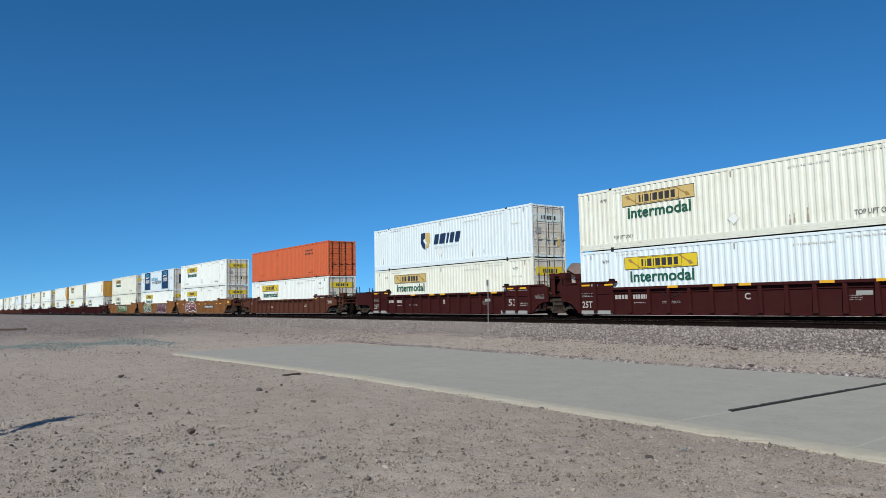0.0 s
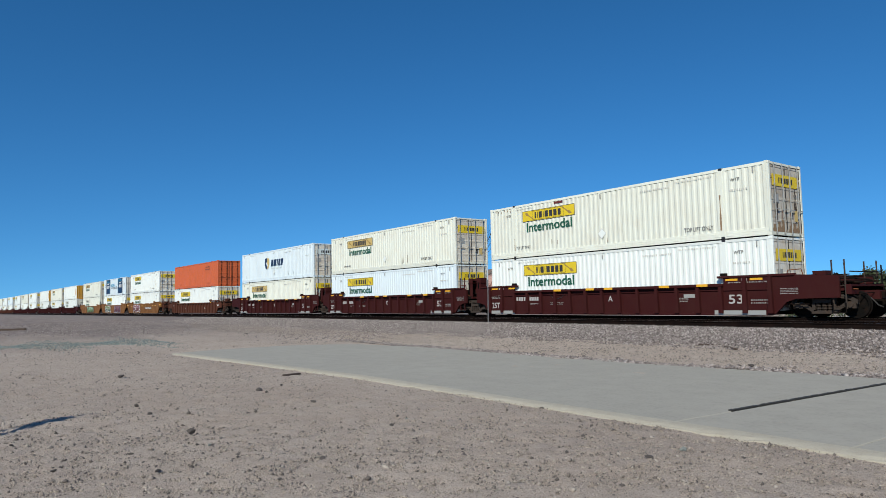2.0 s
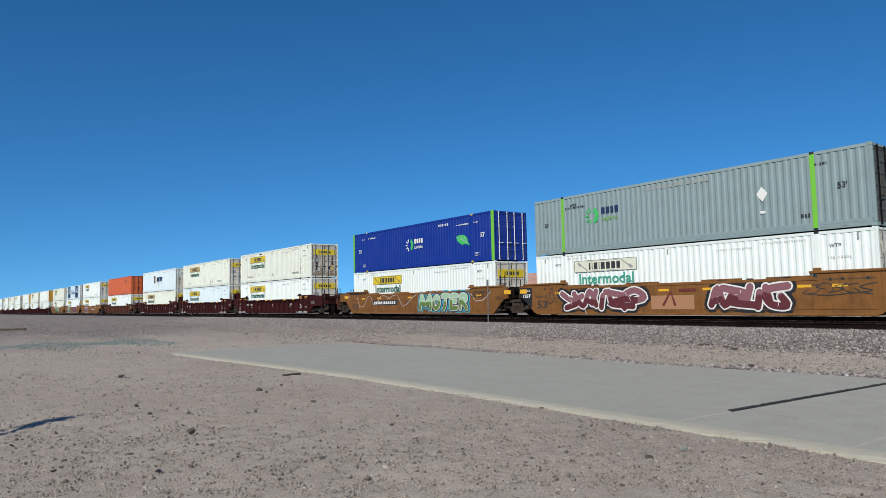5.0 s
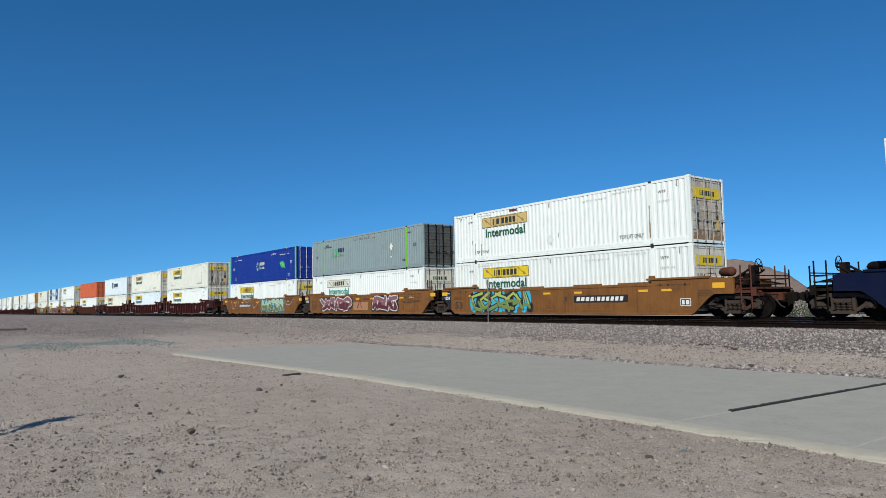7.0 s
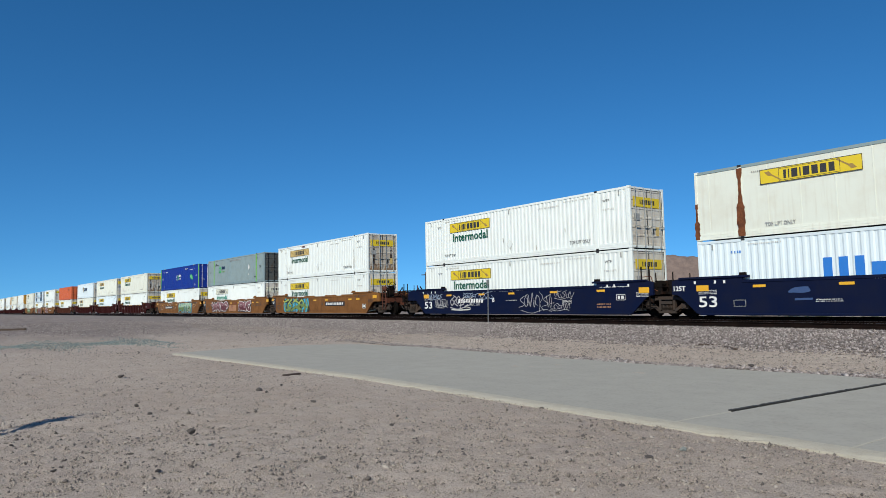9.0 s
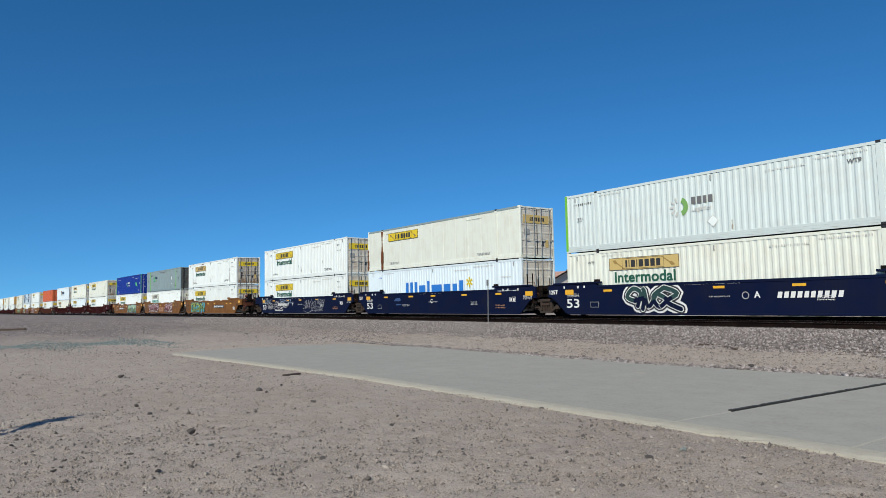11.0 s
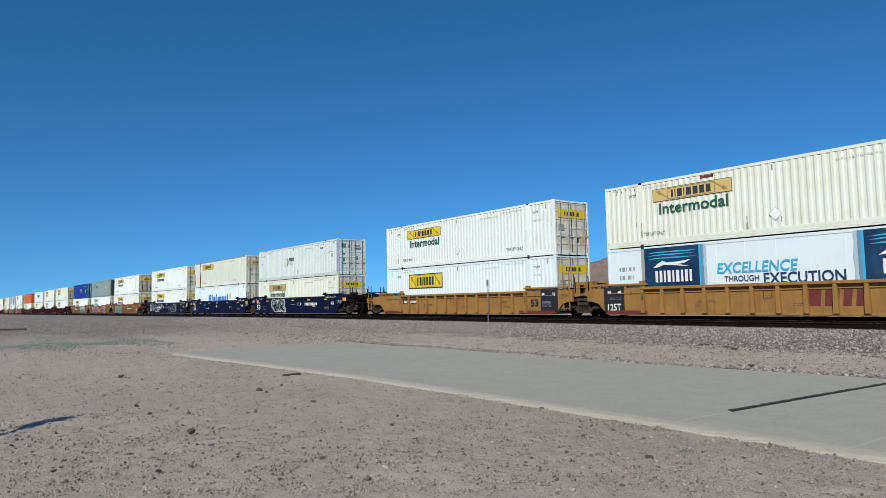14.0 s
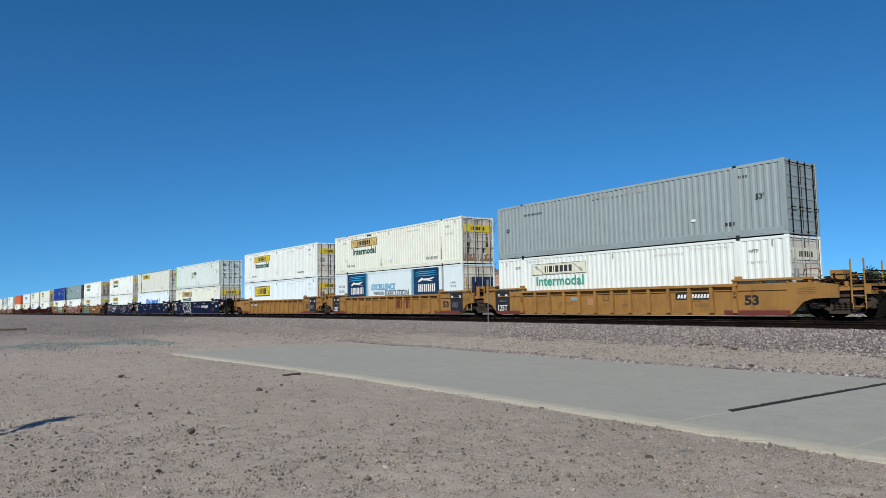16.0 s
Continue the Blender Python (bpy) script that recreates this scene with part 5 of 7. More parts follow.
def brake_wheel():
    bm = bmesh.new()
    n, R = 20, 0.28
    for i in range(n):
        a, b = 2 * math.pi * i / n, 2 * math.pi * (i + 1) / n
        tube(bm, (0, R * math.cos(a), R * math.sin(a)), (0, R * math.cos(b), R * math.sin(b)), 0.018, n=5, caps=False)
    for i in range(4):
        a = math.pi / 4 + i * math.pi / 2
        tube(bm, (0.03, 0, 0), (0, R * math.cos(a), R * math.sin(a)), 0.014, n=5)
    tube(bm, (-0.02, 0, 0), (0.12, 0, 0), 0.045, n=8)
    return bm


def coupler():
    bm = boxes((-0.7, 0.02, -0.11, 0.11, -0.12, 0.10))
    prism(bm, [(0.0, -0.2), (0.22, -0.2), (0.34, -0.12), (0.34, 0.1), (0.22, 0.16), (0.0, 0.16)], -0.17, 0.13)
    tube(bm, (0.2, -0.16, -0.3), (0.2, -0.16, 0.22), 0.05, n=8)
    return bm


def hose():
    bm = bmesh.new()
    pts = [(0, 0, 0), (0.12, 0.02, -0.12), (0.26, 0.03, -0.3), (0.42, 0.0, -0.36)]
    for a, b in zip(pts, pts[1:]):
        tube(bm, a, b, 0.026, n=6)
    return bm


def end_clutter(e, outer):
    """Pipes, rods, steps and levers about the end of a car."""
    far = 10.9 if outer else 9.5
    runs = [("brake_pipe", [(8.4, -1.28, 0.80), (8.9, -1.24, 0.92), (far - 0.3, -1.22, 0.90), (far, -1.10, 0.70)], 0.028), ("brake_pipe", [(8.4, -0.9, 1.22), (9.2, -1.0, 1.40), (far, -0.85, 1.25)], 0.030),
            ("brake_rod", [(8.5, -0.55, 0.62), (9.4, -0.6, 0.74), (far, -0.5, 0.60)], 0.035), ("brake_rod", [(8.3, -1.15, 1.48), (8.9, -1.1, 1.30), (9.4, -1.15, 1.12)], 0.032), ("conduit", [(8.35, 1.2, 1.0), (9.0, 1.25, 1.3), (far, 1.2, 1.1)], 0.03)]
    if outer:
        runs += [("uncoupling_lever", [(10.95, -1.35, 0.55), (10.98, -1.30, 0.86), (11.05, -0.3, 0.90)], 0.018), ("side_step", [(10.14, -1.40, 0.55), (10.14, -1.42, 0.22), (10.56, -1.42, 0.22), (10.56, -1.40, 0.55)], 0.018),
                 ("brace", [(9.6, -1.28, 1.12), (10.3, -1.30, 1.60)], 0.030), ("brace", [(10.5, -1.28, 1.12), (9.9, -0.6, 1.62)], 0.030)]
    for nm, pts, r in runs:
        def build():
            bm = bmesh.new()
            for a, b in zip(pts, pts[1:]):
                tube(bm, a, b, r, n=6)
            return bm
        part(nm, build, "steel", e, key=(nm, outer, str(pts[0]), r))
    runs2 = [("train_line", [(8.35, -1.34, 1.30), (8.8, -1.33, 1.36), (9.25, -1.30, 1.20), (far, -1.2, 1.02)], 0.020), ("train_line", [(8.4, -1.30, 0.62), (8.75, -1.34, 0.50), (9.3, -1.32, 0.52)], 0.022), ("hand_rod", [(8.55, -1.36, 1.56), (8.62, -1.38, 1.78), (9.1, -1.38, 1.80), (9.18, -1.36, 1.5)], 0.016),
             ("chain", [(8.9, -1.0, 1.5), (9.2, -1.02, 1.28), (9.5, -0.95, 1.42)], 0.022), ("pull_rod", [(8.6, -0.2, 1.34), (9.3, -0.75, 1.5), (far, -0.3, 1.36)], 0.028), ("pull_rod", [(8.5, 0.4, 1.5), (9.2, 0.8, 1.62), (far, 0.5, 1.3)], 0.028)]
    for nm, pts, r in runs2:
        def build2():
            bm = bmesh.new()
            for a, b in zip(pts, pts[1:]):
                tube(bm, a, b, r, n=6)
            return bm
        part(nm, build2, "steel" if r > 0.02 else "rust", e, key=(nm, outer, str(pts[0]), r))
    for k, (bx, by, bz) in enumerate(((8.62, -1.2, 1.0), (9.05, -1.26, 0.72), (9.32, -1.05, 1.36))):
        part("valve", lambda: soft_box(-0.1, 0.1, -0.07, 0.07, -0.09, 0.09, 0.03), "steel", e, key="valve", at=(bx, by, bz), turn=(0, 20 * k, 15 * k))
    part("brake_cylinder", lambda: soft_cyl(), "steel", e, key="brake_cylinder", at=(8.75, -0.9, 1.28))


def soft_cyl():
    bm = bmesh.new()
    lathe(bm, [(0.02, -0.2), (0.13, -0.19), (0.15, -0.15), (0.15, 0.15), (0.11, 0.2), (0.02, 0.22)], n=12)
    return bm


def outer_end(car, s, paintname, raised, brake):
    """The coupled end of a car; s is +1 for the +x end."""
    if paintname in ("tan", "navy"):
        paintname = "steel" if paintname == "navy" else "brown"
    e = part("end_frame", lambda: boxes((8.45, 10.75, -1.30, 1.30, 0.98, 1.12), (8.45, 11.2, -0.26, 0.26, 0.66, 0.98), (10.55, 10.75, -1.38, 1.38, 0.85, 1.20), (8.30, 8.50, -1.36, 1.36, 0.5, raised - 0.1),
                                    (8.9, 9.0, -1.36, 1.36, 1.1, raised - 0.14), (9.9, 10.0, -1.30, 1.30, 1.1, 1.30)), paintname, car, key=("end_frame", raised), turn=(0, 0, 0 if s > 0 else 180))
    part("walkway", lambda: boxes(*[(9.05 + i * 0.11, 9.12 + i * 0.11, -1.25, 1.25, 1.29, 1.33) for i in range(15)]), "steel", e, key="walkway")
    part("coupler", coupler, "steel", e, key="coupler", at=(11.35, 0, 0.82))
    part("air_hose", hose, "rubber", e, key="air_hose", at=(10.9, -0.35, 0.75))
    for y in (-1.36, 1.36):
        part("ladder", lambda: ladder(1.72, 0.42, 4), "truck" if paintname == "maroon" else paintname if paintname not in ("navy", "tan") else "steel", e, key="ladder", at=(10.35, y, 0.35))
    for y in (-0.58, 0.58):
        part("end_gusset", lambda: boxes((8.35, 10.2, -0.04, 0.04, 0.55, 1.0)), "steel", e, key="outer_gusset", at=(0, y, 0))
    end_clutter(e, True)
    for x, y, h in ((10.72, 1.34, 0.8), (9.6, -1.36, 0.5)):
        part("grab_iron", lambda: boxes((-0.022, 0.022, -0.022, 0.022, 0, h)), "steel", e, key=("grab_iron", h), at=(x, y, 1.1))
    part("cross_rail", lambda: boxes((10.70, 10.74, -1.34, 1.34, 1.62, 1.66), (9.5, 10.7, -1.37, -1.34, 1.52, 1.56), (9.5, 10.7, 1.34, 1.37, 1.52, 1.56)), "steel", e, key="cross_rail")
    if brake:
        def tank():
            bm = bmesh.new()
            prof = [(0.02, -0.42), (0.15, -0.40), (0.19, -0.30), (0.19, 0.30), (0.15, 0.40), (0.02, 0.42)]
            lathe(bm, prof, n=14)
            return bm
        part("air_reservoir", tank, paintname if paintname != "navy" else "steel", e, key="air_reservoir", at=(9.15, -0.55, raised + 0.18), turn=(0, 0, 62), smooth=True)
        st = part("brake_stand", lambda: boxes((10.28, 10.52, -0.98, -0.62, 1.1, 2.05), (10.0, 10.3, -0.9, -0.7, 1.3, 1.75)), "steel", e, key="brake_stand")
        part("brake_wheel", brake_wheel, "steel", st, key="brake_wheel", at=(10.60, -0.8, 2.02))
        part("brake_strut", lambda: ladder_strut(), "steel", e, key="brake_strut")
    else:
        for k, b in enumerate(((9.3, 9.75, -0.95, -0.45, 1.3, 1.72), (9.35, 9.5, 0.3, 0.9, 1.3, 1.6))):
            part("valve_box", lambda: boxes(b), paintname, e, key=("valve_box", k))
    truck(car, s * TRUCK_X)
    return e


def ladder_strut():
    bm = bmesh.new()
    for a, b, r in (((9.2, -1.2, 1.2), (10.35, -0.9, 1.95), 0.045), ((9.2, -1.15, 1.65), (10.4, -1.1, 1.1), 0.03), ((8.9, -0.4, 1.5), (10.3, -0.7, 1.75), 0.035), ((9.0, 0.6, 1.2), (10.3, 0.2, 1.9), 0.04)):
        tube(bm, a, b, r, n=6)
    return bm


def shared_end(car, s, paintname, raised, owns):
    """The end that rests on a truck shared with the next unit."""
    if paintname in ("tan", "navy"):
        paintname = "steel"
    e = part("end_frame", lambda: boxes((8.40, 9.45, -1.30, 1.30, 0.98, 1.14), (8.40, 9.66, -0.30, 0.30, 0.92, 1.30), (8.30, 8.48, -1.36, 1.36, 0.4, raised - 0.1), (9.0, 9.12, -1.36, 1.36, 1.1, raised - 0.14)), paintname if paintname != "maroon" else "steel", car,
             key=("shared_frame", raised), turn=(0, 0, 0 if s > 0 else 180))
    top = 2.2 if paintname == "maroon" else 1.70 if paintname in ("yellowtan", "brown") else 1.6
    for k, b in enumerate(((9.17, 9.53, -1.22, -0.76, 1.0, top), (9.12, 9.45, -0.3, 0.1, 1.26, 1.62), (9.17, 9.53, 0.76, 1.22, 1.0, top))):
        xa, xb, ya, yb, za, zb = b
        part("stop_bracket", lambda: boxes((xa, xb, ya, ya + 0.04, za, zb), (xa, xb, yb - 0.04, yb, za, zb), (xa, xa + 0.04, ya + 0.04, yb - 0.04, za, zb), (xa + 0.04, xb - 0.06, ya + 0.04, yb - 0.04, zb - 0.16, zb - 0.13), (xa - 0.03, xb + 0.03, ya - 0.03, yb + 0.03, zb - 0.30, zb - 0.26), (xa - 0.05, xb + 0.05, ya - 0.05, yb + 0.05, za, za + 0.10)),
             paintname if paintname not in ("navy", "tan") else "steel", e, key=("shared_box", k, top))
    for y in (-1.38,):
        part("ladder", lambda: ladder(1.95, 0.40, 4), paintname if paintname not in ("navy", "tan") else "steel", e, key="short_ladder", at=(8.82, y - 0.03, 0.30))
    for y in (-0.58, 0.58):
        part("end_gusset", lambda: boxes((8.35, 9.5, -0.04, 0.04, 0.5, 1.3)), "steel", e, key="end_gusset", at=(0, y, 0))
    end_clutter(e, False)
    for x, y in ((9.3, -1.3), (9.3, 1.3)):
        part("grab_iron", lambda: boxes((-0.018, 0.018, -0.018, 0.018, 0, 0.75)), "steel", e, key="grab_short", at=(x, y, 1.2))
    if owns:
        truck(car, s * TRUCK_X)
    return e


def side_text(car, body, x, z, h, material, width=None, shear=0.0, bold=0.008, y=None):
    return words(body, x, z, h, material, car, (-SIDE - 0.004) if y is None else y, width, bold, shear)


def side_bars(car, name, material, pieces, x=0.0, z=0.0, lift=0.003, label=""):
    return part(name, lambda: bars_bm(pieces), material, car, label, key=(name, material, str(pieces)), at=(x, -SIDE - lift, z))


def side_shapes(car, name, material, polys, x=0.0, z=0.0, lift=0.004, label=""):
    return part(name, lambda: polys_bm(polys), material, car, label, key=(name, material, str(polys)), at=(x, -SIDE - lift, z))


def small_side(car, x, z, w, h, rows, material, seed):
    small_lines(x, z, w, h * 0.8, rows, material, seed)(car, -SIDE - 0.004)


def well_car(label, style, paintname, left_outer, right_outer, mid=1.32, raised=1.55, brake_left=False, brake_right=False, deco=()):
    car = thing("well_car", pose(0, 0, 0), label, "well car", "well cars of the train")
    open_top = paintname in ("yellowtan", "brown")
    for s in (-1, 1):
        part("side_sill", lambda: side_sill(mid, raised, left_outer, right_outer, s, open_top), paintname, car, key=("side_sill", open_top, mid, raised, left_outer, right_outer, s))
        out = 0.15 if style == "rib" else 0.02
        part("top_chord", lambda: chord(-6.1, 6.1, mid - 0.10, mid + 0.02, s, out), paintname, car, key=("top_chord", mid, s, style))
        for q, outer in ((-1, left_outer), (1, right_outer)):
            xa, xb = 5.85, 8.9
            if open_top:
                for x in (6.0, 7.0, 8.0, 8.8):
                    part("rail_stub", lambda: boxes((-0.05, 0.05, -0.05, 0.05, mid - 0.02, raised - 0.05)), paintname, car, key=("rail_stub", mid, raised), at=(q * x, s * (SIDE - 0.05), 0))
            part("raised_chord", lambda: chord(min(q * xa, q * xb), max(q * xa, q * xb), raised - 0.07, raised + 0.02, s, 0.05), paintname, car, key=("raised_chord", raised, q, s))
            part("guide_post", lambda: chord(q * 6.1 - 0.12, q * 6.1 + 0.12, raised + 0.0, raised + 0.13, s, 0.03), "steel" if paintname in ("navy", "maroon") else paintname, car, key=("guide_post", raised, q, s))
        part("bottom_chord", lambda: chord(-8.0, 8.0, 0.10, 0.19, s, 0.055 if style == "rib" else 0.015), paintname, car, key=("bottom_chord", s, style))
        if style == "rib":
            if s < 0:
                part("side_ledge", lambda: chord(-8.0, 8.0, mid - 0.27, mid - 0.235, s, 0.045), paintname, car, key=("side_ledge", mid))
            for i in range(17 if s < 0 else 0):
                x = -8.0 + i * 1.0
                if abs(x) > 6.5 and paintname == "yellowtan":
                    continue
                z1 = mid - 0.10 if abs(x) < 6.1 else raised - 0.07
                part("side_post", lambda: side_post(0.19, z1), paintname, car, key=("side_post", z1), at=(x, s * SIDE, 0), turn=(0, 0, 0 if s < 0 else 180))
    part("well_floor", lambda: boxes(*[(x, x + 0.32, -1.38, 1.38, 0.12, 0.22) for x in (-7.9, -6.25, -3.1, -0.16, 2.8, 5.95, 7.6)], (-8.2, 8.2, -0.2, 0.2, 0.13, 0.2)), paintname, car, key="well_floor")
    for s, outer, brake in ((-1, left_outer, brake_left), (1, right_outer, brake_right)):
        if outer:
            outer_end(car, s, paintname, raised, brake)
        else:
            shared_end(car, s, paintname, raised, s > 0)
    for d in deco:
        d(car)
    return car


def reflectors(xs, z=1.18, w=0.42, lift=0.006):
    return lambda car: [side_bars(car, "reflector", "reflector", [(0, w, 0, 0.10)], x, z, lift) for x in xs]


def data_block(ink, seed, x=6.35, z=0.35):
    def go(car):
        small_side(car, x + 2.0, z + 0.55, 0.65, 0.045, 4, ink, seed)
        small_side(car, -8.0, z + 0.60, 0.8, 0.05, 3, ink, seed + 1)
        small_side(car, -3.4, z + 0.25, 0.9, 0.05, 2, ink, seed + 2)
        small_side(car, 3.9, z + 0.3, 0.6, 0.05, 3, ink, seed + 3)
        small_side(car, 6.3, 1.36, 1.7, 0.07, 1, ink, seed + 4)
    return go


def maroon_deco(letter, seed):
    def go(car):
        side_text(car, "53", 6.27, 0.57, 0.34, "inkdull", 0.62)
        side_text(car, "125T", -8.1, 0.44, 0.29, "inkdull", 0.84)
        side_text(car, letter, 0.33, 0.73, 0.24, "inkdull")
        side_bars(car, "mark", "inkdull", glyph_bars(0.70, 0.19, [1, 1, 1, 1]), -5.9, 0.82, 0.004)
        side_bars(car, "mark", "inkdull", glyph_bars(0.80, 0.19, [1, 1, 1, 1, 1, 1]), -4.9, 0.82, 0.004)
        small_side(car, -4.85, 0.62, 0.6, 0.07, 1, "inkdull", seed + 1)
        side_bars(car, "placard", "inkgrey", [(0, 2.1, 0, 0.17)], 5.7, 0.13, 0.062, "pale smudged plate on the bottom chord")
        side_bars(car, "placard", "inkgrey", [(0, 1.9, 0, 0.17)], -7.9, 0.13, 0.062, "pale smudged plate on the bottom chord")
        side_bars(car, "placard", "inkgrey", [(0, 0.52, 0, 0.15)], 4.3, 0.82, 0.004)
        reflectors((-3.0, -0.9, 0.2, 3.2, 5.0), 1.26, 0.5, 0.155)(car)
        for x in (-7.9, -6.5, 6.2, 7.2):
            side_bars(car, "reflector", "reflector", [(0, 0.5, 0, 0.08)], x, 1.46, 0.006)
        for x in (-7.3, -7.0, 6.85, 7.0):
            side_bars(car, "placard", "inkdull", [(0, 0.08, 0, 0.10)], x, 1.45, 0.006)
        small_side(car, 1.0, 1.26, 1.1, 0.06, 1, "inkdull", seed + 9)
        data_block("inkgrey", seed)(car)
        small_side(car, 7.2, 0.55, 0.7, 0.08, 2, "inkgrey", seed + 8)
        hang = stroke_bm([(0, 0.25), (0.2, 0.08), (0.5, 0.0), (0.8, 0.08), (1.0, 0.25)], 0.03)
        part("cable", hang, "black", car, "black cable hanging from the top chord", at=(-3.4, -SIDE - 0.03, 0.88))
    return go


def stroke_bm(pts, w):
    """A painted line through the points, as one flat ribbon."""
    bm = bmesh.new()
    v = [Vector((p[0], 0, p[1])) for p in pts]
    rows = []
    for i, p in enumerate(v):
        d = (v[min(i + 1, len(v) - 1)] - v[max(i - 1, 0)]).normalized()
        n = Vector((-d.z, 0, d.x)) * (w / 2)
        rows.append([bm.verts.new(p + n + Vector((0, y, 0))) for y in (-0.002, 0.001)] + [bm.verts.new(p - n + Vector((0, y, 0))) for y in (0.001, -0.002)])
    for a, b in zip(rows, rows[1:]):
        for i in range(4):
            bm.faces.new((a[i], b[i], b[(i + 1) % 4], a[(i + 1) % 4]))
    bm.faces.new(rows[0])
    bm.faces.new(rows[-1][::-1])
    return bm


def blob(rng, x0, x1, z0, z1, n=26, wob=0.13, k=0.0):
    """A swollen, leaning outline such as spray painters draw."""
    cx, cz, rx, rz = (x0 + x1) / 2, (z0 + z1) / 2, (x1 - x0) / 2 - k, (z1 - z0) / 2 - k
    ph = [rng.uniform(0, 6.28) for _ in range(3)]
    out = []
    for i in range(n):
        a = 2 * math.pi * i / n
        r = 1 + wob * (math.sin(2 * a + ph[0]) * 0.6 + math.sin(3 * a + ph[1]) + 0.5 * math.sin(5 * a + ph[2]))
        ca, sa = math.cos(a), math.sin(a)
        out.append((cx + rx * r * math.copysign(abs(ca) ** 0.75, ca) + 0.10 * sa, cz + rz * min(r, 1.02) * math.copysign(abs(sa) ** 0.6, sa)))
    return out


def flowing(pts, n=6):
    """A smooth curve through the points."""
    out = []
    p = [pts[0]] + list(pts) + [pts[-1]]
    for i in range(1, len(p) - 2):
        for k in range(n):
            t = k / n
            out.append(tuple(0.5 * (2 * p[i][c] + (p[i + 1][c] - p[i - 1][c]) * t + (2 * p[i - 1][c] - 5 * p[i][c] + 4 * p[i + 1][c] - p[i + 2][c]) * t * t + (3 * p[i][c] - p[i - 1][c] - 3 * p[i + 1][c] + p[i + 2][c]) * t ** 3) for c in (0, 1)))
    return out + [pts[-1]]


# bent strokes of which painted pieces and scrawls are made, in a unit box
FORMS = [[[(0.0, 0.15), (0.3, 1.0), (0.62, 0.1), (1.05, 0.85)]],
         [[(0.05, 0.0), (-0.05, 0.65), (0.45, 1.0), (0.95, 0.6), (0.45, 0.38)]],
         [[(0.95, 1.0), (0.25, 0.72), (0.8, 0.35), (0.0, 0.0)]],
         [[(0.0, 0.85), (0.5, 0.45), (1.1, 0.7)], [(0.2, 0.0), (0.75, 0.22)]],
         [[(0.05, 0.25), (0.25, 1.0)], [(0.45, 0.0), (0.55, 0.7)], [(0.95, 0.2), (0.8, 0.95)]],
         [[(0.75, 1.0), (0.1, 0.6), (0.45, 0.12), (0.85, 0.45), (0.5, 0.68)]],
         [[(-0.1, 0.1), (0.9, 0.28), (0.1, 0.62), (1.1, 0.95)]],
         [[(0.1, 1.0), (0.95, 0.8), (0.7, 0.15), (0.0, 0.05), (0.3, 0.5)]]]


# strokes of the one word among the painted pieces that can be read
LETTER = {"M": [[(0.0, 0.0), (0.1, 1.0), (0.5, 0.3), (0.88, 1.0), (1.0, 0.0)]], "O": [[(0.5, 0.95), (0.08, 0.7), (0.1, 0.25), (0.5, 0.02), (0.92, 0.28), (0.9, 0.72), (0.5, 0.95)]],
          "T": [[(0.0, 0.92), (0.5, 1.0), (1.0, 0.95)], [(0.5, 0.95), (0.55, 0.4), (0.4, 0.0)]], "E": [[(0.95, 0.95), (0.12, 0.95), (0.08, 0.5), (0.15, 0.05), (1.0, 0.08)], [(0.12, 0.52), (0.8, 0.55)]],
          "R": [[(0.15, 0.0), (0.08, 0.55), (0.1, 0.98), (0.8, 0.98), (0.9, 0.65), (0.2, 0.5)], [(0.35, 0.48), (0.7, 0.3), (1.1, 0.0)]]}


def strokes_bm(lines, w, step=0.0003):
    """Many painted lines with round ends as one mesh, each a hair above the last."""
    bm = bmesh.new()
    y = 0.0
    for pts in lines:
        v = [Vector((p[0], 0, p[1])) for p in pts]
        rows = []
        for i, p in enumerate(v):
            d = (v[min(i + 1, len(v) - 1)] - v[max(i - 1, 0)]).normalized()
            n = Vector((-d.z, 0, d.x)) * (w / 2)
            y -= step / 6
            rows.append((bm.verts.new(p + n + Vector((0, y, 0))), bm.verts.new(p - n + Vector((0, y, 0)))))
        for a, b in zip(rows, rows[1:]):
            bm.faces.new((a[0], a[1], b[1], b[0]))
        for p in (v[0], v[-1]):
            y -= step
            bm.faces.new([bm.verts.new((p.x + w / 2 * math.cos(k * math.pi / 5), y, p.z + w / 2 * math.sin(k * math.pi / 5))) for k in range(10)][::-1])
    return bm


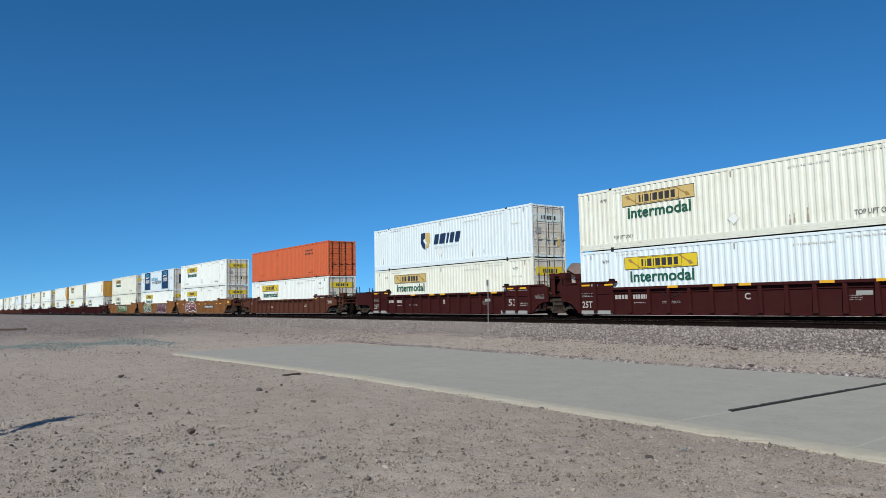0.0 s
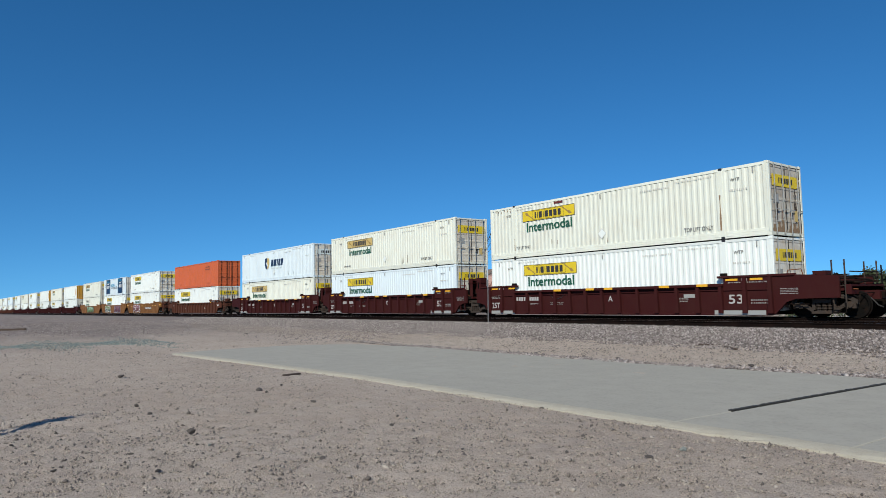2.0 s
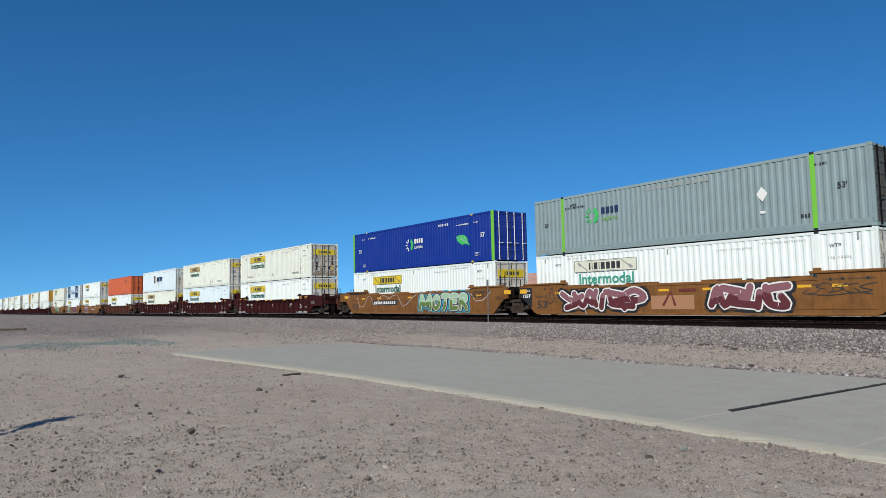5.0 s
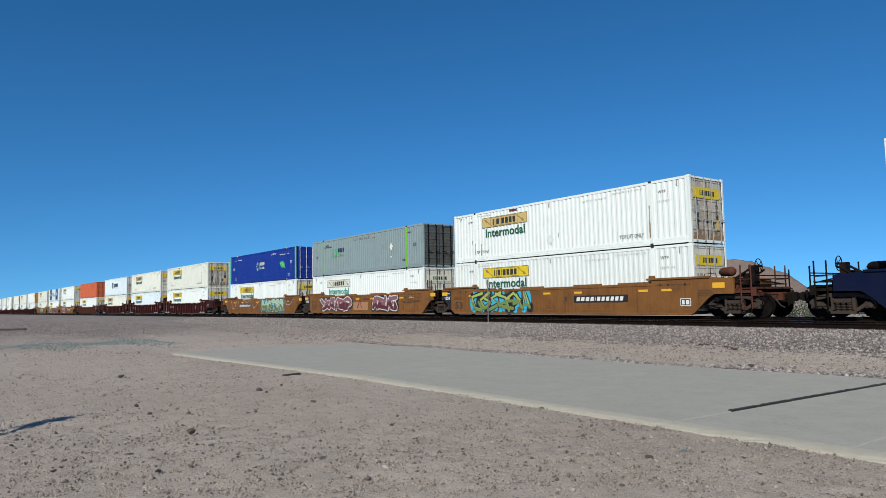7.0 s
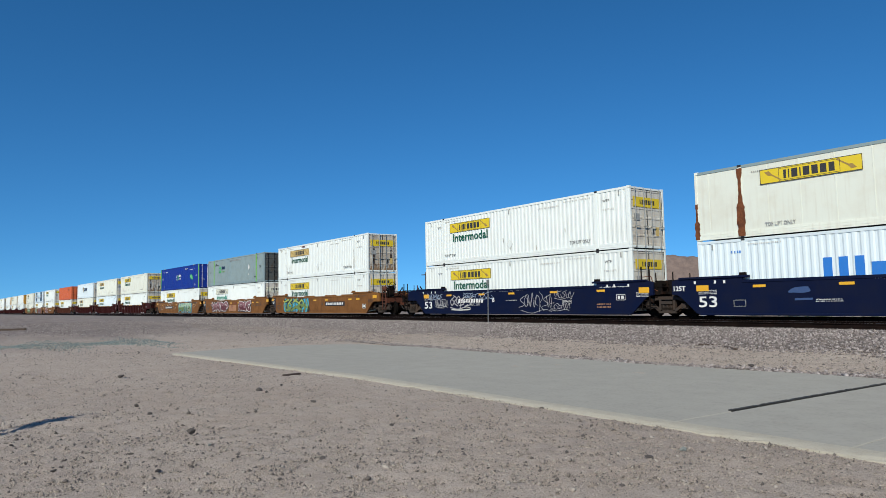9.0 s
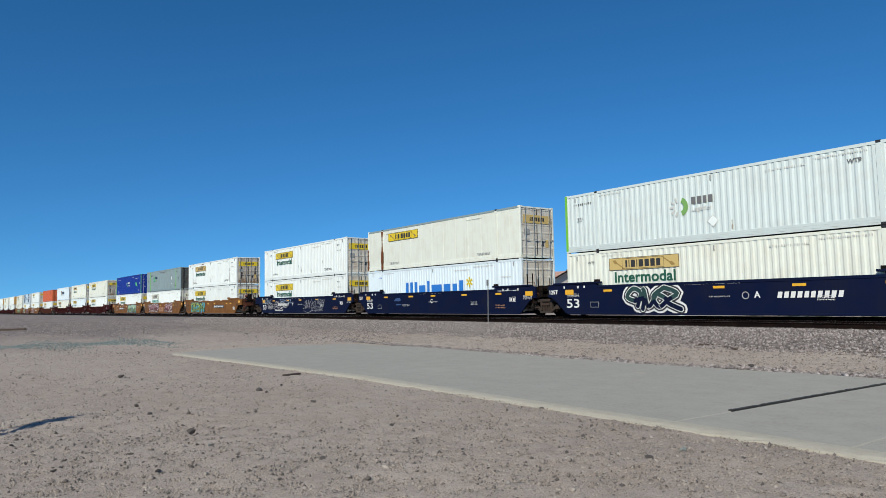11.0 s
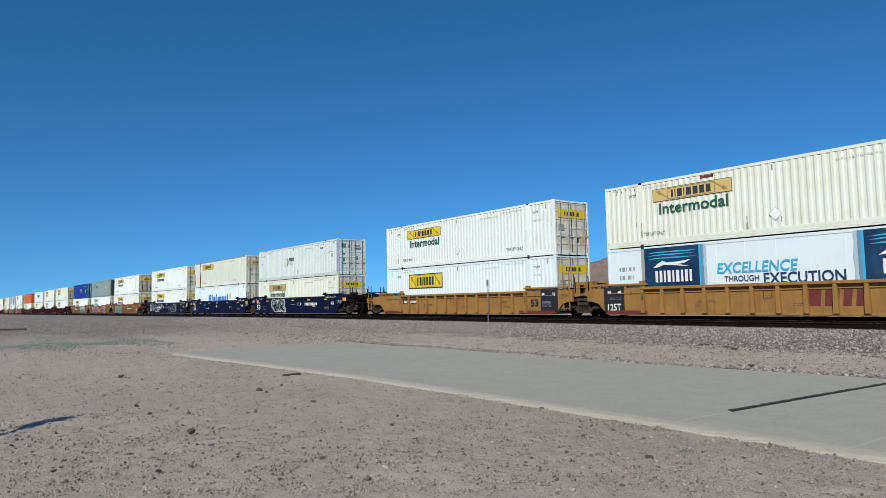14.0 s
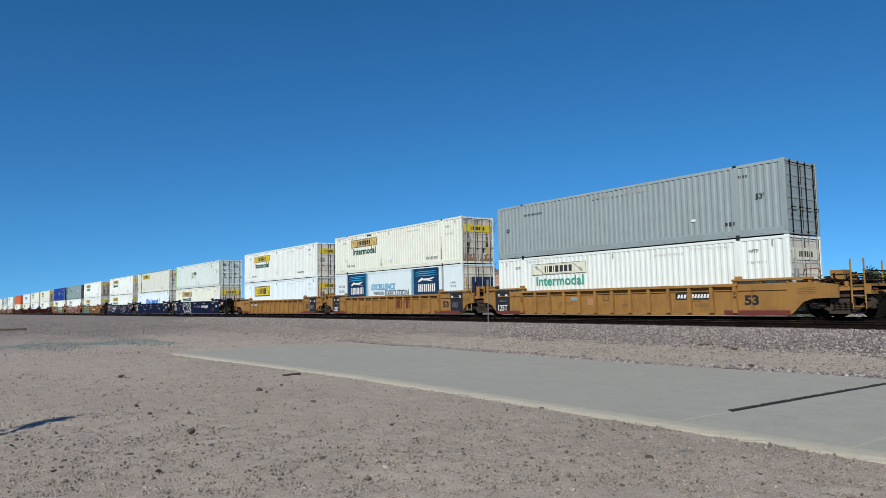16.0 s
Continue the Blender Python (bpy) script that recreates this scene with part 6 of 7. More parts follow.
def graffiti(x0, x1, z0, z1, n, fill, shade, halo, outline="black", seed=0, light="inkwhite", fat=0.27, angular=False, ring=None, back=None, rim=0.13, word=""):
    """A painted piece of fat interlocking forms: halo, outline, pale edge and a fill that darkens downwards."""
    def go(car):
        rng = random.Random(seed)
        cell = (x1 - x0) / n
        m = fat / 2 + 0.05
        lines = []
        order = rng.sample(range(len(FORMS)), min(n, len(FORMS)))
        for k in range(n):
            a, b = x0 + m + (x1 - x0 - 2 * m) * max(0.0, (k - 0.15) / n), x0 + m + (x1 - x0 - 2 * m) * min(1.0, (k + 1.2) / n)
            if rng.random() < 0.5:
                a, b = b, a
            lean, top, low = rng.uniform(-0.1, 0.16), z1 - m - rng.uniform(0, 0.05), z0 + m + rng.uniform(0, 0.04)
            for form in FORMS[order[k % len(order)]]:
                pts = [(a + (b - a) * u + lean * (v - 0.5) + rng.uniform(-0.05, 0.05), low + (top - low) * v) for u, v in form]
                lines.append(pts if angular else flowing(pts, 5))
        if word:
            lines, wide = [], [1.35 if ch == "M" else 0.85 for ch in word]
            u0 = x0 + m
            for ch, cw in zip(word, wide):
                cw *= (x1 - x0 - 2 * m + fat) / sum(wide)
                top, low = z1 - m - rng.uniform(0, 0.06), z0 + m + rng.uniform(0, 0.05)
                for form in LETTER[ch]:
                    lines.append(flowing([(u0 + (cw - fat + 0.05) * u + 0.10 * (v - 0.5), low + (top - low) * v) for u, v in form], 5))
                u0 += cw
        half = [[p for p in q if p[1] < (z0 + z1) / 2 + 0.06 * math.sin(5 * p[0])] for q in ([flowing(q, 6) for q in lines] if angular else lines)]
        g = part("graffiti", strokes_bm(lines, fat + 0.34), halo, car, "spray-painted graffiti piece", at=(0, -SIDE - 0.003, 0), kind="stuff")
        if back:
            for k in range(n):
                xx = x0 + cell * (k + rng.uniform(0.2, 0.8))
                part("painted_spot", polys_bm([blob(random.Random(seed + k), xx - 0.3, xx + 0.3, z0 + 0.05, z1 - 0.05, 14, 0.2)]), back, g, at=(0, -0.006, 0))
        yy = -0.010
        for mat, ww in ((ring, fat + 0.22), (outline, fat + rim), (light, fat + 0.02)):
            if mat:
                part("painted_line", strokes_bm(lines, ww), mat, g, at=(0, yy, 0), kind="stuff")
                yy -= 0.008
        part("painted_line", strokes_bm(lines, fat - 0.05), fill, g, at=(0, yy, 0), kind="stuff")
        part("painted_line", strokes_bm([q for q in half if len(q) > 2], fat - 0.06), shade, g, at=(0, yy - 0.008, 0), kind="stuff")
        for k in range(n * 2):
            x, z = rng.uniform(x0 + 0.2, x1 - 0.2), rng.uniform(z0 + 0.2, z1 - 0.1)
            part("painted_spot", strokes_bm([[(x, z), (x + rng.uniform(-0.05, 0.12), z - rng.uniform(0.1, 0.3))]], 0.022), rng.choice((outline, light or fill)), g, at=(0, yy - 0.016, 0))
    return go


def scrawl(x0, x1, z0, z1, turns, ink, seed, w=0.04):
    """Quick looping painted lines."""
    def go(car):
        rng = random.Random(seed)
        cell = (x1 - x0) / turns
        lines = []
        for k in range(turns):
            a = x0 + cell * k + rng.uniform(-0.1, 0.1) * cell
            top, low, lean = z1 - rng.uniform(0, 0.25) * (z1 - z0), z0 + rng.uniform(0, 0.2) * (z1 - z0), rng.uniform(0.0, 0.3) * cell
            flip = rng.choice((1.25, 1.5, -1.3))
            for form in rng.choice(FORMS):
                lines.append(flowing([(a + cell * flip * (u if flip > 0 else u - 1) + lean * v, low + (top - low) * v) for u, v in form], 5))
        lines.append(flowing([(x0 + (x1 - x0) * u, z0 + (z1 - z0) * v) for u, v in ((0.05, 0.1), (0.4, -0.05), (0.8, 0.12), (1.02, 0.02))], 5))
        part("graffiti", strokes_bm([[(max(x0 - 0.2, min(x1 + 0.2, p)), q) for p, q in ln] for ln in lines], w), ink, car, "looping spray-painted lines", at=(0, -SIDE - 0.005, 0), kind="stuff")
    return go


def zigzag(pts, ink, w=0.06):
    return lambda car: part("graffiti", stroke_bm(pts, w), ink, car, "wavering spray-painted line", at=(0, -SIDE - 0.009, 0))


def plate(x, z, w=3.25, h=0.34):
    def go(car):
        side_bars(car, "number_plate", "black", [(0, w, 0, h)], x, z, 0.003)
        side_shapes(car, "mark", "inkwhite", leaning(w * 0.86, h * 0.56, [0.8, 0.8, 0.8, 0.8, 0.1, 0.7, 0.7, 0.7, 0.7, 0.7, 0.7], 0.25), x + w * 0.05, z + h * 0.22, 0.006)
    return go


def tan_deco(letter, seed, px, lx):
    def go(car):
        side_text(car, "53", -7.95, 0.42, 0.38, "ink", 0.74)
        if px is not None:
            plate(px, 0.68)(car)
            side_text(car, letter, lx, 0.76, 0.22, "ink")
        reflectors((-6.6, -4.4, -0.5, 1.6, 5.4, 6.6), 1.12, 0.5)(car)
        side_bars(car, "reflector", "reflector", [(0, 0.53, 0, 0.22)], 9.0, 1.20, 0.006)
        side_bars(car, "reflector", "reflector", [(0, 0.53, 0, 0.22)], -9.2, 1.20, 0.006)
        data_block("ink", seed)(car)
        small_side(car, -8.95, 1.28, 0.5, 0.12, 1, "inkwhite", seed + 8)
        if letter == "B":
            side_bars(car, "placard", "inkwhite", [(0, 0.5, 0, 0.03), (0, 0.5, 0.29, 0.32), (0, 0.03, 0.03, 0.29), (0.47, 0.5, 0.03, 0.29), (0.08, 0.2, 0.07, 0.25), (0.26, 0.42, 0.07, 0.25)], 7.5, 0.48, 0.004)
            side_bars(car, "placard", "black", [(0.03, 0.47, 0.03, 0.29)], 7.5, 0.48, 0.002)
        for x in (-7.4, -6.9, 6.5, 6.9, 7.7):
            side_bars(car, "placard", "ink", [(0, 0.10, 0, 0.10)], x, 1.34, 0.004)
        side_shapes(car, 'end_panel', 'black', [[(-9.24, 0.98), (-9.05, 0.97), (-8.72, 0.76), (-8.30, 0.38), (-8.30, 1.50), (-9.24, 1.50)]], 0, 0, 0.0035, 'black end of the side') if seed == 51 or seed == 61 else None
        if seed in (51, 61):
            side_text(car, '125T', -8.98, 0.98, 0.16, 'inkwhite', 0.6, y=-SIDE - 0.008)
        for x in (-5.2, -1.4, 2.4, 5.1):
            part("guide_lug", lambda: chord(-0.85, 0.85, 1.46, 1.55, -1, 0.0), "tan", car, key="guide_lug", at=(x, 0, 0))
        side_bars(car, "crease", "tan", [(-8.0, 8.0, 0, 0.025)], 0, 0.33, 0.010)
    return go


def navy_deco(letter, seed, px, lx):
    def go(car):
        side_text(car, "53", -8.05, 0.44, 0.42, "inkwhite", 0.85)
        if px is not None:
            side_shapes(car, "mark", "inkwhite", leaning(2.28, 0.23, [0.75, 0.75, 0.75, 0.75, 0.7, 0.7, 0.7, 0.7, 0.7, 0.7], 0.2), px, 0.76)
        side_text(car, letter, lx, 0.78, 0.24, "inkwhite")
        reflectors((-5.69, -2.6, -0.1, 3.05, 6.1), 1.18, 0.5)(car)
        for x in (-8.1, 9.15 if letter == "A" else 8.5):
            side_bars(car, "reflector", "reflector", [(0, 0.55, 0, 0.24)], x, 1.08, 0.006)
        if letter != "B":
            side_text(car, "125T", -9.22, 1.12, 0.19, "inkwhite", 0.62)
        small_side(car, -0.3, 0.82, 0.9, 0.09, 1, "inkdull", seed + 40)
        small_side(car, 6.1, 0.42, 0.8, 0.10, 2, "inkfaded", seed + 41)
        side_shapes(car, "emblem", "inkdull", [[(1.25 + q * math.cos(2 * math.pi * (k + e) / 12), 0.88 + q * math.sin(2 * math.pi * (k + e) / 12)) for e, q in ((0, 0.12), (0, 0.15), (1, 0.15), (1, 0.12))][::-1] for k in range(12)]) if letter == "A" else None
        data_block("inkwhite", seed)(car)
        for x in (-8.2, -7.3, -6.9, 6.7, 7.1, 7.9):
            side_bars(car, "placard", "inkwhite", [(0, 0.09, 0, 0.12)], x, 1.38, 0.006)
        small_side(car, -1.5, 1.36, 2.6, 0.05, 1, "inkwhite", seed + 9)
        side_bars(car, "placard", "inkgrey", [(0, 0.5, 0, 0.02), (0, 0.5, 0.24, 0.26), (0, 0.02, 0.02, 0.24), (0.48, 0.5, 0.02, 0.24)], -6.5, 0.45, 0.004)
        side_bars(car, "placard", "inkwhite", [(0, 0.5, 0, 0.02), (0, 0.5, 0.25, 0.27), (0, 0.02, 0.02, 0.25), (0.48, 0.5, 0.02, 0.25), (0.08, 0.2, 0.06, 0.2), (0.27, 0.42, 0.06, 0.2)], 7.25, 0.77, 0.004)
    return go


def ribtan_deco(letter, seed, px, big=False, left_black=False):
    def go(car):
        side_text(car, "53", 6.33, 0.52, 0.34, "black", 0.58, bold=0.022)
        for label_, tx, tz in (("20", 5.935, 0.92), ("40", 5.935, 0.76), ("45", 6.62, 1.00), ("20", -6.065, 0.92), ("40", -6.065, 0.76), ("45", -6.75, 1.00)):
            side_text(car, label_, tx, tz, 0.12, "black", 0.13, bold=0.003, y=-SIDE - 0.138 if abs(tx) < 6.1 else None)
        side_bars(car, "placard", "inkred", [(0, 2.6, 0, 0.17)], 5.5, 0.13, 0.064, "dark red plate on the bottom chord")
        side_bars(car, "placard", "inkred", [(0, 2.2, 0, 0.17)], -8.0, 0.13, 0.064, "dark red plate on the bottom chord")
        if px is not None:
            plate(px, 0.74, 1.68, 0.28)(car)
        if not left_black or big:
            side_bars(car, "placard", "black", [(0, 1.20, 0, 1.16)], 7.08, 0.20, 0.003, "black stencil panel")
            side_text(car, "48", 7.16, 1.06, 0.14, "inkwhite", y=-SIDE - 0.008)
            side_text(car, "53", 7.92, 1.06, 0.14, "inkwhite", y=-SIDE - 0.008)
            small_side(car, 7.2, 0.5, 0.62, 0.045, 5, "inkgrey", seed + 30)
        if left_black:
            side_bars(car, "placard", "black", [(0, 1.16, 0, 1.16)], -8.22, 0.20, 0.003, "black stencil panel")
            side_text(car, "53", -8.0, 1.06, 0.14, "inkwhite", y=-SIDE - 0.008)
            side_text(car, "48", -7.42, 1.06, 0.14, "inkwhite", y=-SIDE - 0.008)
            side_text(car, "125T", -8.08, 0.30, 0.30, "inkwhite", 0.84, y=-SIDE - 0.008)
            small_side(car, -7.85, 0.80, 0.6, 0.04, 2, "inkgrey", seed + 31)
        if big:
            side_shapes(car, "mark", "inkred", leaning(1.9, 0.56, [1.2, 1.2, 0.7, 0.7], 0.12), 0.98, 0.46, 0.012)
        data_block("ink", seed)(car)
        for x in (-3.5, 0.5, 4.2):
            small_side(car, x, 0.45, 0.6, 0.06, 2, "ink", seed + int(x * 3))
        side_bars(car, "placard", "ink", [(0, 0.32, 0, 0.02), (0, 0.32, 0.28, 0.3), (0, 0.02, 0.02, 0.28), (0.3, 0.32, 0.02, 0.28)], -0.6, 0.75, 0.004)
        side_bars(car, "placard", "spraymintpale", [(0, 0.55, 0, 0.14)], -2.6, 0.80, 0.004, "pale blue painted-out patch") if seed == 121 else None
        side_bars(car, "placard", "inkfaded", [(0, 0.62, 0, 0.34)], -1.55, 0.55, 0.004, "faded repainted patch") if seed == 121 else None
    return go


# ---- the train: position of each stack's left end, car and its two boxes ----
BASE, PITCH_IN, PITCH_CAR = -40.55, 19.453, 23.475
TRAIN = []


def stack(x, car, lower=None, upper=None):
    z_low = TOP_Z - 2 * HGT - 0.012
    TRAIN.append((car, x + LEN / 2, RAIL_Z))
    if lower:
        TRAIN.append((lower, x + LEN / 2, z_low))
    if upper:
        TRAIN.append((upper, x + LEN / 2, z_low + HGT + 0.012))


def unit(n, i):
    """Left end of unit i (0 to 2) of the n-th car after the maroon one."""
    return BASE + n * (2 * PITCH_IN + PITCH_CAR) + i * PITCH_IN


RIB, SMOOTH = "rib", "smooth"
MA, TA, NA, YT = "Dark maroon ribbed steel well car", "Brown-tan smooth-sided steel well car with graffiti", "Dark navy smooth-sided steel well car", "Yellow-tan ribbed steel well car"
# single brown car
stack(BASE - PITCH_CAR, well_car("Rusty brown ribbed steel well car", RIB, "brown", True, True, deco=(reflectors((-6, 0, 6), 1.28), data_block("inkwhite", 3))), white_box(seed=1), orange_box())
# maroon car
stack(unit(0, 0), well_car(MA, RIB, "maroon", True, False, 1.34, 1.64, deco=(maroon_deco("B", 11),)), white_box("signtan", "cream", 2), shield_box())
stack(unit(0, 1), well_car(MA, RIB, "maroon", False, False, 1.34, 1.64, deco=(maroon_deco("C", 21),)), white_box("signyellow", "cool", 3), white_box("signtan", "cream", 4))
stack(unit(0, 2), well_car(MA, RIB, "maroon", False, True, 1.34, 1.64, deco=(maroon_deco("A", 31),)), white_box("signyellow", "white", 5), white_box("signyellow", "cream", 6, extra=(worn,)))
# brown-tan car
stack(unit(1, 0), well_car(TA, SMOOTH, "tan", True, False, 1.46, 1.68, deco=(tan_deco("A", 41, -5.05, -0.75), graffiti(0.75, 5.85, 0.19, 1.46, 5, "spraymint", "sprayolive", "spraysky", seed=5, fat=0.31, rim=0.19, word="MOTER"), zigzag([(-7.3, 1.35), (-6.9, 0.55), (-6.3, 0.62), (-5.7, 1.3), (-5.3, 1.38), (-5.0, 0.75), (-4.6, 0.7), (-3.9, 1.33), (-3.4, 1.36), (-2.9, 1.12), (-2.3, 1.34), (-1.8, 1.38), (-1.2, 0.6), (-0.7, 0.7), (0.1, 1.2), (0.5, 1.35)], "palewash", 0.045), scrawl(6.1, 7.4, 1.1, 1.4, 4, "ink", 8, 0.03), scrawl(-8.6, -6.0, 1.52, 1.66, 11, "black", 9, 0.035), zigzag([(6.1, 1.3), (6.5, 0.85), (7.2, 0.9), (7.9, 1.4)], "palewash", 0.045))), white_box(seed=7, x=-5.22), blue_box())
stack(unit(1, 1), well_car(TA, SMOOTH, "tan", False, False, 1.46, 1.68, deco=(tan_deco("C", 51, None, 0), graffiti(-6.3, -1.0, 0.19, 1.46, 5, "spraypink", "sprayred", "black", outline="inkwhite", seed=15, light=None, fat=0.33, rim=0.07), graffiti(1.8, 5.25, 0.19, 1.46, 4, "spraypink", "sprayred", "black", outline="inkwhite", seed=19, light=None, fat=0.33, rim=0.07), lambda c: side_bars(c, "patch", "inkfaded", [(0, 2.1, 0, 0.62)], -0.9, 0.32, 0.0025, "faded repainted rectangle"), scrawl(-7.3, -6.5, 0.7, 1.35, 3, "ink", 17, 0.03), scrawl(5.6, 7.8, 0.85, 1.3, 5, "ink", 18, 0.03), zigzag([(-0.3, 0.5), (0.1, 1.1), (0.3, 0.5)], "inkred", 0.12), zigzag([(0.5, 1.15), (1.3, 1.15)], "inkred", 0.12))), white_box("signpale", "white", 8, "inkteal"), grey_box(True))
stack(unit(1, 2), well_car(TA, SMOOTH, "tan", False, True, 1.46, 1.68, brake_right=True, deco=(tan_deco("B", 61, 1.57, 0.95), graffiti(-6.5, -1.35, 0.13, 1.46, 6, "spraylime", "spraygreen", "black", seed=27, light=None, fat=0.22, angular=True, back="spraysky"))), white_box(seed=9), white_box("signtan", "white", 10, extra=(worn,)))
# navy car
stack(unit(2, 0), well_car(NA, SMOOTH, "navy", True, False, 1.47, 1.65, brake_left=True, deco=(navy_deco("B", 71, -4.55, -1.45), scrawl(-7.8, -6.2, 1.0, 1.38, 7, "sprayice", 31, 0.024), scrawl(-6.9, -5.6, 0.50, 1.02, 7, "inkdull", 32, 0.034), scrawl(-5.4, -3.4, 0.42, 1.22, 6, "inkdull", 34, 0.06), zigzag([(-5.2, 0.36), (-4.4, 0.33), (-3.4, 0.37)], "inkfaint", 0.07),
    scrawl(-4.1, -3.0, 1.08, 1.40, 5, "sprayice", 33, 0.022), scrawl(-2.9, -1.5, 0.95, 1.42, 4, "sprayice", 36, 0.022), scrawl(0.75, 3.1, 0.22, 1.38, 8, "inkdull", 35, 0.026), scrawl(3.3, 4.5, 0.88, 1.32, 5, "inkdull", 37, 0.024), scrawl(3.0, 4.3, 0.30, 0.74, 5, "inkdull", 38, 0.024))), white_box(seed=11), white_box(seed=12))
stack(unit(2, 1), well_car(NA, SMOOTH, "navy", False, False, 1.47, 1.65, deco=(navy_deco("C", 81, None, -0.13), lambda c: side_shapes(c, "patch", "rubblue", [blob(random.Random(3), -4.28, -3.6, 0.92, 1.16), [(-4.14, 0.66), (-3.5, 0.68), (-3.5, 0.75), (-4.14, 0.74)]], label="rubbed blue paint patches"))), blue_word_box(), seam_box())
stack(unit(2, 2), well_car(NA, SMOOTH, "navy", False, True, 1.47, 1.65, deco=(navy_deco("A", 91, 2.48, 1.6), graffiti(-4.5, -1.4, 0.16, 1.46, 4, "spraydeep", "navy", "inkwhite", outline="black", light="inkwhite", fat=0.25, rim=0.16, seed=42))), white_box("signtan", "cream", 13), pale_box())
# yellow-tan car
stack(unit(3, 0), well_car(YT, RIB, "yellowtan", True, False, 1.32, 1.49, deco=(ribtan_deco("B", 101, -5.82),)), white_box("signyellow", "cool", 14, border=True, word=False, x=-5.32, w=3.72, h=0.95, z=1.50), white_box(seed=15))
stack(unit(3, 1), well_car(YT, RIB, "yellowtan", False, False, 1.32, 1.49, deco=(ribtan_deco("C", 111, None, True, True),)), panel_box(), white_box("signtan", "cream", 16, extra=(worn,)))
stack(unit(3, 2), well_car(YT, RIB, "yellowtan", False, True, 1.32, 1.49, deco=(ribtan_deco("A", 121, 3.29, False, True),)), white_box("signpale", "white", 17, "inkteal"), grey_box(False, 60))
stack(unit(3, 2) + PITCH_CAR, well_car("Tan ribbed steel well car at the tail in view", RIB, "yellowtan", True, True))
# ahead: cars already far down the line
x = BASE - PITCH_CAR
x -= PITCH_CAR
stack(x, well_car(TA, SMOOTH, "tan", False, True, 1.46, 1.68, deco=(tan_deco("A", 131, 1.57, 0.95), graffiti(-5.5, -1.2, 0.19, 1.44, 4, "spraypink", "sprayred", "black", outline="inkwhite", light=None, fat=0.36, seed=55),)), white_box(seed=18), white_box(seed=19))
x -= PITCH_IN
stack(x, well_car(TA, SMOOTH, "tan", False, False, 1.46, 1.68, deco=(graffiti(-6.0, -1.5, 0.19, 1.44, 5, "sprayolive", "spraydeep", "black", outline="inkwhite", light=None, fat=0.3, seed=61), graffiti(1.0, 5.5, 0.19, 1.44, 5, "spraypink", "sprayred", "sprayice", light=None, fat=0.3, seed=62))), white_box(seed=20), panel_box())
x -= PITCH_IN
stack(x, well_car(TA, SMOOTH, "tan", True, False, 1.46, 1.68, deco=(graffiti(-3.0, 3.5, 0.19, 1.44, 6, "spraymint", "sprayolive", "black", light=None, fat=0.28, seed=63),)), white_box("signpale", "cream", 21), white_box("signtan", "cream", 22))
kinds = [(amber_end_box, 23), (None, "cream"), (amber_end_box, 25), (None, "white"), (None, "cream"), (None, "white"), (None, "cool"), (None, "white"), (None, "cream"), (None, "white"), (None, "cool"), (None, "white")]
for i, (fn, arg) in enumerate(kinds):
    x -= PITCH_CAR if i % 3 == 0 else PITCH_IN
    car = well_car(MA if i < 6 else "Brown ribbed steel well car", RIB, "maroon" if i < 6 else "brown", i % 3 == 2, i % 3 == 0)
    top = fn(arg) if fn else white_box("signtan" if arg == "cream" else "signyellow", arg, 30 + i)
    stack(x, car, white_box("signyellow" if i % 2 else "signpale", "white", 50 + i), top)


# ---- distance: bare hills, houses, trees ----
HILLS = [(-1170, 939, 40, 62.5), (-1134, 981, 46, 46.3), (-1100, 1020, 52, 46.2), (-1011, 1108, 30, 52.0), (-984, 1132, 38, 47.6), (-948, 1162, 44, 60.6), (-914, 1189, 44, 49.1),
         (-878, 1216, 46, 55.4), (-841, 1242, 46, 49.8), (-804, 1267, 46, 47.2), (-768, 1288, 44, 43.5), (-733, 1309, 40, 38.7), (-705, 1324, 38, 35.2), (-678, 1338, 38, 19.0), (-651, 1351, 36, 30.0)]


def hills_z(x, y):
    z = np.full(x.shape, -2.5)
    for cx, cy, r, h in HILLS:
        z = z + h * np.exp(-((x - cx) ** 2 + (y - cy) ** 2) / r ** 2)
    # gullies run down the slopes
    across, down = 0.78 * x + 0.62 * y, 0.62 * x - 0.78 * y
    gully = np.abs(np.sin(across * 0.085 + 1.2 * np.sin(down * 0.03) + 0.7 * np.sin(across * 0.021))) + 0.5 * np.abs(np.sin(across * 0.19 + 0.9 * np.sin(down * 0.06)))
    rough = sum(np.sin(x * k * math.cos(a) + y * k * math.sin(a) + p) / (1 + k * 25) for k, a, p in [(0.03 * 1.4 ** i, i * 2.4, i * 1.7) for i in range(9)])
    return z + (rough * 0.9 - (gully - 0.7) * 3.0) * np.clip(z / 60, 0, 0.8)


sheet("bare_hills", np.arange(-1330, -540, 5.0), np.arange(830, 1450, 5.0), hills_z, "mountain", "bare brown rocky desert hills in the distance", "structure", "hills", smooth=True)


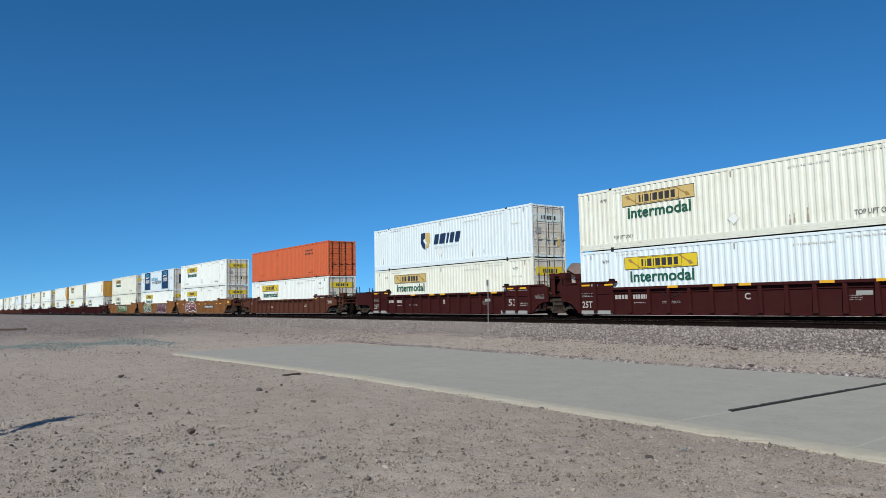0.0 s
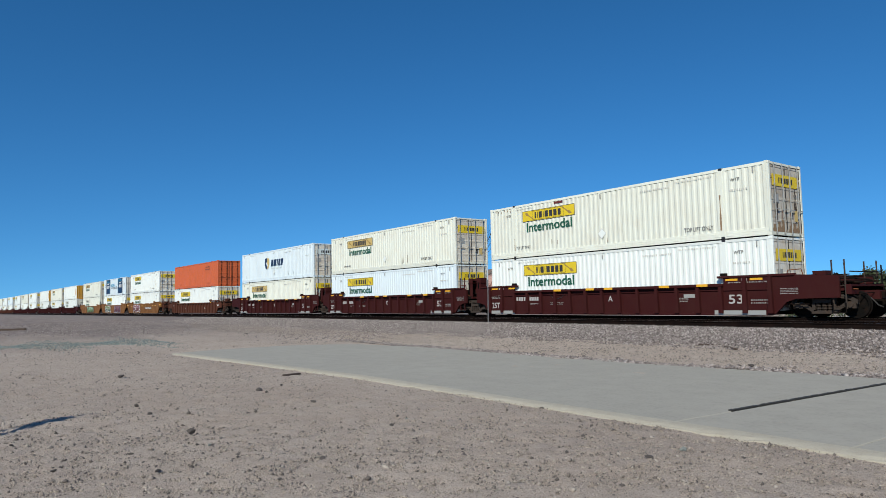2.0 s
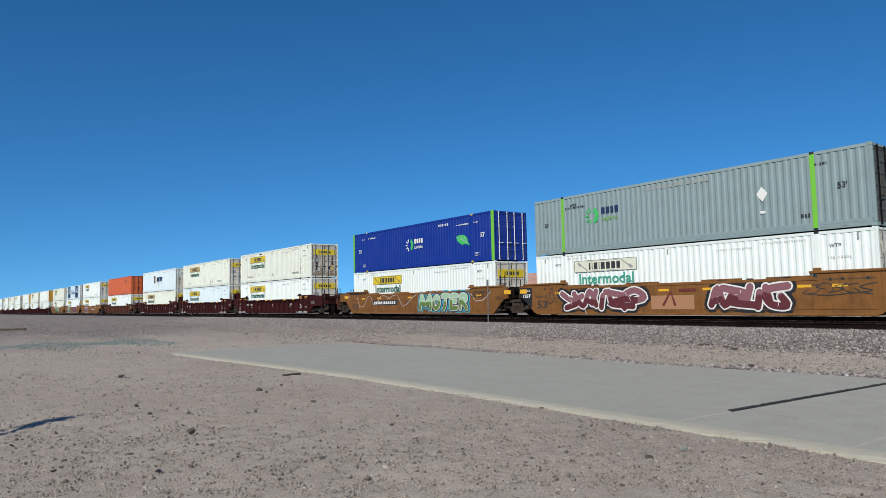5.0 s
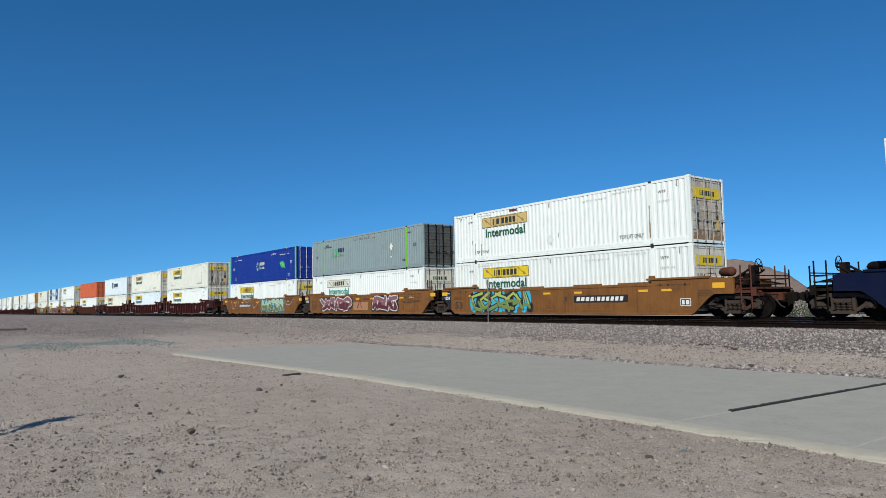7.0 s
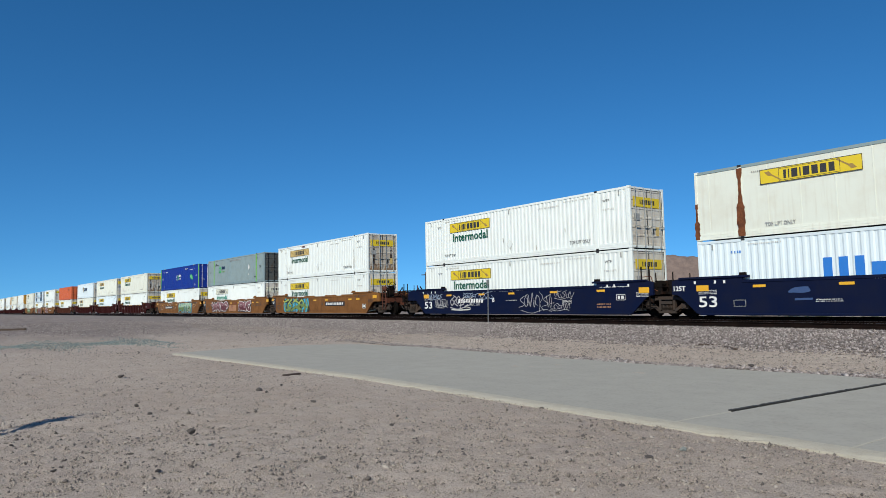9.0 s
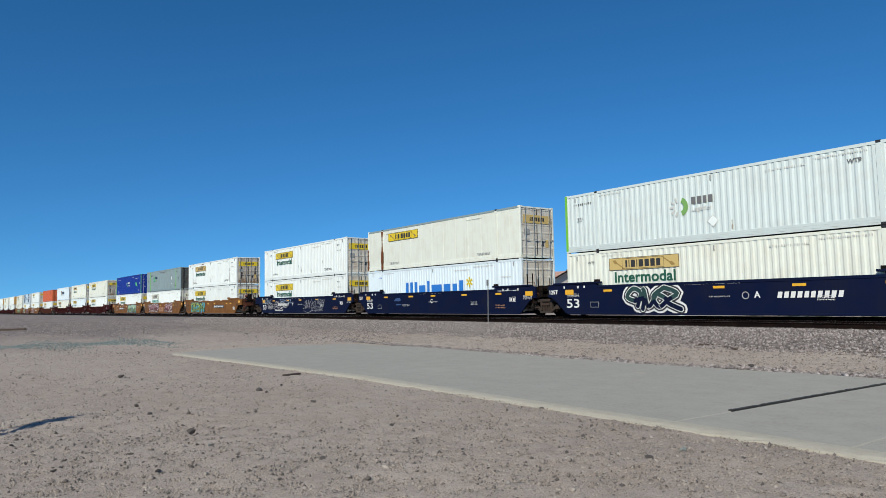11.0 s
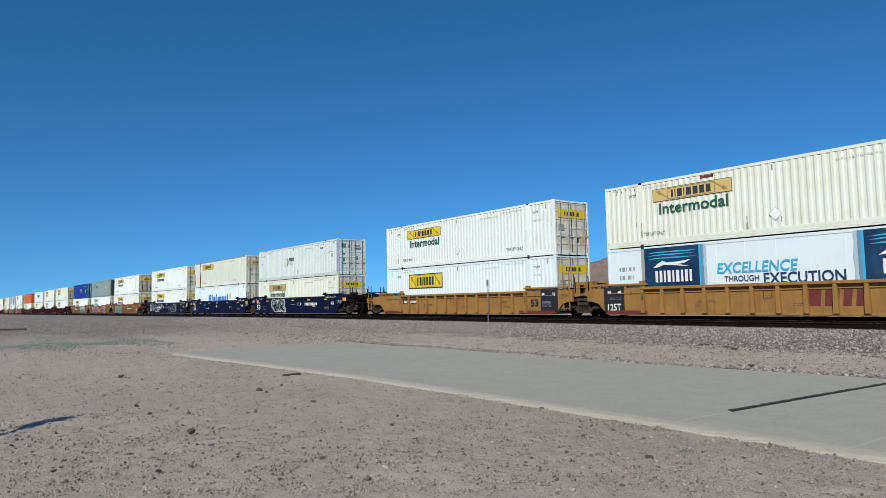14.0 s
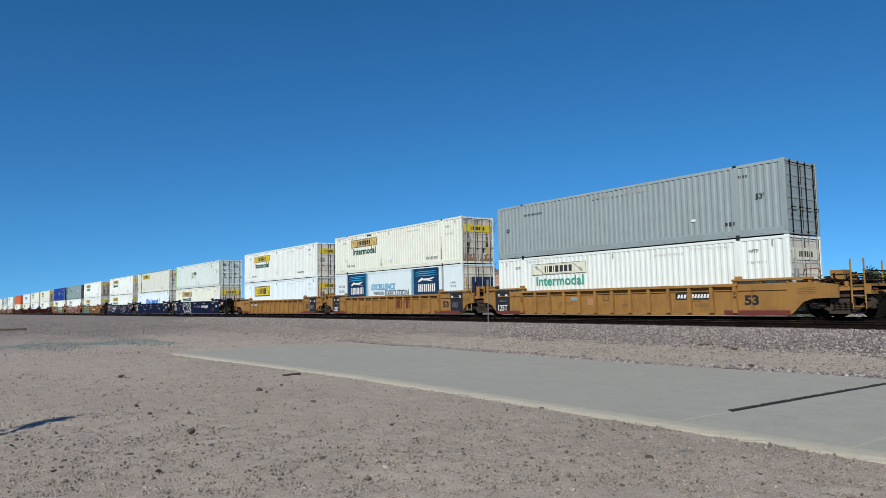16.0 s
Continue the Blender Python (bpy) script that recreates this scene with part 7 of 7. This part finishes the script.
def limb(bm, rng, p, d, r, length, depth):
    """A branch that forks into thinner ones."""
    n = 3
    for i in range(n):
        d2 = (d + Vector((rng.uniform(-1, 1), rng.uniform(-1, 1), rng.uniform(-0.3, 0.6))) * 0.22).normalized()
        q = p + d2 * (length / n)
        r2 = r * 0.86
        tube(bm, p, q, r, r2, 5, caps=False)
        p, d, r = q, d2, r2
    tips = [p]
    if depth > 0:
        for _ in range(rng.choice((2, 3, 3))):
            dd = (d + Vector((rng.uniform(-1, 1), rng.uniform(-1, 1), rng.uniform(-0.25, 0.8))) * 0.75).normalized()
            tips += limb(bm, rng, p, dd, r * 0.62, length * rng.uniform(0.6, 0.85), depth - 1)
    return tips


def bare_tree(x, y, h, seed, label):
    t = thing("bare_tree", pose(x, y, 0.2), label, "tree")
    rng = random.Random(seed)
    bm = bmesh.new()
    tube(bm, (0, 0, -0.2), (0.05, 0, h * 0.16), h * 0.026, h * 0.022, 8)
    part("trunk", bm, "bark", t)
    for k in range(4):
        bm = bmesh.new()
        a = k * 1.6 + rng.uniform(-0.3, 0.3)
        limb(bm, rng, Vector((0.05, 0, h * 0.14)), Vector((math.cos(a) * 0.55, math.sin(a) * 0.55, 1)).normalized(), h * 0.014, h * 0.40, 4)
        part("limb", bm, "bark", t)
    return t


def leafy_tree(x, y, h, seed, label):
    t = thing("tree", pose(x, y, 0.2), label, "tree")
    rng = random.Random(seed)
    bm = bmesh.new()
    tube(bm, (0, 0, -0.2), (0.1, 0, h * 0.3), h * 0.03, h * 0.024, 8)
    tips = []
    for k in range(5):
        a = k * 1.26 + rng.uniform(-0.3, 0.3)
        tips += limb(bm, rng, Vector((0.1, 0, h * 0.28)), Vector((math.cos(a) * 0.8, math.sin(a) * 0.8, 0.8)).normalized(), h * 0.015, h * 0.3, 2)
    part("trunk", bm, "bark", t)
    n = 9500
    g = np.random.default_rng(seed)
    ids = g.integers(0, len(tips), n)
    pts = np.array([tuple(tips[i]) for i in ids]) + g.normal(0, h * 0.06, (n, 3))
    s = g.uniform(0.05, 0.11, n)
    u = g.normal(0, 1, (n, 3))
    u /= np.linalg.norm(u, axis=1)[:, None]
    w = np.cross(u, g.normal(0, 1, (n, 3)))
    w /= np.linalg.norm(w, axis=1)[:, None]
    co = np.stack([pts - u * s[:, None], pts + w * s[:, None] * 0.5, pts + u * s[:, None], pts - w * s[:, None] * 0.5], 1).reshape(-1, 3)
    me = bpy.data.meshes.new("crown")
    me.from_pydata(co.tolist(), [], (np.arange(n * 4).reshape(-1, 4)).tolist())
    me.materials.append(M["leaf"])
    c = new("crown", me)
    c.parent = t
    return t


def forked_tree(x, y, label):
    """An old leafless tree: a short trunk that splits into long bowed limbs with fine twigs."""
    t = thing("bare_tree", pose(x, y, 0.2), label, "tree")
    rng = random.Random(12)
    bm = bmesh.new()
    tube(bm, (0, 0, -0.3), (-0.1, 0, 1.3), 0.24, 0.20, 9, caps=False)
    tube(bm, (-0.1, 0, 1.3), (0, 0, 2.7), 0.20, 0.16, 9)
    part("trunk", bm, "bark", t)
    for r, path in ((0.10, ((0, 0, 2.6), (-0.9, 0.2, 3.7), (-1.9, 0.1, 5.2), (-3.2, 0.4, 6.6), (-4.9, 0.3, 7.3))), (0.095, ((0, 0, 2.6), (0.9, -0.2, 4.2), (1.5, 0.1, 6.0), (2.2, 0.0, 7.4), (3.2, 0.2, 9.0))),
                    (0.08, ((0, 0, 2.6), (0.3, 0.5, 4.2), (0.9, 0.9, 5.7), (1.0, 1.0, 7.0))), (0.075, ((-0.5, 0.1, 3.2), (-1.0, -0.6, 4.8), (-1.6, -0.8, 7.0), (-2.0, -0.7, 8.4))), (0.07, ((0, 0, 2.6), (-1.8, -0.5, 3.4), (-3.6, -0.4, 4.3), (-5.4, -0.2, 4.9))),
                    (0.06, ((0.2, 0, 3.0), (1.4, 0.6, 3.9), (2.6, 0.8, 4.6)))):
        bm = bmesh.new()
        n = len(path) - 1
        for i in range(n):
            a, b = Vector(path[i]), Vector(path[i + 1])
            tube(bm, a, b, r * (1 - 0.8 * i / n), r * (1 - 0.8 * (i + 1) / n), 6, caps=False)
            for k in range(3 if i else 1):
                p = a.lerp(b, rng.uniform(0.2, 1.0))
                out = ((b - a).normalized() + Vector((rng.uniform(-1, 1), rng.uniform(-1, 1), rng.uniform(-0.2, 0.9)))).normalized()
                limb(bm, rng, p, out, r * 0.32, rng.uniform(0.6, 1.3), 2)
        part("limb", bm, "bark", t)
    return t


forked_tree(-55.5, 46.0, "old leafless grey tree forking low, behind the tracks")
bare_tree(-58.6, 49.0, 5.2, 9, "smaller leafless grey tree behind the tracks")
leafy_tree(-16.1, 46.0, 3.1, 14, "dusty green leafy tree behind the tracks")
leafy_tree(-14.8, 47.0, 3.3, 15, "dusty green leafy tree behind the tracks")
leafy_tree(-8.5, 50.0, 5.0, 16, "dusty green leafy tree behind the tracks")


# low scrub beyond the tracks
for k, (x, y, h) in enumerate([(-19.2, 40, 0.9), (-19.3, 42, 1.3), (-17.2, 39, 0.8), (-16.9, 41, 1.1), (-14.9, 40, 1.0), (-23.2, 43, 1.1)]):
    sh = thing("shrub", pose(x, y, 0.12), "low dry dark green shrub beyond the tracks", "shrub", "low shrubs")
    g = np.random.default_rng(70 + k)
    n = 700
    p = g.normal(0, 1, (n, 3)) * (h * 0.42, h * 0.42, h * 0.26) + (0, 0, h * 0.42)
    p[:, 2] = np.abs(p[:, 2])
    u = g.normal(0, 1, (n, 3))
    u /= np.linalg.norm(u, axis=1)[:, None]
    w = np.cross(u, g.normal(0, 1, (n, 3)))
    w /= np.linalg.norm(w, axis=1)[:, None]
    sz = g.uniform(0.03, 0.07, n)[:, None]
    co = np.stack([p - u * sz, p + w * sz * 0.5, p + u * sz, p - w * sz * 0.5], 1).reshape(-1, 3)
    me = bpy.data.meshes.new("foliage")
    me.from_pydata(co.tolist(), [], np.arange(n * 4).reshape(-1, 4).tolist())
    me.materials.append(M["leaf"])
    c = new("foliage", me)
    c.parent = sh
    bm = bmesh.new()
    for q in range(5):
        tube(bm, (0, 0, -0.1), (h * 0.35 * math.cos(q * 1.3), h * 0.35 * math.sin(q * 1.3), h * 0.6), 0.025, 0.01, 5)
    part("stem", bm, "bark", sh)


def house(x, y, turn, w, d, h, rise, label, roofing="roofdark", roof_label="dark ribbed metal roof"):
    """A low house with a ribbed metal gable roof and white barge boards."""
    t = thing("house", pose(x, y, 0.2, 0, 0, turn), label, "house")
    part("wall", soft_box(-w / 2, w / 2, -d / 2, d / 2, -0.3, h, 0.03), "stucco", t)
    bm = bmesh.new()
    n = int(w / 0.35)
    cols = []
    for i in range(n + 1):
        xx, up = -w / 2 - 0.4 + (w + 0.8) * i / n, 0.03 * (i % 2)
        line = [(xx, -d / 2 - 0.5, h - 0.1 + up), (xx, 0, h + rise + up), (xx, d / 2 + 0.5, h - 0.1 + up), (xx, d / 2 + 0.5, h - 0.16 + up), (xx, 0, h + rise - 0.06 + up), (xx, -d / 2 - 0.5, h - 0.16 + up)]
        cols.append([bm.verts.new(q) for q in line])
    for p, q in zip(cols, cols[1:]):
        for k in range(6):
            bm.faces.new((p[k], q[k], q[(k + 1) % 6], p[(k + 1) % 6]))
    bm.faces.new(cols[0][::-1])
    bm.faces.new(cols[-1])
    part("roof", bm, roofing, t, roof_label)
    for q in (-1, 1):
        bm = bmesh.new()
        xx = q * (w / 2 + 0.42)
        for s in (-1, 1):
            tube(bm, (xx, 0, h + rise + 0.02), (xx, s * (d / 2 + 0.5), h - 0.1), 0.10, n=4)
        part("barge_board", bm, "roofdark", t)
        bm = bmesh.new()
        a = [bm.verts.new((q * w / 2, yy, zz)) for yy, zz in ((-d / 2, h - 0.02), (d / 2, h - 0.02), (0, h + rise - 0.08))]
        b = [bm.verts.new((q * (w / 2 - 0.15), yy, zz)) for yy, zz in ((-d / 2, h - 0.02), (d / 2, h - 0.02), (0, h + rise - 0.08))]
        bm.faces.new(a)
        bm.faces.new(b[::-1])
        for i in range(3):
            j = (i + 1) % 3
            bm.faces.new((a[i], a[j], b[j], b[i]))
        part("gable", bm, "stucco", t)
    for k in (-0.28, 0.25):
        wn_ = part("window", boxes((k * w - 0.5, k * w + 0.5, -d / 2 - 0.05, -d / 2 + 0.02, 1.0, 2.0)), "white", t)
        part("pane", boxes((k * w - 0.42, k * w + 0.42, -d / 2 - 0.06, -d / 2 - 0.045, 1.08, 1.92)), "glass", wn_)
    return t


house(-72.1, 75.0, -46.1, 9, 4.6, 4.0, 1.5, "small white-walled building with a dark gable roof")


house(-65.2, 60.3, 3.0, 18.4, 7.2, 3.25, 1.45, "long low white building with a patchy salmon roof", "salmon", "patchy salmon-coloured roof")

upole = thing("utility_pole", pose(-86.8, 62, 0), "weathered wooden utility pole with a crossarm", "utility pole")
bm = bmesh.new()
tube(bm, (0, 0, -0.5), (0, 0, 6.2), 0.15, 0.11, 8)
part("pole", bm, "wood", upole)
part("crossarm", boxes((-1.2, 1.2, -0.06, 0.06, 5.75, 5.88)), "wood", upole)


# ---- what moves ----
def motions():
    """The train rolls away towards -x; every car and box follows the line, and the wheels turn with the way gone."""
    times = [i * 0.5 for i in range(33)]
    for ob, x0, z in TRAIN:
        rows = []
        for t in times:
            x = x0 - gone(t)
            dy, dz, head = bend(x)
            rows.append((t, pose(x, TRACK_Y + dy, z + dz, 0, 0, head)))
        walk(ob, rows)
    ticks = [i / FPS for i in range(int(16 * FPS) + 1)]
    for k, (ob, dx) in enumerate(SPINNING):
        if k >= SPIN_LIMIT:
            break
        walk(ob, [(t, pose(dx, 0, 0.482, 0, -math.degrees((gone(t) - gone(0)) / 0.482), 0)) for t in ticks])


SPIN_LIMIT = 64
motions()
